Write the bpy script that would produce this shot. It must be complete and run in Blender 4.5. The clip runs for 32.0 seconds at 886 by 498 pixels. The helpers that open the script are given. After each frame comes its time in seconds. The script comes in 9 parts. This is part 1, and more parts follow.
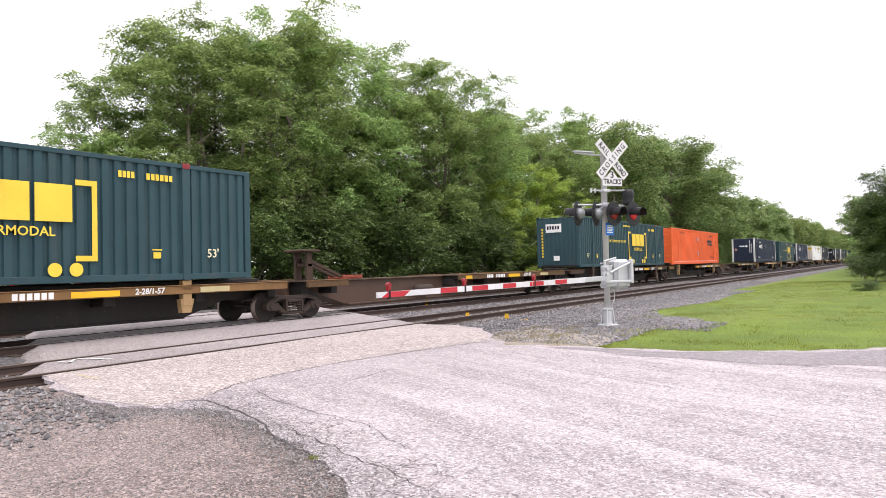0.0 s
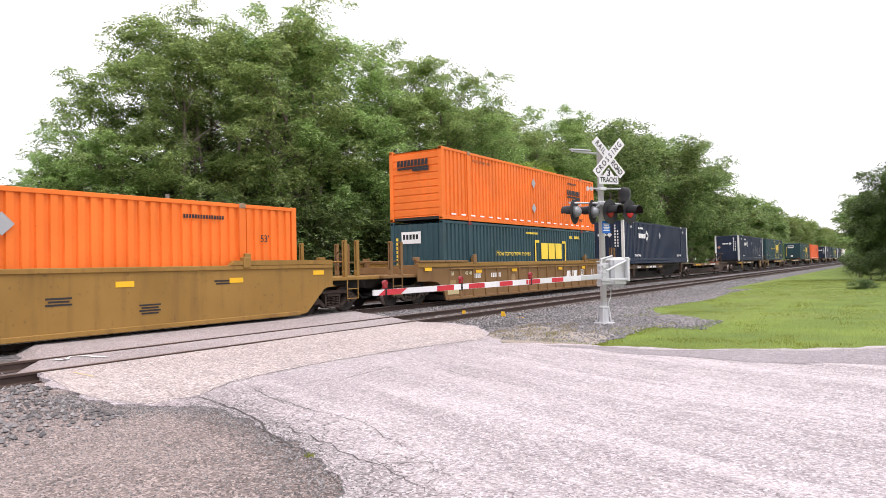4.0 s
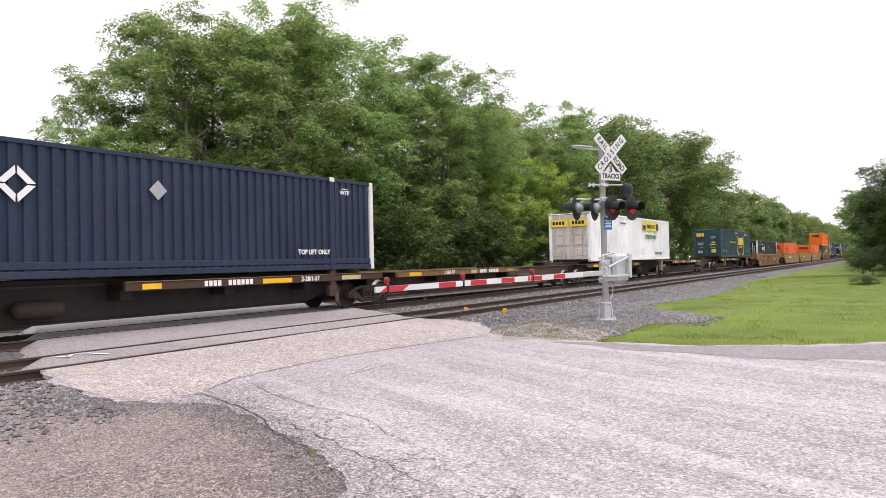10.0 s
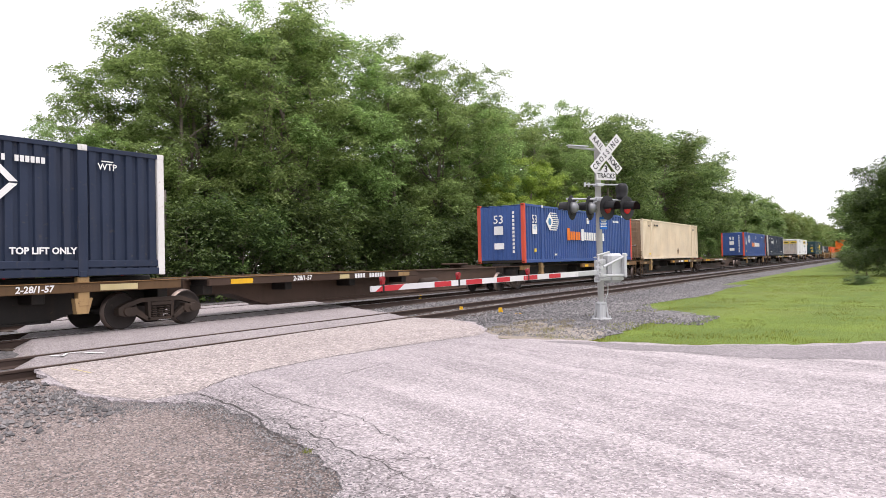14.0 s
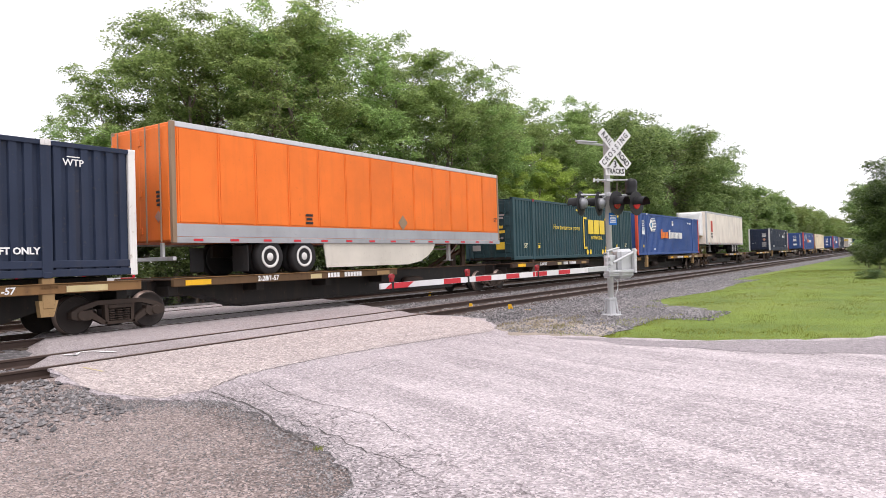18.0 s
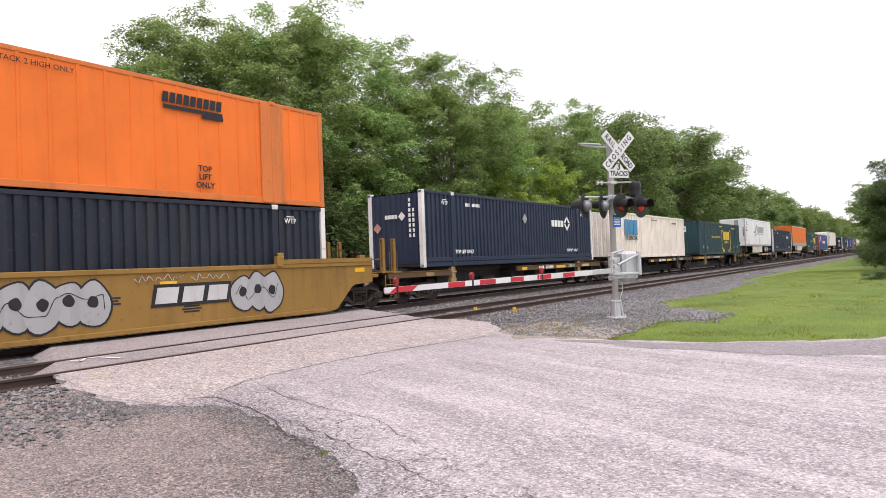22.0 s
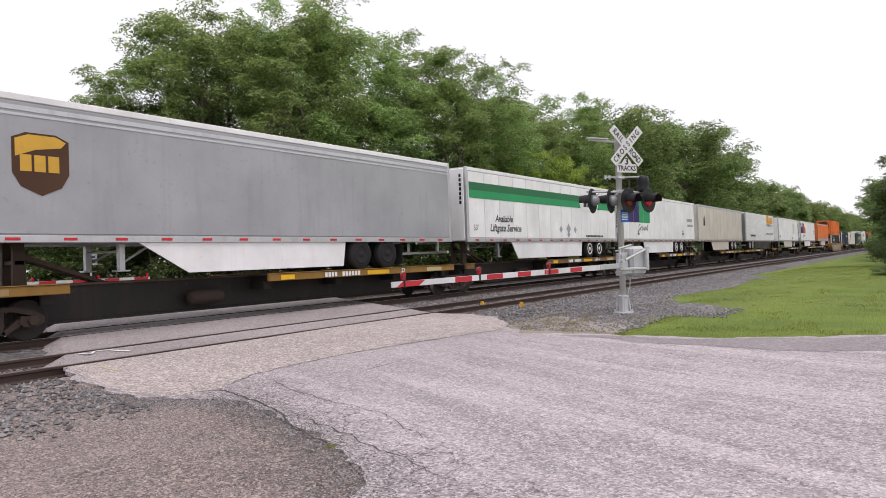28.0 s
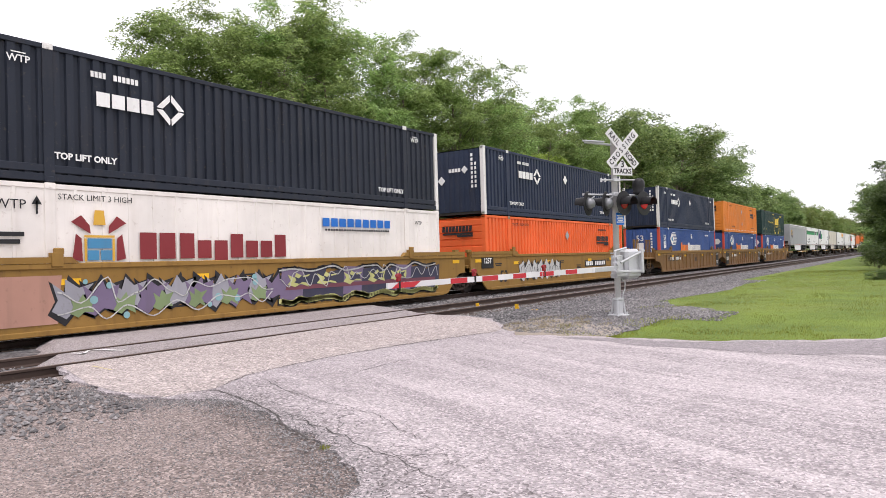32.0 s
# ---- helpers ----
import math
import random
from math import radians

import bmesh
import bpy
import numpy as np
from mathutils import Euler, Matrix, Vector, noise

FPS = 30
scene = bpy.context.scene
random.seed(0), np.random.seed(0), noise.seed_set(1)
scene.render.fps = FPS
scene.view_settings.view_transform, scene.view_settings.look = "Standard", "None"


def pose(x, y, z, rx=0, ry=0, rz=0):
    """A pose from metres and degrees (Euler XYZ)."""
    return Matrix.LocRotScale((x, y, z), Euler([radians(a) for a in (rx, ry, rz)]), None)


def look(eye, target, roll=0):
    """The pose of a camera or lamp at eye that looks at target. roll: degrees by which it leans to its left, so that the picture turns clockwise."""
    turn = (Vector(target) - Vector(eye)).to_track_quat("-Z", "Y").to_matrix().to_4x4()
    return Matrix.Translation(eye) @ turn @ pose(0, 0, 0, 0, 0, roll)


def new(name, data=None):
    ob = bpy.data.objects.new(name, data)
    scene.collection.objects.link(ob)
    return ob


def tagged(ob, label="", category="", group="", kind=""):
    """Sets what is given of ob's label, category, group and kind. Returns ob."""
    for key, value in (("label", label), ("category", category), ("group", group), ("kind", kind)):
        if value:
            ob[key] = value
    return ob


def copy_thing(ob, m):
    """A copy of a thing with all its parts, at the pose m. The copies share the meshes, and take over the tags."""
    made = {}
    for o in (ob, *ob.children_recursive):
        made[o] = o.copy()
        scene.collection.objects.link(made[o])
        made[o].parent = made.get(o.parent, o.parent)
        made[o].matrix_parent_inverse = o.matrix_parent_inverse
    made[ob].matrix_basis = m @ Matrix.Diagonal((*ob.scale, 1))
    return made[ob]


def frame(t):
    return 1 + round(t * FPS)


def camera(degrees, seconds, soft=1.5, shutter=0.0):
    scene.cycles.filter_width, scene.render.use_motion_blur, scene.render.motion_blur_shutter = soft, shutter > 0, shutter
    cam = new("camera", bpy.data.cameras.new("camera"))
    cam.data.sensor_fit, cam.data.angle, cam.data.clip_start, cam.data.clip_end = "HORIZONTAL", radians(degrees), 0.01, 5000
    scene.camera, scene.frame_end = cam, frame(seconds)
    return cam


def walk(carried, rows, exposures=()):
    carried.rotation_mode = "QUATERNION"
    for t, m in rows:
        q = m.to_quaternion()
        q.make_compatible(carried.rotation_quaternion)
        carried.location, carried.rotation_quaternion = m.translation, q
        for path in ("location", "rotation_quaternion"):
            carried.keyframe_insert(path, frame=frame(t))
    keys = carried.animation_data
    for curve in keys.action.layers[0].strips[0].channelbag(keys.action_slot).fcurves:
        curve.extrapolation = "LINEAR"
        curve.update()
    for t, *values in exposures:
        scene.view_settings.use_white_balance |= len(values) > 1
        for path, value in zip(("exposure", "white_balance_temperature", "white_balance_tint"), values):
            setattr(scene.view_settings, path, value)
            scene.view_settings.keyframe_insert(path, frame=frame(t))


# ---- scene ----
# ---- camera ----
cam = camera(65.75, 32.0, soft=0.5)
EYE = 1.42
PATH = [
    (0.0, 91.592, 1.35, -56.164), (0.5, 91.516, 1.229, -56.286), (1.0, 91.496, 1.123, -56.415), (1.5, 91.305, 1.037, -56.492),
    (2.0, 91.271, 1.18, -56.482), (2.5, 91.217, 1.082, -56.329), (3.0, 91.241, 0.925, -56.366), (3.5, 91.327, 1.227, -56.475),
    (5.5, 91.5, 1.253, -56.404), (6.0, 91.509, 1.374, -56.633), (6.5, 91.535, 1.06, -56.616), (7.0, 91.48, 0.919, -56.198),
    (7.5, 91.474, 1.011, -56.142), (8.0, 91.597, 1.189, -56.492), (8.5, 91.575, 1.267, -56.457), (9.0, 91.447, 1.378, -56.5),
    (9.5, 91.314, 1.354, -56.382), (10.0, 91.137, 1.377, -56.298), (10.5, 91.176, 1.503, -56.506), (11.0, 91.338, 1.895, -56.601),
    (11.5, 91.372, 2.019, -56.552), (12.0, 91.23, 1.632, -56.719), (12.5, 91.116, 1.438, -56.7), (13.0, 91.121, 1.102, -56.631),
    (13.5, 91.079, 1.11, -56.745), (14.0, 91.072, 1.295, -56.673), (14.5, 91.048, 1.407, -56.437), (16.5, 91.021, 1.259, -56.231),
    (17.0, 90.817, 1.182, -56.197), (17.5, 90.75, 1.43, -55.91), (18.0, 90.838, 1.715, -55.906), (18.5, 91.011, 1.646, -55.874),
    (19.0, 91.169, 1.984, -55.773), (19.5, 91.335, 2.07, -55.682), (20.0, 91.324, 2.215, -55.646), (20.5, 91.346, 2.12, -55.615),
    (21.0, 91.337, 2.051, -55.71), (21.5, 91.28, 2.145, -55.655), (22.0, 91.155, 2.135, -55.557), (22.5, 91.007, 1.953, -55.541),
    (23.0, 90.923, 2.139, -55.507), (23.5, 90.903, 1.942, -55.533), (24.0, 90.821, 1.937, -55.548), (24.5, 90.711, 1.821, -55.476),
    (25.0, 90.621, 1.92, -55.322), (25.5, 90.725, 1.95, -55.322), (27.5, 90.737, 1.921, -54.958), (28.0, 90.72, 1.977, -54.962),
    (28.5, 90.773, 1.674, -55.09), (29.0, 90.825, 1.789, -55.127), (29.5, 90.856, 1.864, -55.101), (30.0, 90.861, 1.969, -55.099),
    (30.5, 90.859, 1.863, -55.056), (31.0, 90.82, 1.728, -55.159), (31.5, 90.823, 1.619, -55.285), (32.0, 90.828, 1.599, -55.34),
]

walk(cam, [(t, pose(0, 0, EYE, a, b, c)) for t, a, b, c in PATH],
     exposures=[(t, e, 6500, 18) for t, e in ((0, 0.80), (3, 0.81), (6, 0.64), (8, 0.62), (10, 0.60), (11, 0.76), (12, 0.78), (13, 0.46), (14, 0.64), (17, 0.50), (18, 0.64), (19, 0.62), (20, 0.48), (20.6, 0.58), (21, 0.50), (22, 0.54), (23, 0.58), (24, 0.45), (25, 0.34), (28, 0.14), (29, 0.34), (30, 0.53), (32, 0.53))])

# ---- world and sun: a bright overcast afternoon ----
world = bpy.data.worlds.new("world")
scene.world = world
world.use_nodes = True
wn, wl = world.node_tree.nodes, world.node_tree.links
sky = wn.new("ShaderNodeTexSky")
sky.sky_type = "NISHITA"
sky.sun_disc = False
sky.sun_elevation, sky.sun_rotation = radians(68), radians(210)
sky_strength = wn.new("ShaderNodeVectorMath")
sky_strength.operation = "SCALE"
sky_strength.inputs["Scale"].default_value = 0.12
cloud = wn.new("ShaderNodeMix")
cloud.data_type = "RGBA"
cloud.inputs["Factor"].default_value = 0.86
cloud.inputs["B"].default_value = (1.02, 1.03, 1.05, 1)
wl.new(sky.outputs[0], sky_strength.inputs[0])
wl.new(sky_strength.outputs[0], cloud.inputs["A"])
wl.new(cloud.outputs["Result"], wn["Background"].inputs["Color"])
wn["Background"].inputs["Strength"].default_value = 1.0
sun = new("sun", bpy.data.lights.new("sun", "SUN"))
sun.data.energy, sun.data.angle, sun.data.color = 1.5, radians(30), (1.0, 0.96, 0.9)
SUN_AZ, SUN_EL = radians(-120), radians(68)
sun.matrix_world = look((math.cos(SUN_AZ) * math.cos(SUN_EL) * 50, math.sin(SUN_AZ) * math.cos(SUN_EL) * 50, math.sin(SUN_EL) * 50), (0, 0, 0))


# ---- materials ----
def nodes_of(name):
    m = bpy.data.materials.new(name)
    m.use_nodes = True
    return m, m.node_tree.nodes, m.node_tree.links, m.node_tree.nodes["Principled BSDF"]


def tex_noise(n, l, coord, scale, detail=4.0, stretch=(1, 1, 1), rough=0.55):
    mp = n.new("ShaderNodeMapping")
    mp.inputs["Scale"].default_value = stretch
    l.new(coord, mp.inputs["Vector"])
    t = n.new("ShaderNodeTexNoise")
    t.inputs["Scale"].default_value, t.inputs["Detail"].default_value, t.inputs["Roughness"].default_value = scale, detail, rough
    l.new(mp.outputs[0], t.inputs["Vector"])
    return t.outputs["Fac"]


def ramp(n, l, fac, lo, hi, a=0.0, b=1.0):
    r = n.new("ShaderNodeMapRange")
    r.inputs["From Min"].default_value, r.inputs["From Max"].default_value = lo, hi
    r.inputs["To Min"].default_value, r.inputs["To Max"].default_value = a, b
    l.new(fac, r.inputs["Value"])
    return r.outputs[0]


def mix(n, l, fac, a, b, blend="MIX"):
    m = n.new("ShaderNodeMix")
    m.data_type, m.blend_type = "RGBA", blend
    for sock, val in ((m.inputs["Factor"], fac), (m.inputs["A"], a), (m.inputs["B"], b)):
        if isinstance(val, bpy.types.NodeSocket):
            l.new(val, sock)
        elif isinstance(val, (int, float)):
            sock.default_value = val
        else:
            sock.default_value = (*val, 1)
    return m.outputs["Result"]


def bump(n, l, bsdf, height, strength, distance):
    b = n.new("ShaderNodeBump")
    b.inputs["Strength"].default_value, b.inputs["Distance"].default_value = strength, distance
    l.new(height, b.inputs["Height"])
    l.new(b.outputs[0], bsdf.inputs["Normal"])


def paint(name, col, rough=0.55, metal=0.0, dirt=0.35, dirt_col=(0.10, 0.08, 0.06), streak=0.5, scale=1.0):
    """Weathered paint: broad fading, streaks that run down, fine grain."""
    m, n, l, p = nodes_of(name)
    co = n.new("ShaderNodeTexCoord").outputs["Object"]
    rnd = n.new("ShaderNodeObjectInfo").outputs["Random"]
    off = n.new("ShaderNodeVectorMath")
    off.operation = "MULTIPLY_ADD"
    off.inputs[1].default_value = (1, 1, 1)
    l.new(co, off.inputs[0])
    sc = n.new("ShaderNodeMath")
    sc.operation = "MULTIPLY"
    sc.inputs[1].default_value = 37.0
    l.new(rnd, sc.inputs[0])
    l.new(sc.outputs[0], off.inputs[2])
    co = off.outputs[0]
    broad = tex_noise(n, l, co, 0.6 * scale, 5)
    fade = mix(n, l, ramp(n, l, broad, 0.3, 0.7), tuple(c * 0.86 for c in col), tuple(min(1, c * 1.08 + 0.006) for c in col))
    run = ramp(n, l, tex_noise(n, l, co, 2.2 * scale, 6, (1.6, 1.6, 0.16)), 0.52, 0.78, 0, streak)
    c1 = mix(n, l, run, fade, tuple(0.45 * a + 0.55 * b for a, b in zip(col, dirt_col)))
    spots = ramp(n, l, tex_noise(n, l, co, 9 * scale, 6), 0.62, 0.74, 0, dirt)
    c2 = mix(n, l, spots, c1, dirt_col)
    l.new(c2, p.inputs["Base Color"])
    l.new(ramp(n, l, broad, 0.3, 0.7, rough - 0.1, rough + 0.1), p.inputs["Roughness"])
    p.inputs["Metallic"].default_value = metal
    p.inputs["Specular IOR Level"].default_value = 0.5 if metal else 0.22
    bump(n, l, p, tex_noise(n, l, co, 28 * scale, 3), 0.12, 0.01)
    return m


M = {}


def coat(name, col, **wear):
    M[name] = paint(name, col, **wear)


coat("teal", (0.026, 0.065, 0.076), streak=0.4)
coat("green_teal", (0.017, 0.048, 0.045), streak=0.4)
coat("navy", (0.019, 0.029, 0.056), streak=0.35)
coat("black_blue", (0.017, 0.022, 0.034), streak=0.35)
coat("pacific_blue", (0.045, 0.095, 0.27), streak=0.4)
coat("orange", (0.78, 0.17, 0.022), dirt=0.2, streak=0.3, dirt_col=(0.25, 0.08, 0.03))
coat("worn_orange", (0.60, 0.17, 0.04), dirt=0.6, streak=0.7, dirt_col=(0.20, 0.10, 0.06))
coat("amber_orange", (0.74, 0.24, 0.035), dirt=0.25, streak=0.3, dirt_col=(0.25, 0.10, 0.03))
coat("red_orange", (0.80, 0.14, 0.035), dirt=0.2, streak=0.3, dirt_col=(0.28, 0.07, 0.03))
coat("white", (0.82, 0.82, 0.81), dirt=0.25, streak=0.25, dirt_col=(0.30, 0.25, 0.2))
coat("reefer_white", (0.80, 0.76, 0.71), dirt=0.3, streak=0.35, dirt_col=(0.34, 0.26, 0.2))
coat("ivory", (0.83, 0.76, 0.67), dirt=0.75, streak=0.8, dirt_col=(0.24, 0.11, 0.05), scale=1.2)
coat("cream", (0.76, 0.64, 0.47), dirt=0.3, streak=0.35, dirt_col=(0.30, 0.19, 0.09))
coat("rusty_tan", (0.28, 0.19, 0.12), dirt=0.6, streak=0.8, dirt_col=(0.09, 0.045, 0.025))
coat("post_white", (0.70, 0.69, 0.66), dirt=0.6, streak=0.6, dirt_col=(0.24, 0.15, 0.08))
coat("post_red", (0.62, 0.085, 0.045), dirt=0.3, streak=0.4)
coat("seam_grey", (0.46, 0.45, 0.44), dirt=0.4, streak=0.4)
coat("grey", (0.35, 0.36, 0.37), dirt=0.2, streak=0.3)
coat("trailer_cream", (0.62, 0.58, 0.50), dirt=0.25, streak=0.3)
coat("silver", (0.55, 0.55, 0.56), metal=0.7, rough=0.4, dirt=0.3)
coat("gold", (0.265, 0.148, 0.034), dirt=0.6, streak=0.9, dirt_col=(0.10, 0.05, 0.025))
coat("gold_rust", (0.205, 0.112, 0.043), dirt=0.7, streak=0.9, dirt_col=(0.07, 0.035, 0.02))
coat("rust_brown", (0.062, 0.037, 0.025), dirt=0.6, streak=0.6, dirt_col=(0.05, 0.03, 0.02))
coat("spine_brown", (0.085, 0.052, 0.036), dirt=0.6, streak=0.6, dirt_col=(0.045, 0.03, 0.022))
coat("red_rust", (0.28, 0.06, 0.035), dirt=0.5, streak=0.5)
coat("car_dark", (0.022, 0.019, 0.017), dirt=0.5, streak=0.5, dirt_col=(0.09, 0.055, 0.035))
coat("truck_iron", (0.042, 0.030, 0.023), dirt=0.6, streak=0.4, dirt_col=(0.11, 0.065, 0.042), rough=0.75)
coat("wheel_iron", (0.032, 0.026, 0.023), dirt=0.5, streak=0.2, rough=0.7)
coat("sill_brown", (0.115, 0.066, 0.030), dirt=0.8, streak=0.8, dirt_col=(0.045, 0.028, 0.018), scale=1.5)
coat("sill_tan", (0.34, 0.22, 0.10), dirt=0.7, streak=0.8, dirt_col=(0.10, 0.06, 0.03), scale=2)
coat("yellow", (0.80, 0.45, 0.02), dirt=0.35, streak=0.4)
coat("black", (0.018, 0.018, 0.019), dirt=0.3, streak=0.3, dirt_col=(0.07, 0.06, 0.05))
coat("letter_white", (0.78, 0.78, 0.76), dirt=0.25, streak=0.2)
coat("letter_yellow", (0.80, 0.58, 0.06), dirt=0.2, streak=0.2)
coat("letter_cream", (0.70, 0.66, 0.44), dirt=0.2, streak=0.2)
coat("letter_amber", (0.76, 0.36, 0.02), dirt=0.15, streak=0.2)
coat("letter_orange", (0.78, 0.20, 0.03), dirt=0.2, streak=0.2)
coat("letter_black", (0.022, 0.022, 0.024), dirt=0.1, streak=0.1)
coat("letter_green", (0.02, 0.16, 0.06), dirt=0.1, streak=0.2)
coat("stripe_green", (0.02, 0.30, 0.11), dirt=0.1, streak=0.2)
coat("letter_blue", (0.06, 0.24, 0.42), dirt=0.4, streak=0.4)
coat("letter_purple", (0.038, 0.018, 0.115), dirt=0.1, streak=0.1)
coat("letter_vermilion", (0.72, 0.085, 0.012), dirt=0.05, streak=0.1)
coat("letter_red", (0.55, 0.06, 0.03), dirt=0.1, streak=0.1)
coat("letter_maroon", (0.22, 0.03, 0.035), dirt=0.1, streak=0.1)
coat("worn_grey", (0.36, 0.36, 0.37), dirt=0.2, streak=0.9, dirt_col=(0.6, 0.6, 0.6))
coat("shield_brown", (0.075, 0.035, 0.018), dirt=0.1, streak=0.1)
coat("shield_gold", (0.62, 0.36, 0.05), dirt=0.1, streak=0.1)
coat("galvanised", (0.52, 0.53, 0.54), metal=0.35, rough=0.45, dirt=0.2, streak=0.3)
coat("lamp_grey", (0.20, 0.21, 0.22), metal=0.3, rough=0.45, dirt=0.2, streak=0.3)
coat("mast_silver", (0.66, 0.66, 0.65), metal=0.15, rough=0.5, dirt=0.2, streak=0.3)
coat("gate_white", (0.62, 0.62, 0.62), dirt=0.2, streak=0.2)
coat("gate_red", (0.46, 0.03, 0.04), dirt=0.1, streak=0.2)
coat("sign_blue", (0.02, 0.16, 0.55), dirt=0.1, streak=0.1)
coat("lamp_black", (0.012, 0.012, 0.013), dirt=0.1, streak=0.1, rough=0.4)
coat("rail_rust", (0.060, 0.040, 0.032), dirt=0.5, streak=0.1, rough=0.7)
coat("tie_wood", (0.085, 0.065, 0.052), dirt=0.5, streak=0.1, rough=0.85, scale=3)
coat("tape_red", (0.55, 0.03, 0.04), dirt=0.1, streak=0.1)
coat("tyre", (0.022, 0.021, 0.021), dirt=0.3, streak=0.1, rough=0.85, dirt_col=(0.08, 0.07, 0.06))
coat("rim_white", (0.66, 0.65, 0.62), dirt=0.4, streak=0.2)
coat("faded_yellow", (0.50, 0.42, 0.22), dirt=0.6, streak=0.5, dirt_col=(0.33, 0.29, 0.27), scale=4)
coat("rusty_white", (0.60, 0.53, 0.47), dirt=0.9, streak=1.0, dirt_col=(0.11, 0.055, 0.035), scale=1.6)
coat("graf_navy", (0.045, 0.045, 0.075), dirt=0.3)
coat("graf_lime", (0.50, 0.50, 0.20), dirt=0.3)
coat("graf_maroon", (0.16, 0.055, 0.075), dirt=0.3)
coat("graf_grey", (0.30, 0.30, 0.33), dirt=0.3)
coat("graf_white", (0.52, 0.52, 0.51), dirt=0.3)
coat("graf_silver", (0.36, 0.36, 0.36), dirt=0.4, streak=0.6)
coat("graf_purple", (0.17, 0.13, 0.21), dirt=0.3)
coat("graf_green", (0.20, 0.27, 0.13), dirt=0.3)
coat("graf_cyan", (0.22, 0.40, 0.42), dirt=0.2)
coat("graf_pink", (0.44, 0.24, 0.18), dirt=0.3)


def shiny(name, col, rough, metal=1.0):
    m, n, l, p = nodes_of(name)
    co = n.new("ShaderNodeTexCoord").outputs["Object"]
    f = tex_noise(n, l, co, 6, 4)
    l.new(mix(n, l, f, tuple(c * 0.8 for c in col), col), p.inputs["Base Color"])
    l.new(ramp(n, l, f, 0.3, 0.7, rough * 0.8, rough * 1.3), p.inputs["Roughness"])
    p.inputs["Metallic"].default_value = metal
    bump(n, l, p, tex_noise(n, l, co, 9, 3), 0.35, 0.02)
    return m


M["rail_top"] = shiny("rail_top", (0.55, 0.54, 0.53), 0.28)
M["rail_top_dull"] = shiny("rail_top_dull", (0.30, 0.24, 0.21), 0.5)
M["chrome"] = shiny("chrome", (0.7, 0.7, 0.7), 0.2)
M["stainless"] = shiny("stainless", (0.55, 0.55, 0.56), 0.12)


def glow(name, col, strength):
    m, n, l, p = nodes_of(name)
    p.inputs["Base Color"].default_value = (*[c * 0.5 for c in col], 1)
    p.inputs["Emission Color"].default_value = (*col, 1)
    p.inputs["Emission Strength"].default_value = strength
    p.inputs["Roughness"].default_value = 0.25
    return m


M["red_lens"] = glow("red_lens", (0.9, 0.03, 0.05), 0.09)
M["red_lens_dim"] = glow("red_lens_dim", (0.45, 0.02, 0.03), 0.03)


def edge_band(n, l, co, d0, d1):
    """1 along the broken road edge beside the lot, fading over d0 to d1 metres across it."""
    xyz = n.new("ShaderNodeSeparateXYZ")
    l.new(co, xyz.inputs[0])
    slope = n.new("ShaderNodeMath")
    slope.operation = "MULTIPLY_ADD"
    slope.inputs[1].default_value, slope.inputs[2].default_value = -0.466, -1.925
    l.new(xyz.outputs["Y"], slope.inputs[0])
    across = n.new("ShaderNodeMath")
    l.new(xyz.outputs["X"], across.inputs[0])
    l.new(slope.outputs[0], across.inputs[1])
    wob = n.new("ShaderNodeMath")
    l.new(across.outputs[0], wob.inputs[0])
    l.new(ramp(n, l, tex_noise(n, l, co, 1.7, 5), 0.25, 0.75, -0.45, 0.45), wob.inputs[1])
    end = n.new("ShaderNodeMath")
    end.operation = "MULTIPLY"
    l.new(ramp(n, l, wob.outputs[0], d0, d1, 1, 0), end.inputs[0])
    l.new(ramp(n, l, xyz.outputs["Y"], 6.7, 7.5, 1, 0), end.inputs[1])
    return end.outputs[0]


def times(n, l, a, b):
    m = n.new("ShaderNodeMath")
    m.operation = "MULTIPLY"
    l.new(a, m.inputs[0])
    l.new(b, m.inputs[1])
    return m.outputs[0]


def crazing(n, l, co, scale, width):
    """1 on the net of fine cracks between small plates of asphalt."""
    warp = n.new("ShaderNodeVectorMath")
    warp.operation = "MULTIPLY_ADD"
    warp.inputs[1].default_value = (0.5, 0.5, 0.5)
    t = n.new("ShaderNodeTexNoise")
    t.inputs["Scale"].default_value = 1.6
    t.inputs["Detail"].default_value = 4
    l.new(co, t.inputs["Vector"])
    l.new(t.outputs["Color"], warp.inputs[0])
    l.new(co, warp.inputs[2])
    v = n.new("ShaderNodeTexVoronoi")
    v.feature = "DISTANCE_TO_EDGE"
    v.inputs["Scale"].default_value = scale
    l.new(warp.outputs[0], v.inputs["Vector"])
    return ramp(n, l, v.outputs["Distance"], width * 0.4, width, 1, 0)


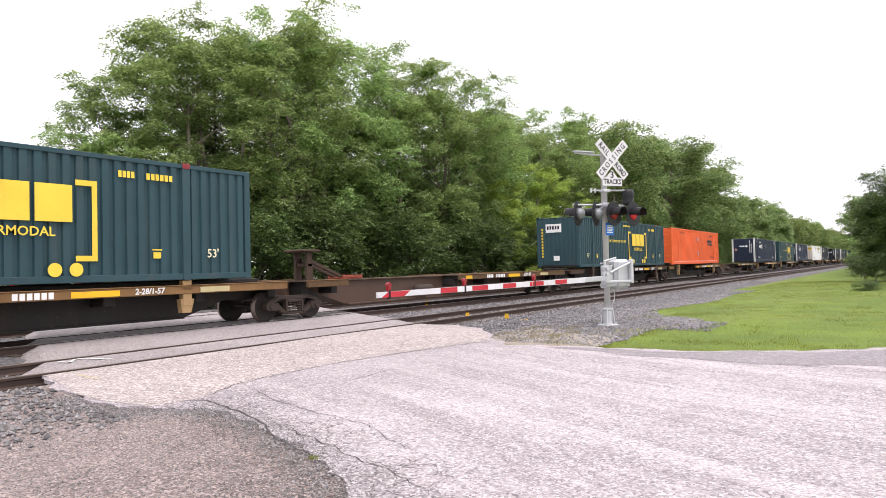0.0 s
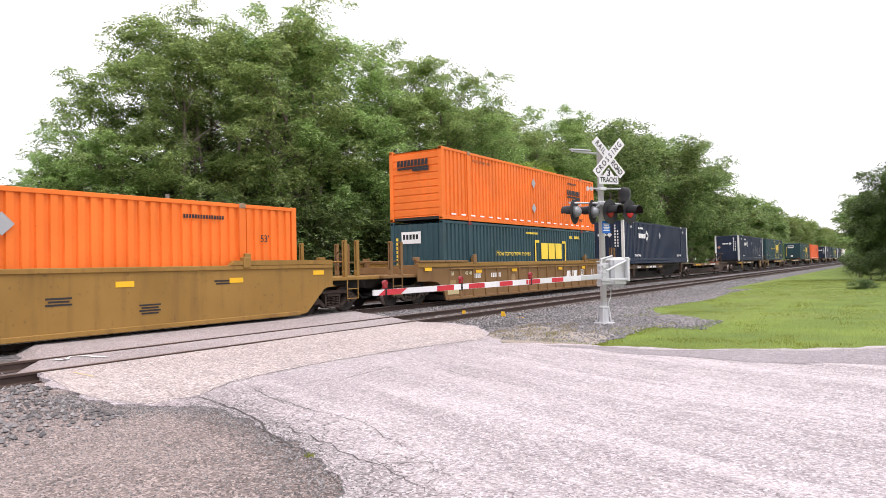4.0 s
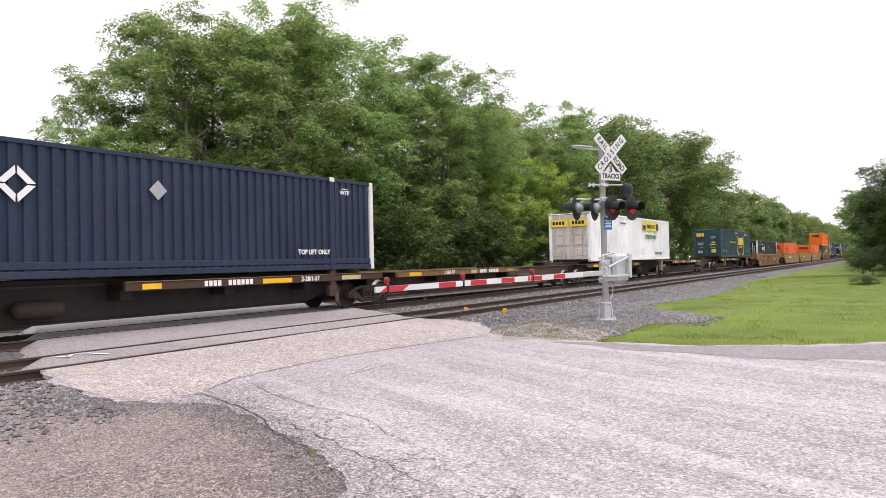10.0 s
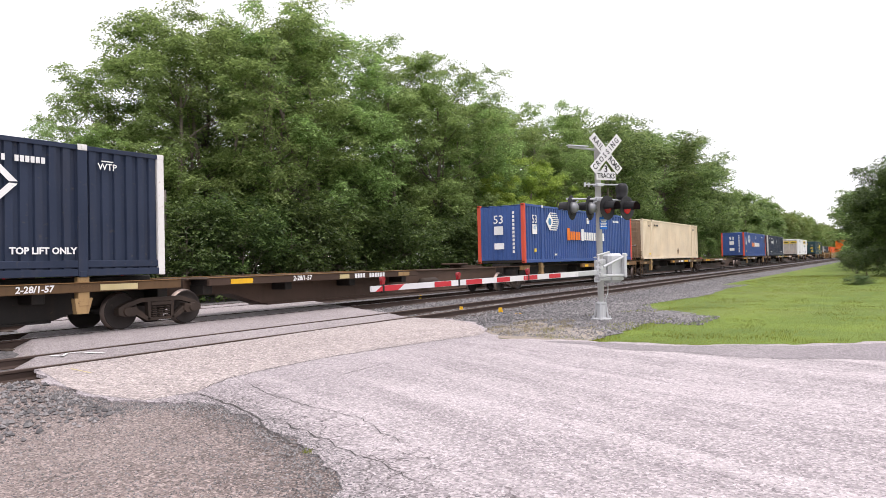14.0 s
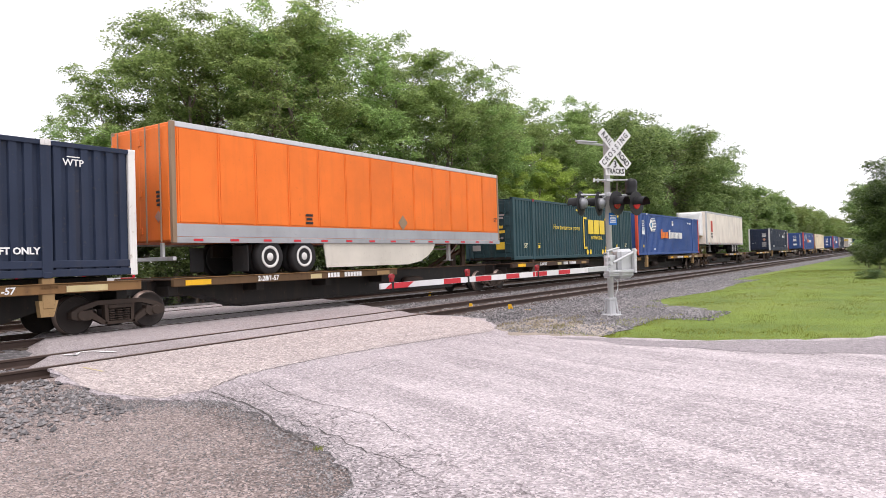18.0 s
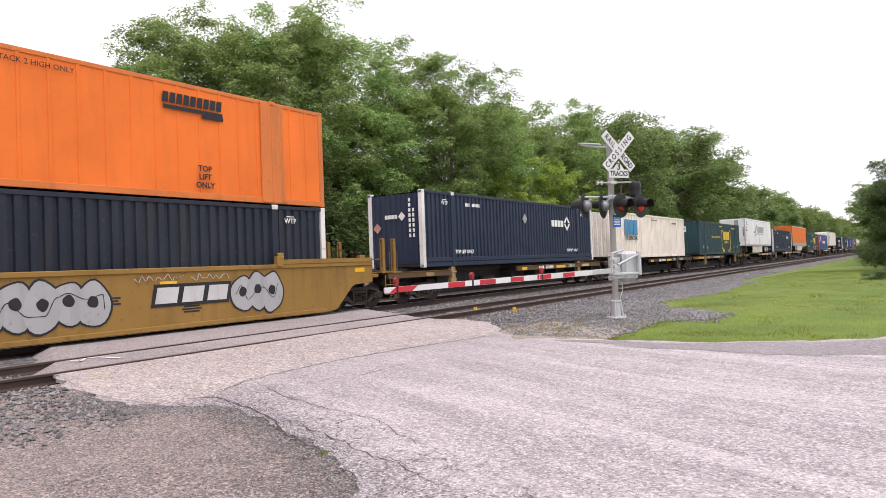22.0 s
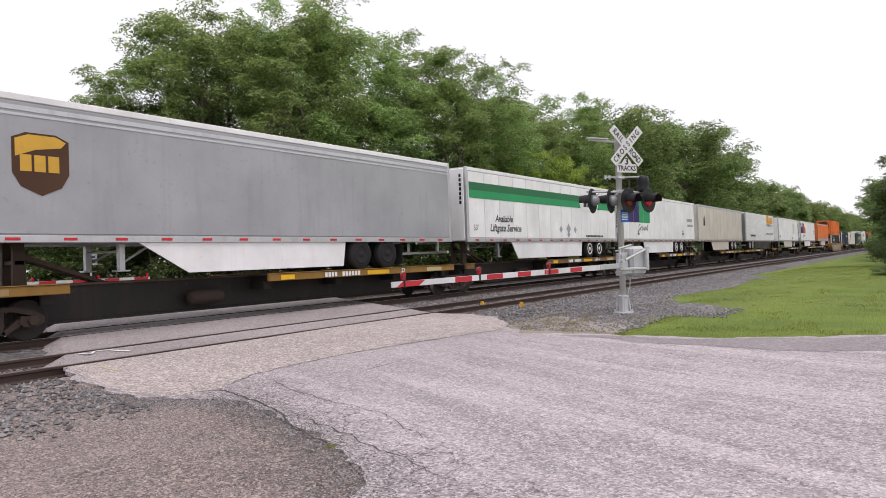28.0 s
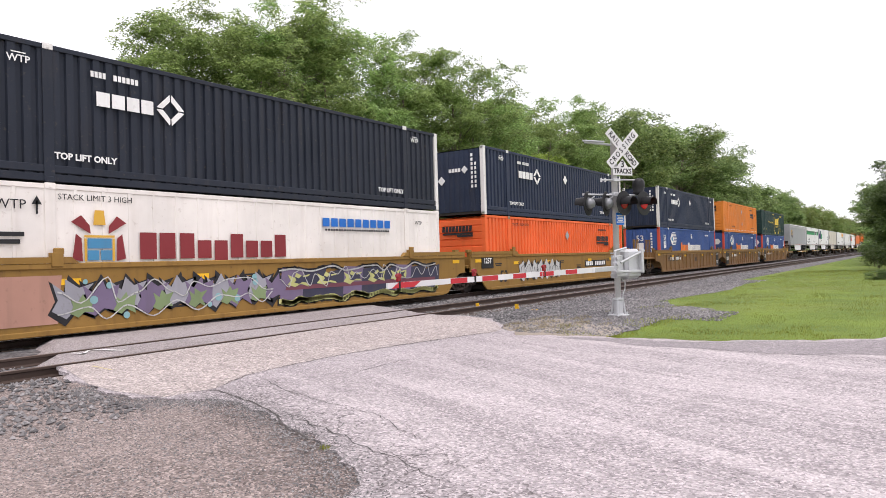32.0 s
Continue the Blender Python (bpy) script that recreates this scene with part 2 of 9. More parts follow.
def asphalt(name, col, pale, scale=1.0, grain=0.5, tracks=0.0, edge=""):
    m, n, l, p = nodes_of(name)
    co = n.new("ShaderNodeTexCoord").outputs["Object"]
    patch = ramp(n, l, tex_noise(n, l, co, 0.35 * scale, 6, (1, 1, 1), 0.6), 0.36, 0.64)
    c = mix(n, l, patch, col, pale)
    if tracks:
        # wear from turning wheels, drawn out along the way that the traffic takes
        rot = n.new("ShaderNodeMapping")
        rot.inputs["Rotation"].default_value = (0, 0, radians(-66))
        l.new(co, rot.inputs["Vector"])
        t = ramp(n, l, tex_noise(n, l, rot.outputs[0], 1.0, 8, (0.07, 1.5, 1), 0.68), 0.45, 0.58, 0, tracks)
        c = mix(n, l, t, c, tuple(min(1, x * 1.24) for x in pale))
        t = ramp(n, l, tex_noise(n, l, rot.outputs[0], 2.3, 8, (0.10, 1.4, 1), 0.72), 0.50, 0.64, 0, tracks)
        c = mix(n, l, t, c, tuple(x * 0.82 for x in col))
        t = ramp(n, l, tex_noise(n, l, co, 0.8, 6, (1, 1, 1), 0.7), 0.55, 0.68, 0, 0.45)
        c = mix(n, l, t, c, tuple(x * 0.88 for x in col))
        # scattered dark pits where single stones have come out
        t = ramp(n, l, tex_noise(n, l, co, 34, 2, (1, 1, 1), 0.5), 0.66, 0.72, 0, 0.6)
        c = mix(n, l, t, c, tuple(x * 0.45 for x in col))
    if edge == "road":
        # an older, greyer lane of asphalt next to the apron
        yy = n.new("ShaderNodeSeparateXYZ")
        l.new(co, yy.inputs[0])
        lane = n.new("ShaderNodeMath")
        l.new(yy.outputs["Y"], lane.inputs[0])
        l.new(ramp(n, l, tex_noise(n, l, co, 0.55, 7, (1, 1, 1), 0.7), 0.3, 0.7, -1.6, 1.6), lane.inputs[1])
        c = mix(n, l, ramp(n, l, lane.outputs[0], 4.4, 6.2, 0, 0.5), c, tuple(x * 0.90 for x in col))
        near = edge_band(n, l, co, 0.30, 1.15)
        c = mix(n, l, ramp(n, l, near, 0, 1, 0, 0.72), c, tuple(x * 0.66 for x in col))
        c = mix(n, l, times(n, l, edge_band(n, l, co, 0.7, 1.5), crazing(n, l, co, 3.4, 0.030)), c, (0.055, 0.045, 0.042))
        c = mix(n, l, times(n, l, near, crazing(n, l, co, 8.0, 0.05)), c, (0.075, 0.060, 0.056))
        far_net = ramp(n, l, tex_noise(n, l, co, 0.5, 3), 0.56, 0.66, 0, 0.5)
        c = mix(n, l, times(n, l, far_net, crazing(n, l, co, 1.3, 0.008)), c, (0.10, 0.085, 0.082))
    if edge == "lot":
        c = mix(n, l, ramp(n, l, tex_noise(n, l, co, 1.1, 6, (1, 1, 1), 0.7), 0.5, 0.64, 0, 0.55), c, tuple(min(1, x * 1.25) for x in pale))
        near = edge_band(n, l, co, -0.75, -0.05)
        inv = ramp(n, l, near, 0, 1, 0.62, 0)
        c = mix(n, l, inv, c, (0.085, 0.064, 0.056))
        c = mix(n, l, ramp(n, l, tex_noise(n, l, co, 5, 6, (1, 1, 1), 0.7), 0.60, 0.68, 0, 0.6), c, tuple(x * 0.5 for x in col))
    fine = n.new("ShaderNodeTexVoronoi")
    fine.inputs["Scale"].default_value = 52 * scale
    l.new(co, fine.inputs["Vector"])
    speck = n.new("ShaderNodeSeparateColor")
    l.new(fine.outputs["Color"], speck.inputs[0])
    c = mix(n, l, ramp(n, l, speck.outputs[0], 0.0, 1.0, 0, grain), c, mix(n, l, ramp(n, l, speck.outputs[1], 0.25, 0.75), tuple(x * 0.22 for x in col), tuple(min(1, x * 2.0) for x in pale)))
    mid = ramp(n, l, tex_noise(n, l, co, 17 * scale, 3, (1, 1, 1), 0.7), 0.40, 0.60)
    c = mix(n, l, ramp(n, l, mid, 0, 1, grain * (0.36 if not tracks else 0.2), 0), c, tuple(x * 0.55 for x in col))
    c = mix(n, l, ramp(n, l, mid, 0, 1, 0, grain * 0.24), c, tuple(min(1, x * 1.35) for x in pale))
    c = mix(n, l, ramp(n, l, tex_noise(n, l, co, 3.1 * scale, 5), 0.56, 0.8, 0, 0.45), c, tuple(x * 0.62 for x in col))
    l.new(c, p.inputs["Base Color"])
    p.inputs["Roughness"].default_value = 0.9
    rough_ = n.new("ShaderNodeMath")
    rough_.operation = "ADD"
    l.new(fine.outputs["Distance"], rough_.inputs[0])
    l.new(tex_noise(n, l, co, 22 * scale, 4), rough_.inputs[1])
    bump(n, l, p, rough_.outputs[0], 1.0, 0.016)
    return m


M["pavement"] = asphalt("pavement", (0.312, 0.277, 0.282), (0.442, 0.395, 0.400), tracks=0.85, grain=0.60, edge="road")
M["apron"] = asphalt("apron", (0.300, 0.258, 0.242), (0.43, 0.374, 0.352), scale=0.75, grain=0.72)
M["crossing"] = asphalt("crossing", (0.262, 0.230, 0.228), (0.372, 0.330, 0.326), grain=0.6)
M["lot"] = asphalt("lot", (0.176, 0.137, 0.123), (0.294, 0.240, 0.219), scale=1.15, grain=0.95, edge="lot")
M["gravel"] = asphalt("gravel", (0.095, 0.090, 0.090), (0.19, 0.180, 0.178), scale=0.35, grain=0.95)
M["ballast"] = asphalt("ballast", (0.070, 0.066, 0.068), (0.145, 0.138, 0.139), scale=0.28, grain=0.95)
M["track_dirt"] = asphalt("track_dirt", (0.075, 0.066, 0.062), (0.125, 0.112, 0.105), scale=0.35, grain=0.8)
M["grey_asphalt"] = asphalt("grey_asphalt", (0.238, 0.213, 0.220), (0.318, 0.284, 0.292), scale=1.1, grain=0.55)
M["old_asphalt"] = asphalt("old_asphalt", (0.085, 0.078, 0.075), (0.125, 0.115, 0.11))
M["crack"] = asphalt("crack", (0.05, 0.045, 0.042), (0.085, 0.075, 0.07))


def turf(name, dark, light, dry, amount):
    m, n, l, p = nodes_of(name)
    co = n.new("ShaderNodeTexCoord").outputs["Object"]
    c = mix(n, l, ramp(n, l, tex_noise(n, l, co, 0.5, 6, (1, 1, 1), 0.6), 0.35, 0.65), dark, light)
    c = mix(n, l, ramp(n, l, tex_noise(n, l, co, 0.17, 5), 0.5, 0.75, 0, amount), c, dry)
    fine = tex_noise(n, l, co, 14, 6, (1, 1, 1), 0.7)
    c = mix(n, l, ramp(n, l, fine, 0.4, 0.65, 0.5, 0), c, tuple(x * 0.5 for x in dark))
    l.new(c, p.inputs["Base Color"])
    p.inputs["Roughness"].default_value = 0.95
    bump(n, l, p, fine, 0.7, 0.05)
    return m


M["turf"] = turf("turf", (0.105, 0.165, 0.018), (0.185, 0.265, 0.026), (0.24, 0.235, 0.07), 0.6)
M["soil"] = turf("soil", (0.31, 0.26, 0.205), (0.40, 0.345, 0.28), (0.27, 0.235, 0.17), 0.5)
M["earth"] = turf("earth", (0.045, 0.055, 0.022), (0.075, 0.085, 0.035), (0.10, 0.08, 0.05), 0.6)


def leafy(name, a, b, c, thin=0.38, patch=0.84):
    m, n, l, p = nodes_of(name)
    geo = n.new("ShaderNodeNewGeometry")
    r = n.new("ShaderNodeValToRGB")
    e = r.color_ramp.elements
    e[0].color, e[1].color = (*a, 1), (*c, 1)
    mid = e.new(0.55)
    mid.color = (*b, 1)
    l.new(geo.outputs["Random Per Island"], r.inputs["Fac"])
    rnd = n.new("ShaderNodeObjectInfo").outputs["Random"]
    hs = n.new("ShaderNodeHueSaturation")
    l.new(ramp(n, l, rnd, 0, 1, 0.485, 0.512), hs.inputs["Hue"])
    l.new(ramp(n, l, rnd, 0, 1, 0.82, 1.18), hs.inputs["Value"])
    co = n.new("ShaderNodeTexCoord").outputs["Object"]
    big = ramp(n, l, tex_noise(n, l, co, 0.45, 3), 0.35, 0.65)
    l.new(mix(n, l, big, mix(n, l, patch, (0, 0, 0), r.outputs["Color"]), r.outputs["Color"]), hs.inputs["Color"])
    l.new(hs.outputs["Color"], p.inputs["Base Color"])
    p.inputs["Roughness"].default_value = 0.55
    tr = n.new("ShaderNodeBsdfTranslucent")
    l.new(hs.outputs["Color"], tr.inputs["Color"])
    ms = n.new("ShaderNodeMixShader")
    ms.inputs[0].default_value = thin
    l.new(p.outputs[0], ms.inputs[1])
    l.new(tr.outputs[0], ms.inputs[2])
    l.new(ms.outputs[0], n["Material Output"].inputs["Surface"])
    return m


M["leaf"] = leafy("leaf", (0.135, 0.200, 0.064), (0.260, 0.378, 0.118), (0.44, 0.58, 0.20), 0.50, patch=0.94)
M["leaf_light"] = leafy("leaf_light", (0.17, 0.23, 0.04), (0.37, 0.47, 0.085), (0.58, 0.68, 0.17), 0.48)
M["leaf_mid"] = leafy("leaf_mid", (0.085, 0.135, 0.042), (0.20, 0.295, 0.090), (0.40, 0.52, 0.18), 0.46)
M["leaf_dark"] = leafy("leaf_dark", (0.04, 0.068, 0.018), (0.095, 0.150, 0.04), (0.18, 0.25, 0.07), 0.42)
M["leaf_far"] = leafy("leaf_far", (0.13, 0.19, 0.05), (0.20, 0.28, 0.075), (0.27, 0.35, 0.11), 0.5)
M["grass_blade"] = leafy("grass_blade", (0.15, 0.195, 0.022), (0.255, 0.310, 0.034), (0.39, 0.41, 0.080), 0.42, patch=0.65)
M["dry_blade"] = leafy("dry_blade", (0.22, 0.18, 0.09), (0.36, 0.31, 0.17), (0.48, 0.43, 0.27))
M["stone"] = leafy("stone", (0.065, 0.062, 0.063), (0.150, 0.142, 0.141), (0.32, 0.30, 0.295), 0.0)
M["bark"] = paint("bark", (0.20, 0.165, 0.135), rough=0.9, dirt=0.5, streak=0.6, scale=2)
M["bark_pale"] = paint("bark_pale", (0.24, 0.21, 0.18), rough=0.9, dirt=0.4, streak=0.5, scale=2)


# ---- mesh helpers ----
def cbox(bm, x0, x1, y0, y1, z0, z1, b=0.0):
    """A box, with its edges cut off by b."""
    if b <= 0:
        v = [bm.verts.new((x, y, z)) for z in (z0, z1) for y in (y0, y1) for x in (x0, x1)]
        for q in ((0, 2, 3, 1), (4, 5, 7, 6), (0, 1, 5, 4), (2, 6, 7, 3), (0, 4, 6, 2), (1, 3, 7, 5)):
            bm.faces.new([v[i] for i in q])
        return
    c = ((x0, x1), (y0, y1), (z0, z1))
    V = {}
    for i in (0, 1):
        for j in (0, 1):
            for k in (0, 1):
                s = (i, j, k)
                for ax in range(3):
                    co = [c[d][s[d]] + (0 if d == ax else (b if s[d] == 0 else -b)) for d in range(3)]
                    V[s, ax] = bm.verts.new(co)
    def face(vs):
        bm.faces.new(vs)
    for ax in range(3):
        o = [d for d in range(3) if d != ax]
        for side in (0, 1):
            quad = []
            for p, q in ((0, 0), (1, 0), (1, 1), (0, 1)):
                s = [0, 0, 0]
                s[ax], s[o[0]], s[o[1]] = side, p, q
                quad.append(V[tuple(s), ax])
            face(quad)
        for p in (0, 1):
            for q in (0, 1):
                s0, s1 = [0, 0, 0], [0, 0, 0]
                s0[ax], s1[ax] = 0, 1
                s0[o[0]] = s1[o[0]] = p
                s0[o[1]] = s1[o[1]] = q
                face([V[tuple(s0), o[0]], V[tuple(s1), o[0]], V[tuple(s1), o[1]], V[tuple(s0), o[1]]])
    for i in (0, 1):
        for j in (0, 1):
            for k in (0, 1):
                face([V[(i, j, k), a] for a in range(3)])


def tube(bm, p, q, r0, r1=None, n=8, cap=True):
    r1 = r0 if r1 is None else r1
    p, q = Vector(p), Vector(q)
    d = (q - p).normalized()
    a = d.orthogonal().normalized()
    b = d.cross(a)
    rings = [[bm.verts.new(c + (a * math.cos(2 * math.pi * i / n) + b * math.sin(2 * math.pi * i / n)) * r) for i in range(n)] for c, r in ((p, r0), (q, r1))]
    for i in range(n):
        bm.faces.new((rings[0][i], rings[0][(i + 1) % n], rings[1][(i + 1) % n], rings[1][i]))
    if cap:
        bm.faces.new(rings[0][::-1])
        bm.faces.new(rings[1])


def lathe(bm, profile, n=20, axis="y", at=(0, 0, 0)):
    """Turns a profile of (radius, along) round an axis."""
    rings = []
    for r, h in profile:
        ring = []
        for i in range(n):
            a = 2 * math.pi * i / n
            u, w = r * math.cos(a), r * math.sin(a)
            co = (u, h, w) if axis == "y" else ((h, u, w) if axis == "x" else (u, w, h))
            ring.append(bm.verts.new(Vector(co) + Vector(at)))
        rings.append(ring)
    for p, q in zip(rings, rings[1:]):
        for i in range(n):
            bm.faces.new((p[i], p[(i + 1) % n], q[(i + 1) % n], q[i]))
    bm.faces.new(rings[0])
    bm.faces.new(rings[-1])


def prism(bm, poly, y0, y1):
    """A polygon of (x, z), drawn out from y0 to y1."""
    a = [bm.verts.new((x, y0, z)) for x, z in poly]
    b = [bm.verts.new((x, y1, z)) for x, z in poly]
    bm.faces.new(a)
    bm.faces.new(b[::-1])
    for i in range(len(poly)):
        j = (i + 1) % len(poly)
        bm.faces.new((a[i], b[i], b[j], a[j]))


MESHES = {}


def mesh(key, build, smooth=False):
    """A mesh built once and shared by all that ask for the same key."""
    if key not in MESHES:
        bm = bmesh.new()
        build(bm)
        bmesh.ops.recalc_face_normals(bm, faces=bm.faces)
        me = bpy.data.meshes.new(key if isinstance(key, str) else key[0])
        bm.to_mesh(me)
        bm.free()
        me.materials.append(None)
        if smooth:
            me.shade_smooth()
        MESHES[key] = me
    return MESHES[key]


def part(name, me, material, parent, at=(0, 0, 0), label="", turn=(0, 0, 0)):
    ob = new(name, me)
    if not me.materials:
        me.materials.append(None)
    ob.material_slots[0].link = "OBJECT"
    ob.material_slots[0].material = M[material] if isinstance(material, str) else material
    ob.parent = parent
    ob.matrix_basis = pose(*at, *turn)
    if label:
        ob["label"] = label
    return ob


def thing(name, label, category, m=None, group="", kind=""):
    ob = new(name)
    ob.empty_display_size = 0.2
    ob.matrix_basis = m or Matrix()
    return tagged(ob, label, category, group, kind)


def solid(name, build, material, label, category, group="", kind="", m=None, smooth=False):
    """A thing of one mesh."""
    ob = new(name, mesh((name, random.random()), build, smooth))
    ob.material_slots[0].link = "OBJECT"
    ob.material_slots[0].material = M[material]
    if m:
        ob.matrix_basis = m
    return tagged(ob, label, category, group, kind)


FONT = {}


def letters(text, height, parent, material, at, end=False, name="lettering", bold=0.0, shear=0.0, stretch=1.0):
    """Painted words, centred, upright on a side wall (or on an end wall that faces -x)."""
    key = (text, round(height, 3), bold, shear, stretch)
    if key not in FONT:
        cu = bpy.data.curves.new("lettering", "FONT")
        cu.body, cu.size, cu.align_x, cu.align_y = text, height * 1.38, "CENTER", "CENTER"
        cu.offset, cu.shear, cu.resolution_u, cu.extrude = bold * height, shear, 2, 0.0015
        ob = bpy.data.objects.new("lettering", cu)
        scene.collection.objects.link(ob)
        me = bpy.data.meshes.new_from_object(ob.evaluated_get(bpy.context.evaluated_depsgraph_get()))
        bpy.data.objects.remove(ob)
        me.transform(pose(0, 0, 0, 90, 0, 0) @ Matrix.Diagonal((stretch, 1, 1, 1)))
        me.materials.clear()
        me.materials.append(None)
        FONT[key] = me
    return tagged(part(name, FONT[key], material, parent, at, turn=(0, 0, -90) if end else (0, 0, 0)), kind="stuff" if len(text) > 1 else "")


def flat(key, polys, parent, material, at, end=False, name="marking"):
    """Painted shapes: polygons of (x, z), a few millimetres thick."""
    def build(bm):
        for p in polys:
            prism(bm, p, -0.002, 0.002)
    ob = part(name, mesh(("marking", key), build), material, parent, at, turn=(0, 0, -90) if end else (0, 0, 0))
    return tagged(ob, kind="stuff") if len(polys) > 1 else ob


def rect(x0, x1, z0, z1, lean=0.0):
    return [(x0, z0), (x1, z0), (x1 + lean, z1), (x0 + lean, z1)]


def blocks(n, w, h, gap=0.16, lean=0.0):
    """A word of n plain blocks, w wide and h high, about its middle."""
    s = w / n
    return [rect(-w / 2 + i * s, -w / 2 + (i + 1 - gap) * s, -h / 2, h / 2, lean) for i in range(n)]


def disc(r, x=0.0, z=0.0, n=16):
    return [(x + r * math.cos(2 * math.pi * i / n), z + r * math.sin(2 * math.pi * i / n)) for i in range(n)]


def diamond(r, x=0.0, z=0.0):
    return [(x - r, z), (x, z - r), (x + r, z), (x, z + r)]


def bars(rows, w, h):
    """Writing too small to read: rows of plain bars."""
    out = []
    for i in range(rows):
        z = h / 2 - (i + 0.5) * h / rows
        k = w * (1.0 if i % 2 == 0 else 0.8)
        out.append(rect(-k / 2, k / 2, z - 0.3 * h / rows, z + 0.3 * h / rows))
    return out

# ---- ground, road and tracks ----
N1, T1, F1 = 10.63, 15.34, 20.05          # near rail of each of the three tracks
GAUGE = 1.51


def sheet(name, xs, ys, height, material, label, category):
    me = bpy.data.meshes.new(name)
    V = [(x, y, height(x, y)) for y in ys for x in xs]
    w = len(xs)
    F = [(j * w + i, j * w + i + 1, (j + 1) * w + i + 1, (j + 1) * w + i) for j in range(len(ys) - 1) for i in range(w - 1)]
    me.from_pydata(V, [], F)
    me.materials.append(M[material])
    me.shade_smooth()
    return tagged(new(name, me), label, category, kind="structure")


def lerp(a, b, t):
    t = max(0.0, min(1.0, t))
    return a + (b - a) * t * t * (3 - 2 * t)


def ground_z(x, y):
    z = lerp(-0.14, -0.55, (y - 7.6) / 1.6) if y < 15 else lerp(-0.55, -0.35, (y - 23) / 3)
    if x < 3 and y < 9:
        z -= 0.3
    if x > 13 and y < 8:
        z += 0.10 * noise.noise((x * 0.11, y * 0.13, 0.3)) * min(1, (x - 13) / 6)
        z -= lerp(0, 0.25, (x - 30) / 40)
    return z


ax = sorted({-2500, -1200, -500, -200, -100, -50, -25, *range(-12, 12, 2), *[12 + 0.5 * i for i in range(40)], *range(32, 60, 2), *range(60, 200, 10), 260, 350, 500, 800, 1300, 2500})
ay = sorted({-2500, -1200, -500, -200, -100, -50, *range(-30, 0, 2), *[0.5 * i for i in range(22)], *range(11, 40, 2), 50, 80, 150, 300, 700, 1300, 2500})
ground = sheet("ground", ax, ay, ground_z, "turf", "mown green grass beside the railway", "ground")

bed = [(8.15, -0.50), (9.75, -0.17), (22.4, -0.17), (24.3, -0.60)]
bx = [-400, -100, -30, *range(-20, 80, 2), 100, 160, 300, 600, 1200]


def build_bed(bm):
    rows = []
    for x in bx:
        wob = 0.25 * noise.noise((x * 0.21, 0, 0))
        rows.append([bm.verts.new((x, y + (wob if i == 0 else 0), z)) for i, (y, z) in enumerate(bed)])
    for a, b in zip(rows, rows[1:]):
        for i in range(len(bed) - 1):
            bm.faces.new((a[i], b[i], b[i + 1], a[i + 1]))


solid("track_bed", build_bed, "ballast", "grey crushed-stone bed under three railway tracks", "ballast", kind="structure")


def rail_profile(y):
    return [(y - 0.07, -0.17), (y - 0.07, -0.155), (y - 0.012, -0.13), (y - 0.012, -0.05), (y - 0.036, -0.035), (y - 0.036, -0.006), (y - 0.028, 0.0),
            (y + 0.028, 0.0), (y + 0.036, -0.006), (y + 0.036, -0.035), (y + 0.012, -0.05), (y + 0.012, -0.13), (y + 0.07, -0.155), (y + 0.07, -0.17)]


def build_rail(bm):
    a = [bm.verts.new((-400, y, z)) for y, z in rail_profile(0)]
    b = [bm.verts.new((1200, y, z)) for y, z in rail_profile(0)]
    for i in range(len(a) - 1):
        bm.faces.new((a[i], b[i], b[i + 1], a[i + 1]))


def build_head(bm):
    cbox(bm, -400, 1200, -0.03, 0.03, -0.004, 0.0025)


def build_sleeper(bm):
    cbox(bm, -0.11, 0.11, -1.28, 1.28, -0.30, -0.150, 0.012)


for nm, y0, rusty in (("near", N1, True), ("middle", T1, False), ("far", F1, False)):
    track = thing("railway_track", "%s railway track of steel rails on wooden sleepers" % ("rusty" if rusty else "polished"), "track", kind="structure")
    for k in (0, 1):
        r = part("rail", mesh("rail", build_rail), "rail_rust", track, (0, y0 + k * GAUGE, 0))
        part("rail_head", mesh("rail_head", build_head), "rail_top_dull" if rusty else "rail_top", r)
    if nm == "near":
        for i in range(-12, 150):
            x = i * 0.52 + 0.05 * math.sin(i * 7.1)
            if x < 5.0 or x > 14.6:
                part("sleeper", mesh("sleeper", build_sleeper), "tie_wood", track, (x, y0 + GAUGE / 2, 0.004 * math.sin(i * 3.3)), turn=(0, 0, 1.2 * math.sin(i * 5.7)))

    def build_rest(bm):
        for i in range(-60, 500):
            x = i * 0.52
            if nm == "near" and -13 * 0.52 < x < 150 * 0.52:
                continue
            cbox(bm, x - 0.11, x + 0.11, y0 + GAUGE / 2 - 1.28, y0 + GAUGE / 2 + 1.28, -0.25, -0.152)
    tagged(part("sleepers", mesh(("sleepers", nm), build_rest), "tie_wood", track), kind="stuff")

# paved road over the tracks, its edges running slantwise
def xl(y):
    return 5.15 + (y - 10.58) * 0.47


def xr(y):
    return 14.55 + (y - 10.59) * 0.62


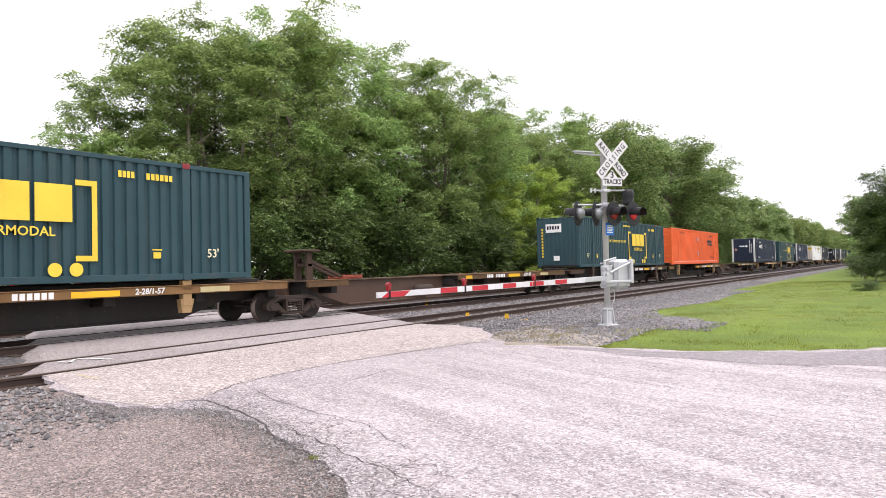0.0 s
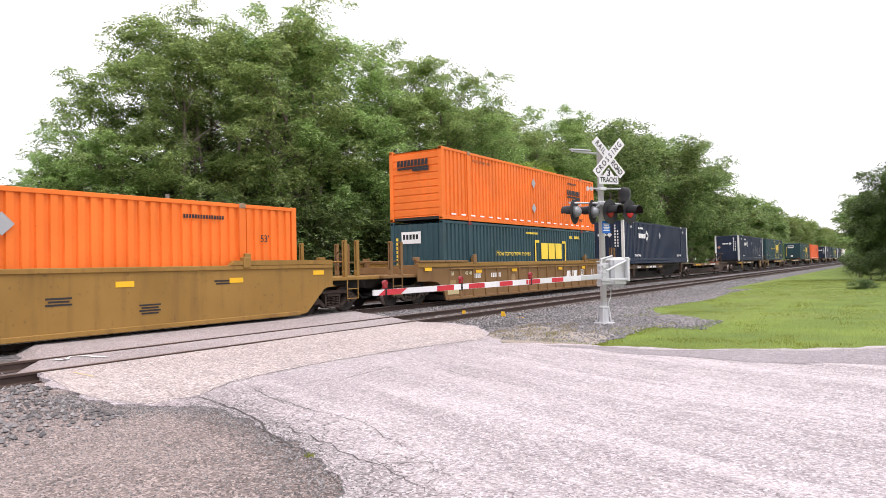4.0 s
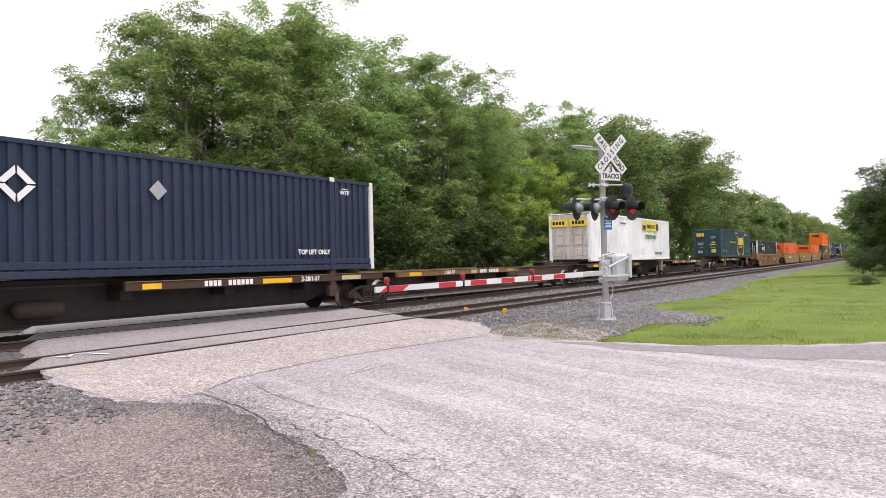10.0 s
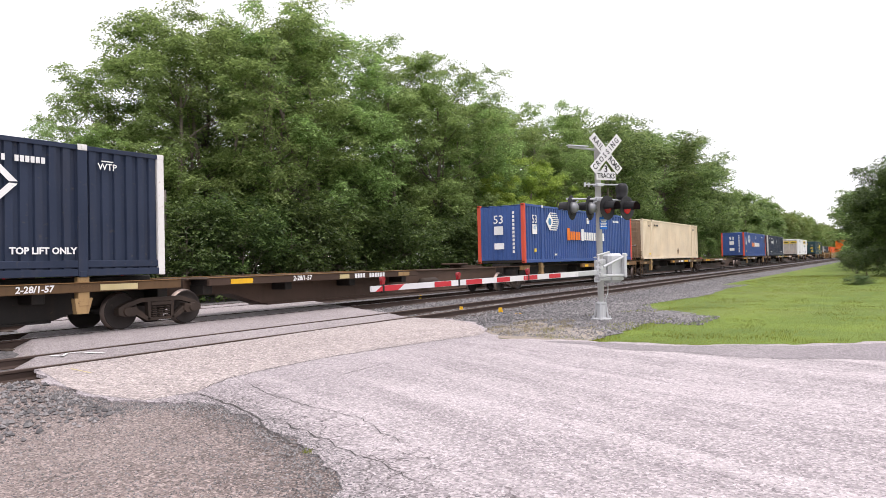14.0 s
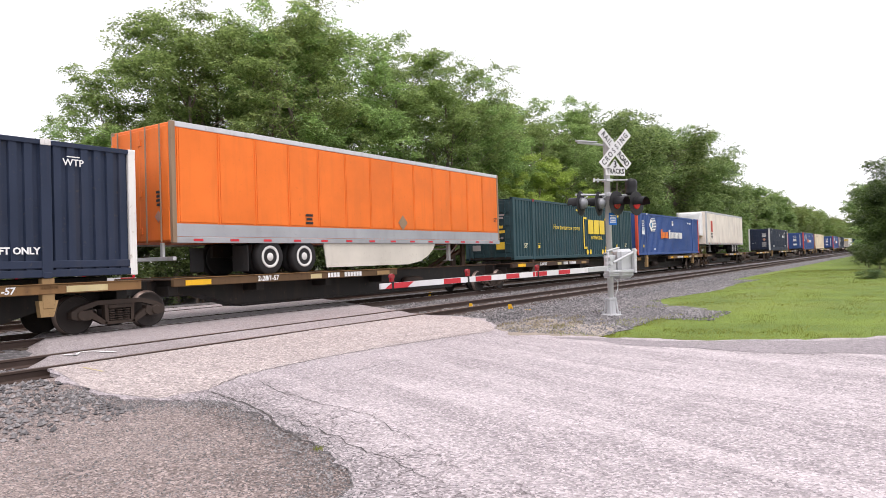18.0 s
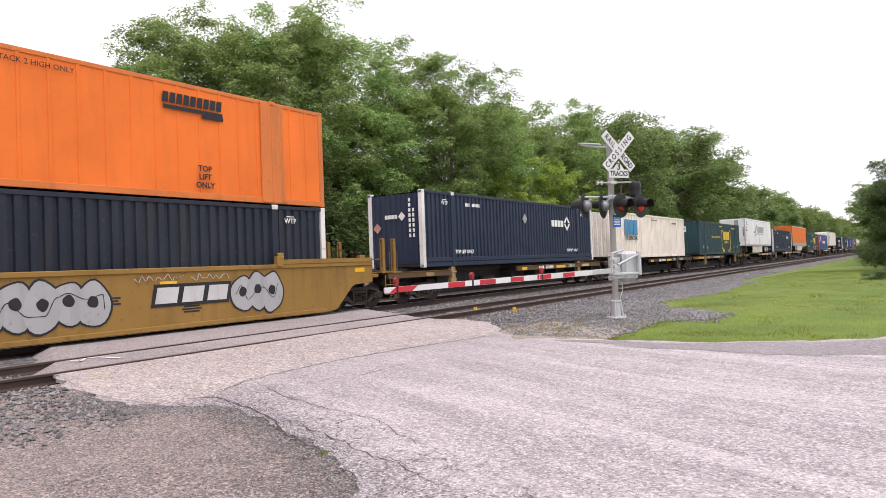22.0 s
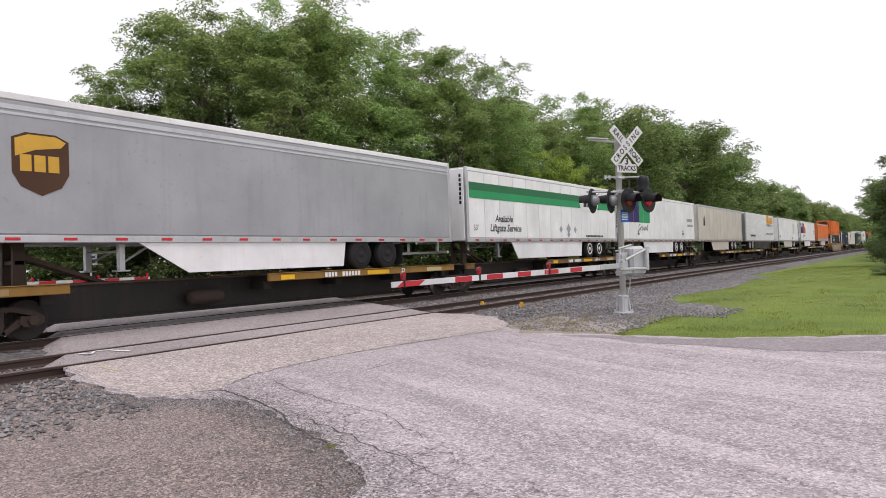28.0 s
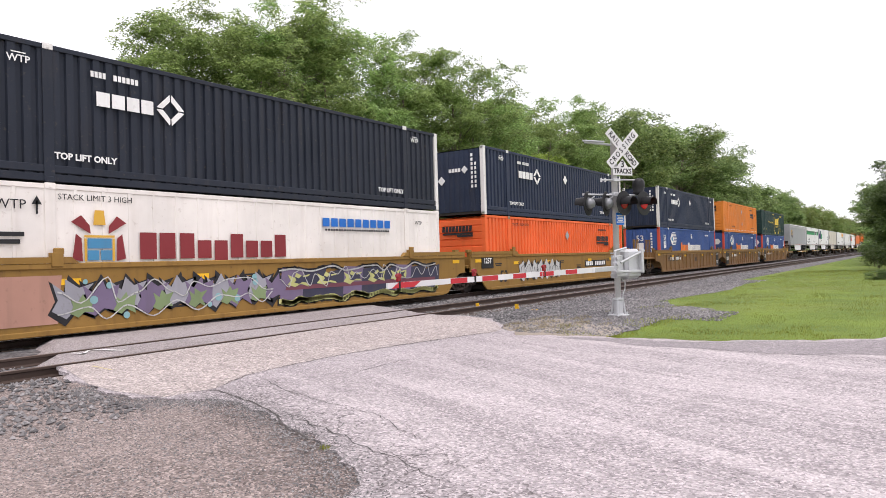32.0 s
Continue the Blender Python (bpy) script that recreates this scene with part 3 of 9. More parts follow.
road = thing("level_crossing", "pale worn asphalt road surface over the railway tracks", "level crossing", kind="structure")
strips = [(N1 + 0.09, N1 + GAUGE - 0.09), (N1 + GAUGE + 0.045, T1 - 0.045), (T1 + 0.09, T1 + GAUGE - 0.09), (T1 + GAUGE + 0.045, F1 - 0.045), (F1 + 0.09, F1 + GAUGE - 0.09)]
for k, (a, b) in enumerate(strips):
    def build_strip(bm):
        n = 14
        rows = []
        for j in range(6):
            y = a + (b - a) * j / 5
            l, r = xl(y), xr(y)
            rows.append([(l + (r - l) * i / n + (0.16 * noise.noise((y * 2.1, i * 3.0, 1)) if i in (0, n) else 0), y) for i in range(n + 1)])
        top = [[bm.verts.new((x, y, -0.016 + 0.014 * noise.noise((x * 0.6, y * 0.8, 5)))) for x, y in row] for row in rows]
        for j in range(5):
            for i in range(n):
                bm.faces.new((top[j][i], top[j][i + 1], top[j + 1][i + 1], top[j + 1][i]))
        rim = [(v, 1) for v in top[0]] + [(row[-1], 1) for row in top[1:-1]] + [(v, 1) for v in reversed(top[-1])] + [(row[0], 1) for row in reversed(top[1:-1])]
        low = []
        for v, _ in rim:
            out = 0.35 if v in (top[0][0], top[-1][0]) or any(v is row[0] for row in top) else (-0.35 if any(v is row[-1] for row in top) else 0)
            low.append(bm.verts.new((v.co.x - out, v.co.y, -0.168)))
        for i in range(len(rim)):
            j = (i + 1) % len(rim)
            bm.faces.new((rim[i][0], low[i], low[j], rim[j][0]))
    part("panel", mesh(("panel", k), build_strip), "crossing", road)

EDGE = [(14.6, 10.555), (14.45, 9.4), (14.2, 8.55), (13.5, 7.85), (12.35, 7.0), (11.8, 6.4), (12.05, 5.3), (12.15, 4.2), (12.2, 2.8), (12.85, 1.5), (13.7, 0.2),
        (15.6, -3.0), (20, -11), (30, -30), (-12, -30), (-3.0, -3.0), (2.0, 1.8), (3.3, 2.95), (3.95, 3.8), (4.35, 4.6), (4.7, 5.4), (4.95, 6.1), (5.0, 6.6), (4.55, 7.05), (4.4, 7.9), (4.45, 8.6), (5.1, 10.555)]


def pave_z(x, y):
    return lerp(-0.10, -0.018, (y - 5.5) / 4.6) + 0.012 * noise.noise((x * 0.4, y * 0.4, 2))


def build_pavement(bm):
    pts = []
    for (x0, y0), (x1, y1) in zip(EDGE, EDGE[1:] + EDGE[:1]):
        n = max(1, min(90, int(math.hypot(x1 - x0, y1 - y0) / 0.12)))
        straight = y0 > 10.5 and y1 > 10.5
        for i in range(n):
            t = i / n
            x, y = x0 + (x1 - x0) * t, y0 + (y1 - y0) * t
            k = 0.0 if straight or i == 0 and y > 10.5 else 0.10
            x += k * 0.7 * noise.noise((x * 8.3, y * 8.3, 5))
            y += k * 0.7 * noise.noise((x * 8.3, y * 8.3, 6))
            pts.append((x + k * noise.noise((x * 2.3, y * 2.3, 7)) * 2, y + k * noise.noise((x * 2.3, y * 2.3, 9))))
    f = bm.faces.new([bm.verts.new((x, y, 0)) for x, y in pts])
    for k in range(-29, 11):
        bmesh.ops.bisect_plane(bm, geom=bm.verts[:] + bm.edges[:] + bm.faces[:], plane_co=(0, k, 0), plane_no=(0, 1, 0))
    for k in range(-10, 16):
        bmesh.ops.bisect_plane(bm, geom=bm.verts[:] + bm.edges[:] + bm.faces[:], plane_co=(k, 0, 0), plane_no=(1, 0, 0))
    rim = [e for e in bm.edges if len(e.link_faces) == 1]
    for v in bm.verts:
        v.co.z = pave_z(v.co.x, v.co.y)
    ext = bmesh.ops.extrude_edge_only(bm, edges=rim)
    for v in ext["geom"]:
        if isinstance(v, bmesh.types.BMVert):
            v.co.z -= 0.05


solid("pavement", build_pavement, "pavement", "pale cracked asphalt road by the railway crossing", "road", kind="structure")


def lot_z(x, y):
    return pave_z(x, y) - 0.022 - lerp(0, 0.03, (3.5 - x) / 4) - lerp(0, 0.14, (y - 7.0) / 2.5) * lerp(0, 1, (4.7 - x) / 1.6) + 0.01 * noise.noise((x * 1.3, y * 1.3, 8))


def build_lot(bm):
    poly = [(-60, -60), (-11, -60), (-2.0, -3.4), (2.6, 1.6), (4.2, 3.2), (5.4, 5.2), (5.6, 6.8), (5.0, 7.4), (4.9, 8.2), (5.2, 9.2), (4.9, 9.75), (3.0, 9.6), (-4, 9.5), (-60, 9.4)]
    bm.faces.new([bm.verts.new((x, y, 0)) for x, y in poly])
    for k in range(-8, 21):
        bmesh.ops.bisect_plane(bm, geom=bm.verts[:] + bm.edges[:] + bm.faces[:], plane_co=(0, k * 0.5, 0), plane_no=(0, 1, 0))
        bmesh.ops.bisect_plane(bm, geom=bm.verts[:] + bm.edges[:] + bm.faces[:], plane_co=(k * 0.5, 0, 0), plane_no=(1, 0, 0))
    for v in bm.verts:
        v.co.z = lot_z(v.co.x, v.co.y)


solid("gravel_lot", build_lot, "lot", "brownish worn asphalt and gravel lot", "ground", kind="structure")


def build_patch(bm):
    poly = [(12.2, 7.3), (11.9, 5.4), (12.6, 5.0), (13.2, 4.75), (14.4, 4.85), (16.1, 4.8), (16.3, 4.3), (16.9, 3.9), (17.8, 3.95), (19.0, 4.75), (19.7, 5.8), (21.6, 6.75), (23.5, 6.6), (31, 6.4), (40, 7.4), (40, 8.5), (20, 8.7), (14.0, 9.0)]
    pts = []
    for (x0, y0), (x1, y1) in zip(poly, poly[1:] + poly[:1]):
        n = 6
        for i in range(n):
            x, y = x0 + (x1 - x0) * i / n, y0 + (y1 - y0) * i / n
            pts.append((x + 0.3 * noise.noise((x * 1.7, y * 1.7, 3)), y + 0.3 * noise.noise((x * 1.7, y * 1.7, 13))))
    bm.faces.new([bm.verts.new((x, y, 0)) for x, y in pts])
    for k in [12 + 0.5 * i for i in range(40)] + [34, 36, 38]:
        bmesh.ops.bisect_plane(bm, geom=bm.verts[:] + bm.edges[:] + bm.faces[:], plane_co=(k, 0, 0), plane_no=(1, 0, 0))
    for k in [3 + 0.5 * i for i in range(12)]:
        bmesh.ops.bisect_plane(bm, geom=bm.verts[:] + bm.edges[:] + bm.faces[:], plane_co=(0, k, 0), plane_no=(0, 1, 0))
    for v in bm.verts:
        v.co.z = max(ground_z(v.co.x, v.co.y), -0.30) + 0.012


solid("gravel_patch", build_patch, "gravel", "grey loose gravel round the foot of the crossing signal", "gravel", kind="structure")


def build_apron(bm):
    poly = [(5.15, 10.55), (4.55, 8.6), (4.5, 7.95), (4.65, 7.15), (5.3, 7.08), (6.08, 7.46), (6.87, 7.56), (7.98, 7.59), (9.36, 7.46), (10.75, 7.3), (12.0, 7.05), (12.5, 7.2), (13.45, 7.9), (14.1, 8.6), (14.35, 9.4), (14.5, 10.55)]
    bm.faces.new([bm.verts.new((x, y, 0)) for x, y in poly])
    for k in range(14, 22):
        bmesh.ops.bisect_plane(bm, geom=bm.verts[:] + bm.edges[:] + bm.faces[:], plane_co=(0, k * 0.5, 0), plane_no=(0, 1, 0))
    for k in range(5, 15):
        bmesh.ops.bisect_plane(bm, geom=bm.verts[:] + bm.edges[:] + bm.faces[:], plane_co=(k, 0, 0), plane_no=(1, 0, 0))
    for v in bm.verts:
        v.co.z = pave_z(v.co.x, v.co.y) + 0.004


solid("road_apron", build_apron, "apron", "pale coarse asphalt patch leading up to the tracks", "road", kind="structure")


def build_smooth(bm, poly, seed):
    pts = []
    for (x0, y0), (x1, y1) in zip(poly, poly[1:] + poly[:1]):
        n = max(3, int(math.hypot(x1 - x0, y1 - y0) / 0.15))
        for i in range(n):
            x, y = x0 + (x1 - x0) * i / n, y0 + (y1 - y0) * i / n
            pts.append((x + 0.30 * noise.noise((x * 1.3, y * 0.7, seed)) + 0.1 * noise.noise((x * 6, y * 6, seed)), y + 0.22 * noise.noise((x * 1.9, y * 1.9, seed + 3))))
    bm.faces.new([bm.verts.new((x, y, 0)) for x, y in pts])
    xs, ys = [p[0] for p in pts], [p[1] for p in pts]
    for k in range(int(min(xs)), int(max(xs)) + 1):
        bmesh.ops.bisect_plane(bm, geom=bm.verts[:] + bm.edges[:] + bm.faces[:], plane_co=(k, 0, 0), plane_no=(1, 0, 0))
    for k in range(int(min(ys)), int(max(ys)) + 1):
        bmesh.ops.bisect_plane(bm, geom=bm.verts[:] + bm.edges[:] + bm.faces[:], plane_co=(0, k, 0), plane_no=(0, 1, 0))
    for v in bm.verts:
        v.co.z = pave_z(v.co.x, v.co.y) + 0.003


verge_lane = [(11.7, 5.6), (12.0, 4.4), (12.0, 3.0), (12.7, 1.5), (13.6, 0.0), (14.9, -2.4), (12.6, -2.4), (11.5, 0.0), (11.0, 1.8), (11.1, 3.4)]
solid("asphalt_patch", lambda bm: build_smooth(bm, verge_lane, 8), "grey_asphalt", "smoother darker grey patch of asphalt in the road", "road", kind="structure")


def build_soil(bm):
    poly = [(11.9, 6.1), (12.1, 6.7), (13.3, 7.6), (14.1, 8.2), (15.2, 8.0), (15.4, 7.2), (14.5, 6.4), (14.2, 5.5), (13.9, 4.9), (12.3, 4.9), (12.0, 5.4)]
    pts = []
    for (x0, y0), (x1, y1) in zip(poly, poly[1:] + poly[:1]):
        for i in range(6):
            x, y = x0 + (x1 - x0) * i / 6, y0 + (y1 - y0) * i / 6
            pts.append((x + 0.3 * noise.noise((x * 2.1, y * 2.1, 3)), y + 0.3 * noise.noise((x * 2.1, y * 2.1, 13))))
    bm.faces.new([bm.verts.new((x, y, 0)) for x, y in pts])
    for k in [11.5 + 0.5 * i for i in range(9)]:
        bmesh.ops.bisect_plane(bm, geom=bm.verts[:] + bm.edges[:] + bm.faces[:], plane_co=(k, 0, 0), plane_no=(1, 0, 0))
    for k in [4.5 + 0.5 * i for i in range(9)]:
        bmesh.ops.bisect_plane(bm, geom=bm.verts[:] + bm.edges[:] + bm.faces[:], plane_co=(0, k, 0), plane_no=(0, 1, 0))
    for v in bm.verts:
        v.co.z = max(ground_z(v.co.x, v.co.y), -0.30) + 0.020


solid("bare_soil", build_soil, "soil", "dry brown soil at the edge of the road", "soil", kind="structure")


def build_far_road(bm):
    ys = [F1 + GAUGE + 0.065, 24, 27, 32, 45, 70]
    rows = [[bm.verts.new((x, y, lerp(-0.016, -0.30, (y - 22) / 6))) for x in (xl(y), xr(y))] for y in ys]
    for a, b in zip(rows, rows[1:]):
        bm.faces.new((a[0], a[1], b[1], b[0]))


solid("far_road", build_far_road, "old_asphalt", "grey asphalt road beyond the tracks", "road", kind="structure")

# long cracks in the pavement
CRACKS = [
    ([(5.3, 7.08), (6.08, 7.46), (6.87, 7.56), (7.98, 7.59), (9.36, 7.46), (10.75, 7.3), (12.0, 7.05)], 0.024),
    ([(4.96, 7.18), (5.2, 6.93), (5.04, 6.19), (4.82, 5.54), (4.36, 4.81), (4.19, 4.36), (4.14, 4.06), (4.1, 3.85)], 0.045),
    ([(6.02, 7.05), (5.65, 6.22), (5.44, 5.5), (5.3, 4.96), (5.17, 4.36), (4.82, 3.86), (4.63, 3.45)], 0.016),
    ([(4.75, 5.24), (4.55, 4.61), (4.42, 4.14), (4.2, 3.68), (4.1, 3.34), (3.96, 3.03), (3.84, 2.76), (3.69, 2.61)], 0.018),
    ([(7.01, 6.33), (8.03, 6.41), (8.51, 6.24), (8.6, 6.08)], 0.020), ([(8.6, 6.08), (8.34, 5.51), (7.98, 4.78), (7.78, 4.11)], 0.012),
    ([(4.19, 3.7), (4.53, 3.63)], 0.014), ([(11.07, 1.48), (10.83, 0.7), (10.5, 0.18), (10.1, -0.6)], 0.022),
]
crack_rng = random.Random(12)
for _ in range(46):
    y = crack_rng.uniform(3.4, 6.9)
    x = 3.75 + (y - 3.0) * 0.36 + crack_rng.uniform(0.0, 0.95)
    way, line = crack_rng.uniform(0, 6.28), [(x, y)]
    for _ in range(crack_rng.randint(2, 4)):
        way += crack_rng.uniform(-0.9, 0.9)
        x, y = x + 0.17 * math.cos(way), y + 0.17 * math.sin(way)
        line.append((x, y))
    CRACKS.append((line, crack_rng.uniform(0.006, 0.012)))
cracks = thing("pavement_cracks", "dark branching cracks in the pale asphalt", "cracks", kind="structure")
for k, (line, wide) in enumerate(CRACKS):
    def build_crack(bm):
        pts = []
        for (x0, y0), (x1, y1) in zip(line, line[1:]):
            n = max(2, int(math.hypot(x1 - x0, y1 - y0) / 0.07))
            pts += [(x0 + (x1 - x0) * i / n, y0 + (y1 - y0) * i / n) for i in range(n)]
        prev = None
        for i, (x, y) in enumerate(pts):
            j = min(len(pts) - 1, i + 1)
            dx, dy = (pts[j][0] - x, pts[j][1] - y) if j != i else (x - pts[i - 1][0], y - pts[i - 1][1])
            q = math.hypot(dx, dy)
            nx, ny = -dy / q, dx / q
            s = 0.06 * noise.noise((x * 5, y * 5, k)) + 0.02 * noise.noise((x * 21, y * 21, k))
            w = wide * (0.35 + 0.9 * abs(noise.noise((x * 3.1, y * 3.1, k + 20)))) * min(1, (i + 1) / 6, (len(pts) - i) / 6)
            cur = [bm.verts.new((x + nx * (s + e * w), y + ny * (s + e * w), pave_z(x, y) + 0.006)) for e in (-0.5, 0.5)]
            if prev:
                bm.faces.new((prev[0], cur[0], cur[1], prev[1]))
            prev = cur
    part("crack", mesh(("crack", k), build_crack), "crack", cracks)


# ---- loose stones, grass blades ----
def scatter(name, n, place, shape, material, label, category):
    """Many small pieces joined into one mesh; place() gives a point and a size, shape is the piece's corners and faces."""
    P = [q for q in (place() for _ in range(n)) if q]
    base, faces = np.array(shape[0], float), np.array(shape[1])
    m = len(P)
    pos, size = np.array([q[:3] for q in P]), np.array([q[3] for q in P])
    a = np.random.rand(m) * 6.283
    V = base[None] * size[:, None, None] * (0.7 + 0.6 * np.random.rand(m, len(base), 3))
    c, s = np.cos(a)[:, None], np.sin(a)[:, None]
    V = np.stack([V[..., 0] * c - V[..., 1] * s, V[..., 0] * s + V[..., 1] * c, V[..., 2]], -1) + pos[:, None]
    me = bpy.data.meshes.new(name)
    F = (faces[None] + (np.arange(m) * len(base))[:, None, None]).reshape(-1, faces.shape[1])
    me.from_pydata(V.reshape(-1, 3).tolist(), [], F.tolist())
    me.materials.append(M[material])
    return tagged(new(name, me), label, category, kind="stuff")


STONE = ([(1, 0, 0), (-0.2, 1, 0.1), (-0.9, -0.2, 0), (0.1, -0.9, 0), (0.1, 0.1, 0.8), (0, 0, -0.5)], [(0, 1, 4), (1, 2, 4), (2, 3, 4), (3, 0, 4), (1, 0, 5), (2, 1, 5), (3, 2, 5), (0, 3, 5)])
BLADE = ([(-0.10, 0, 0), (0.10, 0, 0), (0.25, 0.25, 1)], [(0, 1, 2)])
rng = random.Random(4)


def bed_z(y):
    for (y0, z0), (y1, z1) in zip(bed, bed[1:]):
        if y0 <= y <= y1:
            return z0 + (z1 - z0) * (y - y0) / (y1 - y0)
    return -0.5


def on_road(x, y):
    return xl(y) - 0.3 < x < xr(y) + 0.25


def near_ballast():
    x = 14 + 46 * rng.random() ** 1.7
    y = 8.2 + 6.9 * rng.random()
    return None if on_road(x, y) else (x, y, bed_z(y) + 0.012, rng.uniform(0.022, 0.045))


def left_ballast():
    x, y = rng.uniform(-3, 5.3), rng.uniform(6.6, 15.0)
    if (on_road(x, y) if y > 10.4 else x > 4.30 + max(0, y - 8.6) * 0.32 + 0.1 * math.sin(y * 5)) or y < 8.0 and rng.random() > (y - 6.3) / 1.5:
        return None
    return (x, y, max(bed_z(y), lot_z(x, y) if y < 9.7 else -1) + 0.010, rng.uniform(0.018, 0.042))


def patch_stones():
    x, y = 12 + 28 * rng.random() ** 1.5, rng.uniform(3.6, 8.8)
    if y < 4.8 and not (15.9 < x < 19.0) or x < 12.4 + max(0, y - 6.8) * 1.1 or x > 18 and y < min(6.55, 5.2 + (x - 18) * 0.35):
        return None
    return (x, y, max(ground_z(x, y), -0.30) + 0.016, rng.uniform(0.012, 0.034))


def lot_stones():
    x, y = rng.uniform(-1, 5.0), rng.uniform(2.0, 8.2)
    return (x, y, lot_z(x, y) + 0.001, rng.uniform(0.004, 0.011)) if x < 3.2 + (y - 3) * 0.4 else None


def rim_stones():
    k = rng.uniform(0, 9.999)
    (x0, y0), (x1, y1) = EDGE[15 + int(k)], EDGE[16 + int(k)]
    t = k - int(k)
    x, y = x0 + (x1 - x0) * t + rng.gauss(-0.08, 0.20), y0 + (y1 - y0) * t + rng.gauss(0, 0.1)
    return (x, y, pave_z(x, y) - 0.002 - (0.016 if x < 3.2 + (y - 3) * 0.45 else 0), rng.uniform(0.004, 0.014)) if y > 1.5 else None


scatter("edge_stones", 8000, rim_stones, STONE, "stone", "loose crumbs of asphalt along the broken road edge", "stones")
scatter("ballast_stones", 21000, near_ballast, STONE, "stone", "grey crushed ballast stones along the tracks", "stones")
scatter("ballast_stones", 11000, left_ballast, STONE, "stone", "grey crushed ballast stones beside the road", "stones")
scatter("gravel_stones", 24000, patch_stones, STONE, "stone", "small grey gravel round the signal mast", "stones")
scatter("gravel_stones", 22000, lot_stones, STONE, "stone", "tiny loose stones on the brown lot", "stones")


def in_grass(x, y):
    if x < 12.3 + max(0, 1.8 - y) * 0.55 or y > 8.3:
        return False
    if y > 4.85 and x < 19.4 + (y - 4.85) * 1.2 or y > 6.5 and x < 40 or (15.9 < x < 18.6 and 3.9 < y < 4.7 and noise.noise((x, y * 1.5, 4)) > -0.3) or y > 7.6:
        return False
    return True


def grass_place():
    x = 12.2 + 50 * rng.random() ** 2.0
    y = rng.uniform(-8, 8.4)
    return (x, y, ground_z(x, y) - 0.003, rng.uniform(0.010, 0.030) * (1 + x / 45) * (1.35 if noise.noise((x * 0.9, y * 1.3, 2)) > 0.2 else 0.85)) if in_grass(x, y) else None


def verge_place():
    x, y = rng.uniform(12.0, 20), rng.uniform(0.0, 8.6)
    return (x, y, max(ground_z(x, y), -0.30) + 0.008, rng.uniform(0.02, 0.07)) if 4.5 < y < 6.6 + 1.5 * noise.noise((x * 0.5, 3, 1)) and noise.noise((x * 0.7, y * 0.9, 1)) > 0.08 else None


def dry_place():
    x, y = rng.uniform(12.2, 16.5), rng.uniform(5.6, 8.4)
    return (x, y, max(ground_z(x, y), -0.30) + 0.008, rng.uniform(0.03, 0.07)) if (x - 13.6) ** 2 / 6.5 + (y - 6.9) ** 2 / 2.4 < 1 and noise.noise((x * 1.9, y * 2.3, 6)) > 0.05 and x > 12.4 + max(0, y - 6.8) * 1.1 else None


scatter("grass_blades", 210000, grass_place, BLADE, "grass_blade", "short bright green mown grass", "grass")
scatter("grass_blades", 22000, verge_place, BLADE, "grass_blade", "sparse green weeds in the gravel", "weeds")
scatter("dry_grass", 9000, dry_place, BLADE, "dry_blade", "dry straw-coloured grass at the road's edge", "grass")


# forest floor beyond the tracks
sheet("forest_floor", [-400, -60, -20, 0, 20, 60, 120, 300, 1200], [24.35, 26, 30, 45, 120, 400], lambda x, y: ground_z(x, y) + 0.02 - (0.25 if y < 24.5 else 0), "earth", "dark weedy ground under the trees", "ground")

# spray-painted marks and a weed on the pavement
for k, (pts, col) in enumerate((([(5.99, 11.83), (6.04, 11.57), (6.33, 11.94), (6.49, 11.78), (6.52, 11.5), (6.6, 11.3)], "letter_white"), ([(5.37, 10.06), (5.29, 9.39)], "faded_yellow"), ([(5.62, 9.62), (5.40, 9.55)], "faded_yellow"))):
    def b_spray(bm):
        prev = None
        fine = [(p[0] + (q[0] - p[0]) * i / 5, p[1] + (q[1] - p[1]) * i / 5) for p, q in zip(pts, pts[1:]) for i in range(5)] + [pts[-1]]
        for i, (x, y) in enumerate(fine):
            w = (0.05 if y > 10.6 else 0.022) * (0.6 + abs(noise.noise((x * 9, y * 9, k))))
            z = (-0.006 if y > 10.6 else pave_z(x, y)) + 0.007
            cur = [bm.verts.new((x - w, y, z)), bm.verts.new((x + w, y + 0.01, z))]
            if prev:
                bm.faces.new((prev[0], prev[1], cur[1], cur[0]))
            prev = cur
    solid("road_marking", b_spray, col, "faint spray-painted mark on the asphalt", "marking", kind="structure")


def weed_place():
    a, r = rng.uniform(0, 6.28), rng.uniform(0, 0.06)
    return (4.04 + r * math.cos(a), 4.02 + r * math.sin(a), pave_z(4, 4), rng.uniform(0.015, 0.04))


scatter("weed_tuft", 60, weed_place, BLADE, "grass_blade", "small green weed in a pavement crack", "weed")

# ---- the train ----
CENTRE = 16.096                           # middle of the train's track
CL, CW, CH = 16.15, 1.295, 2.896          # a 53-foot box: length, half width, height
FLOOR, WELL = 1.27, 0.33                  # height of a box's floor on a spine car, in a well car
MOVING = []                               # every thing that rides along, with its place in the train


def ride(ob, u, z=0.0):
    ob.matrix_basis = pose(u - 300, CENTRE, z)
    MOVING.append((ob, u, z))
    return ob


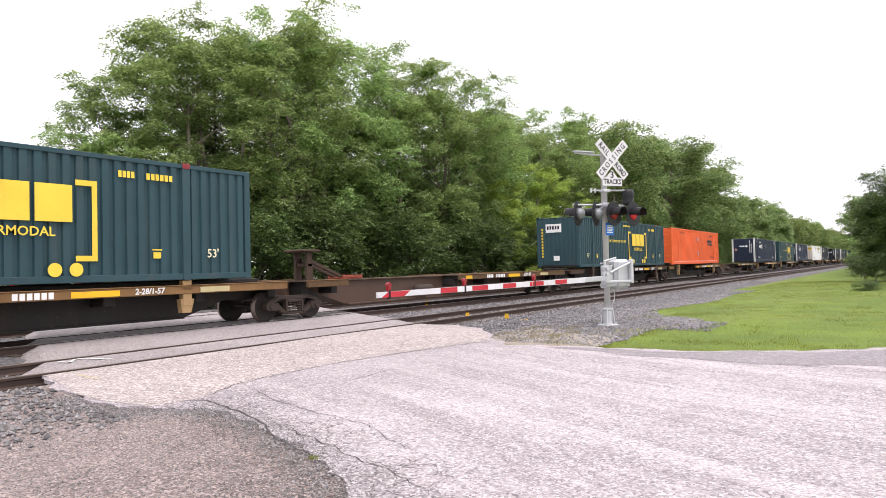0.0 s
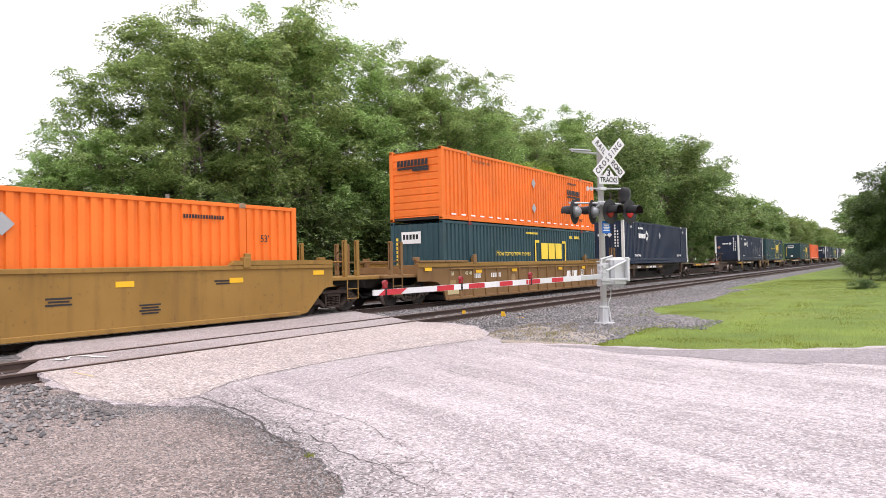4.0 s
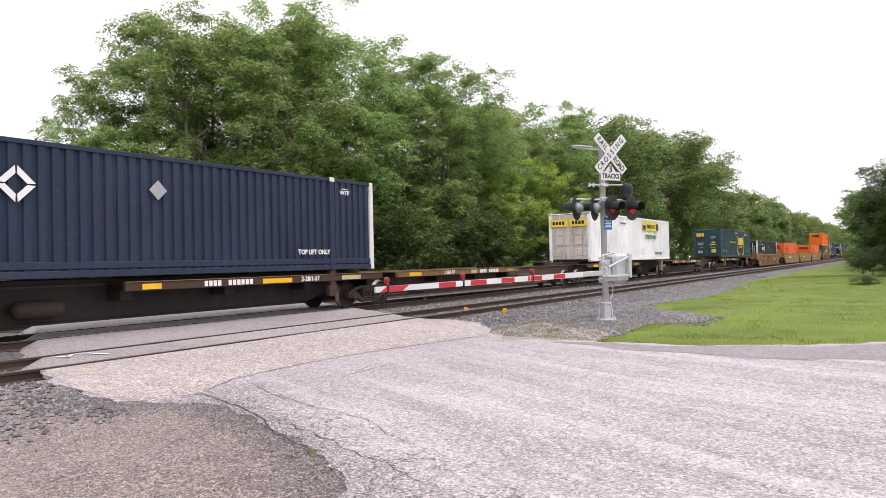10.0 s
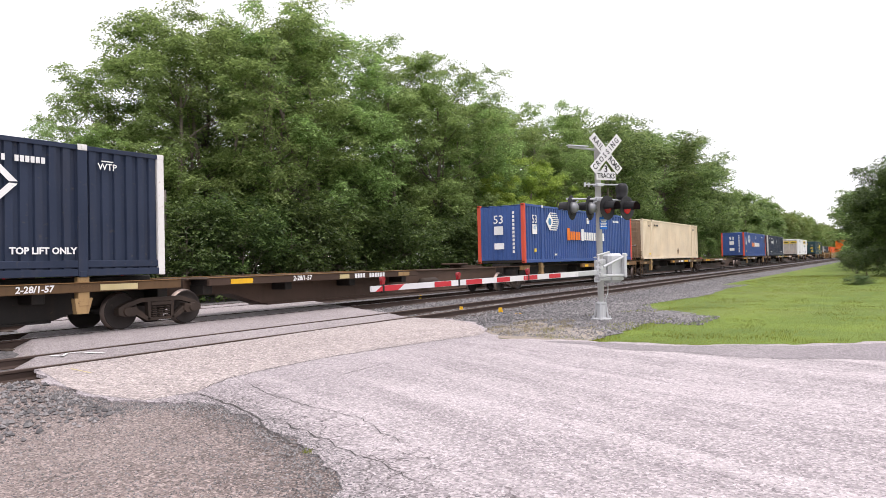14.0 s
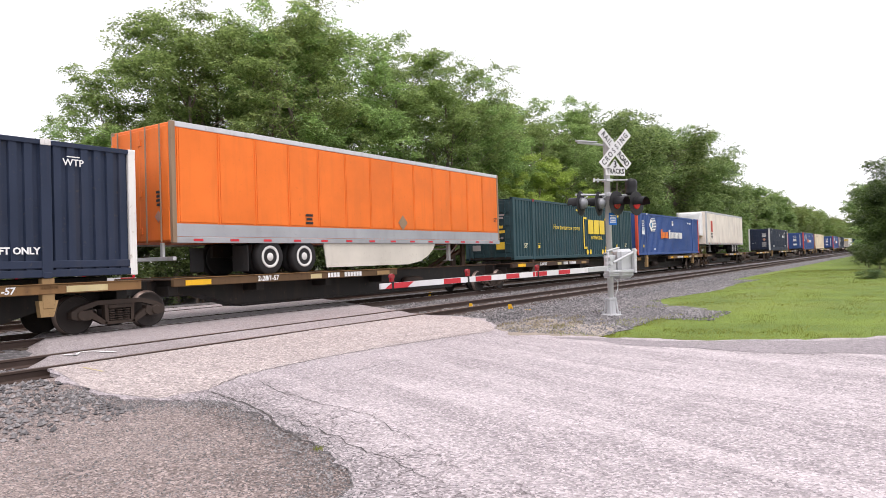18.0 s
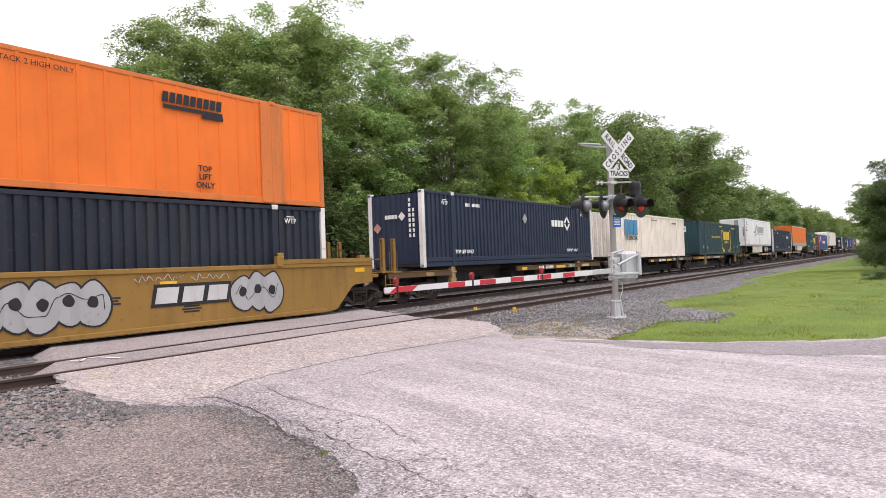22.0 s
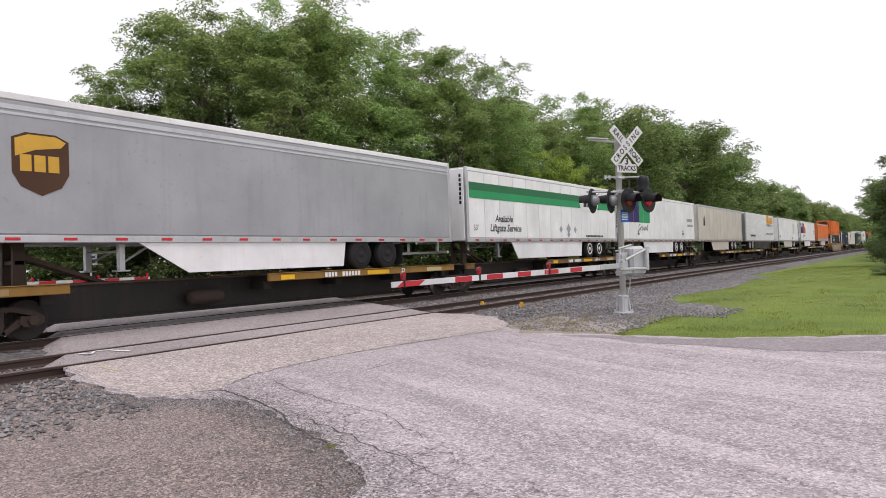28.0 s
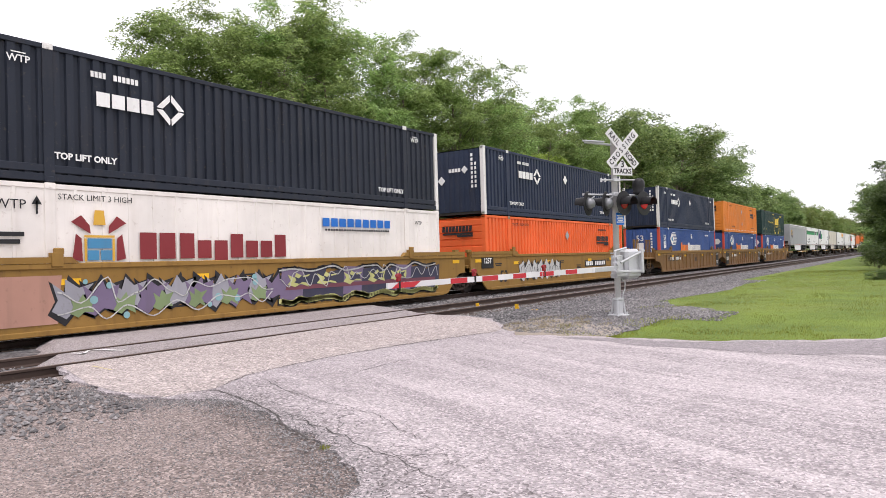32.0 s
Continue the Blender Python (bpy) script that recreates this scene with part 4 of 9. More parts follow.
# -- containers --
def b_corrugated(bm, length, z0, z1, pitch=0.29, deep=0.055):
    n = max(1, round(length / pitch))
    p = length / n
    prof = []
    for i in range(n):
        prof += [(i * p, 0), (i * p + 0.52 * p, 0), (i * p + 0.60 * p, deep), (i * p + 0.92 * p, deep)]
    prof.append((length, 0))
    lo = [bm.verts.new((x, y, z0)) for x, y in prof]
    hi = [bm.verts.new((x, y, z1)) for x, y in prof]
    for i in range(len(prof) - 1):
        bm.faces.new((lo[i], lo[i + 1], hi[i + 1], hi[i]))


def b_side(bm):
    b_corrugated(bm, CL - 0.20, 0.15, CH - 0.10)


def b_roof(bm):
    """Pressed roof sheet with low cross ribs."""
    prof = [(0.04, CH - 0.07)]
    for i in range(26):
        x = 0.5 + i * (CL - 1.0) / 25
        prof += [(x - 0.08, CH - 0.035), (x - 0.06, CH - 0.018), (x + 0.06, CH - 0.018), (x + 0.08, CH - 0.035)]
    prism(bm, prof + [(CL - 0.04, CH - 0.07)], -CW + 0.05, CW - 0.05)


def b_floor(bm):
    cbox(bm, 0.05, CL - 0.05, -CW + 0.06, CW - 0.06, 0.04, 0.15)
    for i in range(14):
        x = 0.8 + i * 1.12
        cbox(bm, x - 0.05, x + 0.05, -CW + 0.1, CW - 0.1, 0.0, 0.05)


def b_top_rail(bm):
    cbox(bm, 0.08, CL - 0.08, -0.03, 0.03, CH - 0.115, CH - 0.01, 0.008)


def b_low_rail(bm):
    cbox(bm, 0.08, CL - 0.08, -0.035, 0.035, 0.015, 0.17, 0.01)


def b_post(bm):
    cbox(bm, -0.09, 0.09, -0.09, 0.09, 0.02, CH - 0.02, 0.014)


def b_sill_band(bm):
    cbox(bm, 0.19, CL - 0.19, -0.018, 0.018, 0.20, 0.36, 0.012)


def b_casting(bm):
    cbox(bm, -0.09, 0.09, -0.082, 0.082, -0.06, 0.06, 0.012)


def b_lift_post(bm):
    cbox(bm, -0.11, 0.11, -0.02, 0.02, 0.02, CH - 0.01, 0.008)
    cbox(bm, -0.085, 0.085, -0.028, 0.03, CH - 0.12, CH + 0.005, 0.01)
    cbox(bm, -0.085, 0.085, -0.028, 0.03, -0.005, 0.12, 0.01)


def b_lift_casting(bm):
    cbox(bm, -0.105, 0.105, -0.012, 0.03, CH - 0.125, CH + 0.008, 0.008)
    cbox(bm, -0.03, 0.03, -0.022, 0.0, CH - 0.10, CH - 0.03, 0.004)


def ribbed_sheet(bm, length, ribs, z0, z1, half, proud):
    """One flat sheet pressed into narrow upright ribs."""
    prof = [(0.0, 0.0)]
    for i in range(1, ribs + 1):
        x = i * length / (ribs + 1)
        prof += [(x - half - 0.012, 0.0), (x - half, -proud), (x + half, -proud), (x + half + 0.012, 0.0)]
    prof.append((length, 0.0))
    lo = [bm.verts.new((x, y, z0)) for x, y in prof]
    hi = [bm.verts.new((x, y, z1)) for x, y in prof]
    for i in range(len(prof) - 1):
        bm.faces.new((lo[i], lo[i + 1], hi[i + 1], hi[i]))


def b_sheet(bm):
    ribbed_sheet(bm, CL - 0.20, 25, 0.15, CH - 0.10, 0.03, 0.020)


def b_sheet_nose(bm):
    ribbed_sheet(bm, 2 * CW - 0.30, 4, 0.15, CH - 0.10, 0.03, 0.022)


def b_wide_post(bm):
    cbox(bm, -0.42, 0.42, -0.022, 0.02, 0.04, CH - 0.04, 0.008)
    for x in (-0.36, 0.0, 0.36):
        cbox(bm, x - 0.05, x + 0.05, -0.034, -0.018, 0.06, CH - 0.06, 0.006)


def b_nose(bm):
    b_corrugated(bm, 2 * CW - 0.30, 0.16, CH - 0.10, 0.26, 0.03)


def b_nose_flat(bm):
    """Horizontal ribs pressed into one sheet."""
    prof = [(0.0, 0.15)]
    for i in range(9):
        z = 0.2 + i * 0.285
        prof += [(0.03, z), (0.0, z + 0.02), (0.0, z + 0.23), (0.03, z + 0.25)]
    prof.append((0.0, CH - 0.1))
    a, b = ([bm.verts.new((x, y, z)) for y, z in prof] for x in (0, 2 * CW - 0.30))
    for i in range(len(prof) - 1):
        bm.faces.new((a[i], b[i], b[i + 1], a[i + 1]))


def b_door(bm):
    w = CW - 0.12
    cbox(bm, 0, w, 0, 0.04, 0.16, CH - 0.12, 0.008)
    for i in range(4):
        z = 0.36 + i * 0.62
        cbox(bm, 0.08, w - 0.08, -0.022, 0.01, z, z + 0.42, 0.012)


def b_rod(bm):
    tube(bm, (0, -0.055, 0.12), (0, -0.055, CH - 0.08), 0.022, n=8)
    for z in (0.2, 0.75, 1.5, 2.2, 2.65):
        cbox(bm, -0.05, 0.05, -0.07, 0.0, z, z + 0.07)


def b_handle(bm):
    tube(bm, (0, -0.075, 1.0), (0.42, -0.075, 1.03), 0.014, n=6)
    cbox(bm, 0.34, 0.44, -0.085, -0.02, 0.98, 1.06, 0.006)


def container(kind, body, posts=None, nose="plain", nose_col=None, end_post=None, sheet_side=False, rail=None):
    names = dict(teal_box=("dark teal corrugated shipping container with yellow markings", "container"), navy_box=("navy blue corrugated container with white end posts", "container"),
                 blue_box=("bright blue corrugated container with red corner posts", "container"), orange=("orange corrugated shipping container with black markings", "container"),
                 white_box=("white corrugated container with a yellow panel and rusty doors", "container"), cream=("cream corrugated container with rust-brown doors", "container"),
                 worn=("weathered white corrugated container with faded blue marking", "container"), crest_box=("white corrugated container with dark red markings and crest", "container"),
                 panelled=("orange flat-panelled container with narrow upright ribs", "container"))
    t = thing("shipping_container", names[kind][0], names[kind][1], group="containers on the train")
    posts = posts or body
    side = mesh("sheet_side", b_sheet) if sheet_side else mesh("side_wall", b_side)
    for k in (0, 1):
        part("side_wall", side, body, t, (0.10, -CW + 0.022, 0) if k == 0 else (CL - 0.10, CW - 0.022, 0), turn=(0, 0, 180 * k))
        y = (-1, 1)[k] * (CW - 0.032)
        part("top_rail", mesh("top_rail", b_top_rail), rail or body, t, (0, y, 0))
        part("bottom_rail", mesh("bottom_rail", b_low_rail), rail or body, t, (0, y, 0))
        for x in (2.02, CL - 2.02):
            lift = part("lift_post", mesh("wide_post", b_wide_post) if kind == "panelled" else mesh("lift_post", b_lift_post), "worn_orange" if kind == "panelled" else body, t, (x, (-1, 1)[k] * (CW + 0.002), 0), turn=(0, 0, 180 * k))
            part("lift_casting", mesh("lift_casting", b_lift_casting), {"navy_box": "post_white", "blue_box": "post_white", "teal_box": "letter_maroon", "orange": "rusty_tan", "cream": "rusty_tan"}.get(kind, posts), lift, (0, -0.022, 0))
        for x in (0.09, CL - 0.09):
            part("corner_post", mesh("corner_post", b_post), posts if end_post is None else end_post, t, (x, (-1, 1)[k] * (CW - 0.085), 0))
            for z in (0.06, CH - 0.06):
                part("corner_casting", mesh("corner_casting", b_casting), posts, t, (x, (-1, 1)[k] * (CW - 0.075), z))
    part("roof", mesh("roof", b_roof), body, t)
    if kind == "navy_box":
        for y in (-1, 1):
            part("sill_band", mesh("sill_band", b_sill_band), body, t, (0, y * (CW - 0.012), 0))
    part("floor_frame", mesh("floor_frame", b_floor), "car_dark", t)
    nc = nose_col or body
    part("front_wall", mesh("front_wall", b_nose), nc, t, (CL - 0.03, -CW + 0.15, 0), turn=(0, 0, 90))
    if nose == "doors":
        for k in (0, 1):
            d = part("door", mesh("container_door", b_door), nc, t, (0.03, CW - 0.11 - k * (CW - 0.115), 0), turn=(0, 0, -90))
            for x in (0.3, 0.86):
                part("lock_rod", mesh("lock_rod", b_rod), "silver" if kind == "white_box" else nc, d, (x, 0, 0))
            part("handle", mesh("door_handle", b_handle), "silver", d, (0.32, 0, 0))
    else:
        part("end_wall", mesh("end_wall" + nose, {"plain": b_nose, "sheet": b_sheet_nose}.get(nose, b_nose_flat)), nc, t, (0.035, CW - 0.15, 0), turn=(0, 0, -90))
    return t


YS = -CW - 0.026                      # where paint lies on the side, on an end
XE = -0.004


def mark_teal_box(t):
    flat("teal_box_bracket", [rect(8.24, 8.36, 0.48, 2.25), rect(8.36, 8.72, 2.13, 2.25), rect(8.36, 8.72, 0.48, 0.60), rect(11.85, 11.97, 0.48, 2.25), rect(11.49, 11.85, 2.13, 2.25), rect(11.49, 11.85, 0.48, 0.60)],
         t, "letter_yellow", (-0.13, YS, 0), name="bracket")
    flat("teal_box_word", [rect(8.95, 9.70, 1.32, 2.12), rect(9.80, 10.55, 1.32, 2.12), rect(10.65, 11.42, 1.32, 2.12)], t, "letter_yellow", (-0.13, YS, 0), name="logo")
    letters("INTERMODAL", 0.20, t, "letter_yellow", (10.07, YS, 1.10), bold=0.02)
    letters("How tomorrow moves", 0.26, t, "letter_yellow", (5.9, YS, 1.60), shear=0.15)
    flat("teal_box_dots", [disc(0.15, 8.75, 0.30), disc(0.15, 9.20, 0.30), disc(0.15, 11.05, 0.30), disc(0.15, 11.50, 0.30)], t, "letter_yellow", (-0.13, YS, 0), name="dots")
    letters("53'", 0.22, t, "letter_cream", (1.15, YS, 0.66), bold=0.02)
    letters("53'", 0.22, t, "letter_cream", (14.9, YS, 0.66), bold=0.02)
    for x in (2.55, 13.3):
        flat("teal_box_small", [rect(-0.1, 0.1, -0.1, 0.05), rect(-0.13, 0.13, 0.09, 0.12)], t, "letter_yellow", (x, YS, 0.64))
    flat("teal_box_number", blocks(4, 0.42, 0.15, 0.25) + [[(x + 0.85, z) for x, z in b] for b in blocks(6, 0.72, 0.15, 0.25)], t, "letter_yellow", (12.55, YS, 2.48), name="number")
    flat("teal_box_warning", blocks(14, 1.3, 0.10, 0.3), t, "letter_yellow", (7.8, YS, 2.58), name="notice")


def teal_box(nose="plain", body="teal"):
    t = container("teal_box", body, nose=nose)
    mark_teal_box(t)
    if nose == "plain":
        flat("teal_box_white_panel", [rect(-0.48, 0.48, -0.24, 0.24)], t, "letter_white", (XE, 0.25, 2.25), True, "panel")
        flat("teal_box_panel_marks", blocks(5, 0.8, 0.2, 0.3), t, "letter_black", (XE - 0.005, 0.25, 2.28), True, "panel_marks")
        flat("teal_box_placard", [rect(-0.18, 0.18, -0.13, 0.13)], t, "letter_white", (XE, 0.1, 0.55), True, "placard")
        flat("teal_box_side_no", [rect(-0.05, 0.05, i * 0.17, i * 0.17 + 0.12) for i in range(10)], t, "letter_yellow", (XE, 0.95, 0.6), True, "number")
    elif nose == "logo":
        flat("teal_box_end_logo", blocks(3, 0.9, 0.42, 0.1), t, "letter_yellow", (XE - 0.02, 0.25, 2.3), True, "logo")
        letters("INTERMODAL", 0.13, t, "letter_yellow", (XE - 0.02, 0.25, 1.98), True)
        flat("teal_box_placard", [rect(-0.18, 0.18, -0.13, 0.13)], t, "letter_white", (XE - 0.02, 0.3, 0.55), True, "placard")
    else:
        flat("teal_box_door_logo", blocks(3, 0.75, 0.34, 0.1), t, "letter_yellow", (XE - 0.045, 0.62, 2.32), True, "logo")
        flat("teal_box_door_no", blocks(6, 0.62, 0.13, 0.25) + [[(x, z + 0.22) for x, z in q] for q in blocks(4, 0.42, 0.13, 0.25)], t, "letter_yellow", (XE - 0.045, -0.58, 1.32), True, "number")
        flat("teal_box_door_note", bars(2, 0.55, 0.26), t, "graf_silver", (XE - 0.045, -0.58, 2.02), True, "notice")
        flat("teal_box_door_rows", bars(2, 0.6, 0.30), t, "graf_silver", (XE - 0.045, 0.62, 1.42), True, "writing")
        flat("teal_box_door_panel", [rect(-0.22, 0.22, -0.17, 0.17)], t, "letter_yellow", (XE - 0.045, -0.62, 0.68), True, "panel")
        flat("teal_box_door_label", [rect(-0.22, 0.22, -0.13, 0.13)], t, "graf_silver", (XE - 0.045, 0.66, 0.60), True, "label")
    return t


def navy_box(body="navy", white_diamond=False, logo=3.75, number=3.1, nose="plain", placard=True):
    t = container("navy_box", body, posts="post_white", nose=nose)
    flat("navy_box_word", blocks(4, 1.42, 0.32, 0.14), t, "letter_white", (logo, YS, 1.92), name="logo")
    ring = []
    for a, b in ((0, 1), (1, 2), (2, 3), (3, 0)):
        c = [(0.40, 0), (0, 0.40), (-0.40, 0), (0, -0.40)]
        (x0, z0), (x1, z1) = c[a], c[b]
        p = [(x0 * 0.94 + x1 * 0.06, z0 * 0.94 + z1 * 0.06), (x0 * 0.06 + x1 * 0.94, z0 * 0.06 + z1 * 0.94)]
        ring.append([p[0], p[1], (p[1][0] * 0.56, p[1][1] * 0.56), (p[0][0] * 0.56, p[0][1] * 0.56)])
    flat("navy_box_ring", ring, t, "letter_white", (logo + 1.12, YS, 1.95), name="logo")
    flat("navy_box_number", blocks(4, 0.36, 0.13, 0.25) + [[(x + 0.65, z) for x, z in b] for b in blocks(6, 0.62, 0.13, 0.25)], t, "letter_white", (number, YS, 2.45), name="number")
    if placard:
        flat("navy_box_diamond", [diamond(0.24)], t, "letter_white" if white_diamond else "grey", (8.05, YS, 2.05), name="placard")
    letters("TOP LIFT ONLY", 0.14, t, "letter_white", (2.8, YS, 0.56), bold=0.05)
    letters("TOP LIFT ONLY", 0.14, t, "letter_white", (13.3, YS, 0.56), bold=0.05)
    for x in (1.45, 14.7):
        letters("WTP", 0.15, t, "letter_white", (x, YS, 2.45), bold=0.02)
        flat("wtp_line", [rect(-0.14, 0.14, -0.012, 0.012)], t, "letter_white", (x, YS, 2.58))
    if nose == "doors":
        flat("navy_box_door_no", bars(4, 0.5, 0.5), t, "letter_white", (XE - 0.045, -0.6, 2.0), True, "number")
        flat("navy_box_door_diamond", [diamond(0.22)], t, "graf_pink", (XE - 0.045, -0.62, 1.45), True, "placard")
        flat("navy_box_door_rows", bars(5, 0.55, 0.6), t, "graf_silver", (XE - 0.045, -0.6, 0.8), True, "writing")
        return t
    flat("navy_box_end_word", blocks(4, 0.62, 0.15, 0.14) + [diamond(0.17, 0.5, 0)], t, "letter_white", (XE, 0.15, 1.95), True, "logo")
    flat("navy_box_end_no", [rect(-0.05, 0.05, i * 0.19, i * 0.19 + 0.13) for i in range(8)] + [rect(0.13, 0.22, i * 0.19, i * 0.19 + 0.13) for i in range(6)], t, "letter_white", (XE, -0.72, 1.15), True, "number")
    flat("navy_box_end_diamond", [diamond(0.2)], t, "letter_white" if white_diamond else "graf_pink", (XE, 0.85, 1.55), True, "placard")
    return t


def blue_box(nose="plain", covered=False):
    t = container("blue_box", "pacific_blue", posts="post_red", nose=nose)
    flat("blue_box_diamond", [diamond(0.46)], t, "letter_white", (2.9, YS, 2.10), name="logo")
    flat("blue_box_globe", [disc(0.18)], t, "letter_blue", (2.92, YS - 0.004, 2.10), name="logo_centre")
    flat("blue_box_lines", [rect(0.05 - 0.22 * abs(i - 4) / 4 + 0.15, 1.05 - 0.3 * (abs(i - 4) / 4) ** 2, i * 0.108 - 0.46, i * 0.108 - 0.405) for i in range(9)], t, "letter_white", (3.0, YS - 0.001, 2.12), name="logo_lines")
    flat("blue_box_word", [rect(-0.95, -0.56, -0.33, 0.33)] + [rect(-0.95 + 0.44 + i * 0.37, -0.95 + 0.44 + i * 0.37 + 0.30, -0.30, 0.16) for i in range(4)], t, "letter_orange", (6.1, YS, 1.5), name="logo")
    flat("stack_word", [rect(-1.85, -1.45, -0.33, 0.33)] + [rect(-1.40 + i * 0.365, -1.40 + i * 0.365 + 0.29, -0.30, 0.16) for i in range(9)], t, "letter_white", (9.0, YS, 1.5), name="logo")
    if covered:
        flat("blue_box_cover", [rect(-0.62, 0.55, -0.26, 0.1), rect(0.05, 0.55, 0.1, 0.34)], t, "navy", (15.0, YS, 2.0), name="painted_patch")
        flat("blue_box_cover_low", [rect(-0.4, 0.4, -0.22, 0.22)], t, "navy", (15.0, YS, 0.95), name="painted_patch")
    x53 = 1.12 if nose == "plain" else CL - 1.0
    letters("53", 0.42, t, "letter_white", (x53, YS, 2.14), bold=0.01)
    flat("blue_box_110", [rect(-0.27, 0.27, -0.24, 0.24)], t, "letter_white", (x53, YS, 1.66), name="panel")
    letters('110"', 0.2, t, "letter_blue", (x53, YS - 0.005, 1.74))
    flat("blue_box_patch", [rect(-0.19, 0.19, -0.17, 0.17)], t, "letter_white", (8.2, YS, 2.33), name="panel")
    letters('110"', 0.13, t, "letter_black", (8.2, YS - 0.005, 2.38), bold=0.03)
    flat("blue_box_no", blocks(4, 0.36, 0.13, 0.25) + [[(x + 0.62, z) for x, z in b] for b in blocks(6, 0.6, 0.13, 0.25)], t, "letter_white", (12.6, YS, 2.45), name="number")
    flat("blue_box_yel", [rect(-0.11, 0.11, -0.09, 0.09)], t, "letter_yellow", (1.15, YS, 0.62), name="panel")
    flat("blue_box_low", [rect(-0.14, 0.14, -0.05, 0.05)], t, "letter_white", (3.6, YS, 0.40), name="panel")
    if nose == "plain":
        letters("53", 0.42, t, "letter_white", (XE, 0.1, 2.14), True, bold=0.01)
        flat("blue_box_end110", [rect(-0.25, 0.25, -0.21, 0.21)], t, "letter_white", (XE, 0.1, 1.62), True, "panel")
        flat("blue_box_end_lo", [rect(-0.27, 0.27, -0.15, 0.15)], t, "letter_white", (XE, 0.08, 0.85), True, "panel")
        flat("blue_box_end_no", [rect(-0.06, 0.06, i * 0.19, i * 0.19 + 0.13) for i in range(11)], t, "letter_white", (XE, -0.72, 0.5), True, "number")
    else:
        for y in (0.62, -0.6):
            flat("blue_box_door_logo", [[(-0.38, 0), (-0.2, -0.26), (0.2, -0.26), (0.38, 0), (0.2, 0.26), (-0.2, 0.26)]], t, "letter_white", (XE - 0.045, y, 2.0), True, "logo")
        flat("teal_box_door_rows", bars(9, 0.62, 1.2), t, "letter_white", (XE - 0.045, -0.6, 0.8), True, "writing")
    return t


def orange_box(body="orange", nose="flat", at=(12.4,), tlo=(13.2,)):
    t = container("orange", body, nose=nose)
    for x in at:
        flat("orange_word", blocks(9, 1.75, 0.26, 0.2, 0.03), t, "letter_black", (x, YS, 2.0), name="logo")
        flat("orange_line", [rect(-0.85, 0.88, -0.05, 0.05), rect(0.25, 0.9, -0.15, -0.05)], t, "letter_black", (x, YS, 1.76), name="logo")
    for x in tlo:
        letters("TOP LIFT ONLY", 0.15, t, "letter_black", (x, YS, 0.55), bold=0.03)
    flat("orange_stack", blocks(15, 1.25, 0.10, 0.3), t, "letter_black", (12.9, YS, 2.48), name="notice")
    letters("STACK 2 HIGH ONLY", 0.12, t, "letter_black", (3.1, YS, 2.55))
    letters("53'", 0.2, t, "letter_black", (14.9, YS, 1.95))
    for z in (2.12, 0.90):
        flat("orange_placard", [diamond(0.24)], t, "grey", (8.12, YS, z), name="placard")
    flat("orange_reflect", [rect(0.6 + i * 0.75, 0.95 + i * 0.75, -0.03, 0.03) for i in range(20)], t, "letter_white", (0, YS - 0.008, 0.24), name="reflectors")
    flat("orange_end_word", blocks(9, 1.55, 0.25, 0.2, 0.03), t, "letter_black", (XE - 0.03, 0.1, 2.35), True, "logo")
    flat("orange_end_line", [rect(-0.75, 0.8, -0.045, 0.045), rect(0.0, 0.8, -0.14, -0.05)], t, "letter_black", (XE - 0.03, 0.1, 2.14), True, "logo")
    return t


def panelled_box():
    """An orange box of flat sheets, with its lift points in broad double posts."""
    t = container("panelled", "orange", nose="sheet", sheet_side=True, rail="worn_orange", posts="worn_orange")
    flat("orange_word", blocks(9, 1.75, 0.26, 0.2, 0.03), t, "letter_black", (11.55, YS - 0.01, 2.45), name="logo")
    flat("orange_line", [rect(-0.85, 0.88, -0.05, 0.05), rect(0.25, 0.9, -0.15, -0.05)], t, "letter_black", (11.55, YS - 0.01, 2.22), name="logo")
    for x in (3.85, 11.85):
        for z, word in ((0.78, "TOP"), (0.57, "LIFT"), (0.36, "ONLY")):
            letters(word, 0.15, t, "letter_black", (x, YS - 0.01, z), bold=0.03)
    flat("panel_no_a", [rect(-0.05, 0.05, i * 0.15, i * 0.15 + 0.11) for i in range(4)], t, "letter_black", (3.2, YS - 0.01, 2.02), name="number")
    flat("panel_no_b", [rect(-0.05, 0.05, i * 0.15, i * 0.15 + 0.11) for i in range(7)], t, "letter_black", (3.8, YS - 0.01, 1.62), name="number")
    letters("WTP", 0.15, t, "letter_black", (1.62, YS - 0.015, 2.66), bold=0.02)
    letters("STACK 2 HIGH ONLY", 0.12, t, "letter_black", (7.8, YS - 0.01, 2.6))
    flat("panel_placard", [diamond(0.25)], t, "graf_pink", (0.97, YS - 0.01, 1.80), name="placard")
    flat("panel_low", [rect(-0.16, 0.16, -0.07, 0.07)], t, "letter_black", (0.6, YS - 0.01, 0.45), name="panel")
    flat("orange_end_word", blocks(9, 1.55, 0.25, 0.2, 0.03), t, "letter_black", (XE - 0.03, 0.1, 2.55), True, "logo")
    flat("orange_end_line", [rect(-0.75, 0.8, -0.045, 0.045), rect(0.0, 0.8, -0.14, -0.05)], t, "letter_black", (XE - 0.03, 0.1, 2.34), True, "logo")
    flat("panel_end_placard", [diamond(0.24)], t, "graf_pink", (XE - 0.03, -0.15, 1.75), True, "placard")
    flat("panel_end_no", [rect(-0.05, 0.05, i * 0.15, i * 0.15 + 0.11) for i in range(7)], t, "letter_black", (XE - 0.03, -0.85, 1.35), True, "number")
    return t


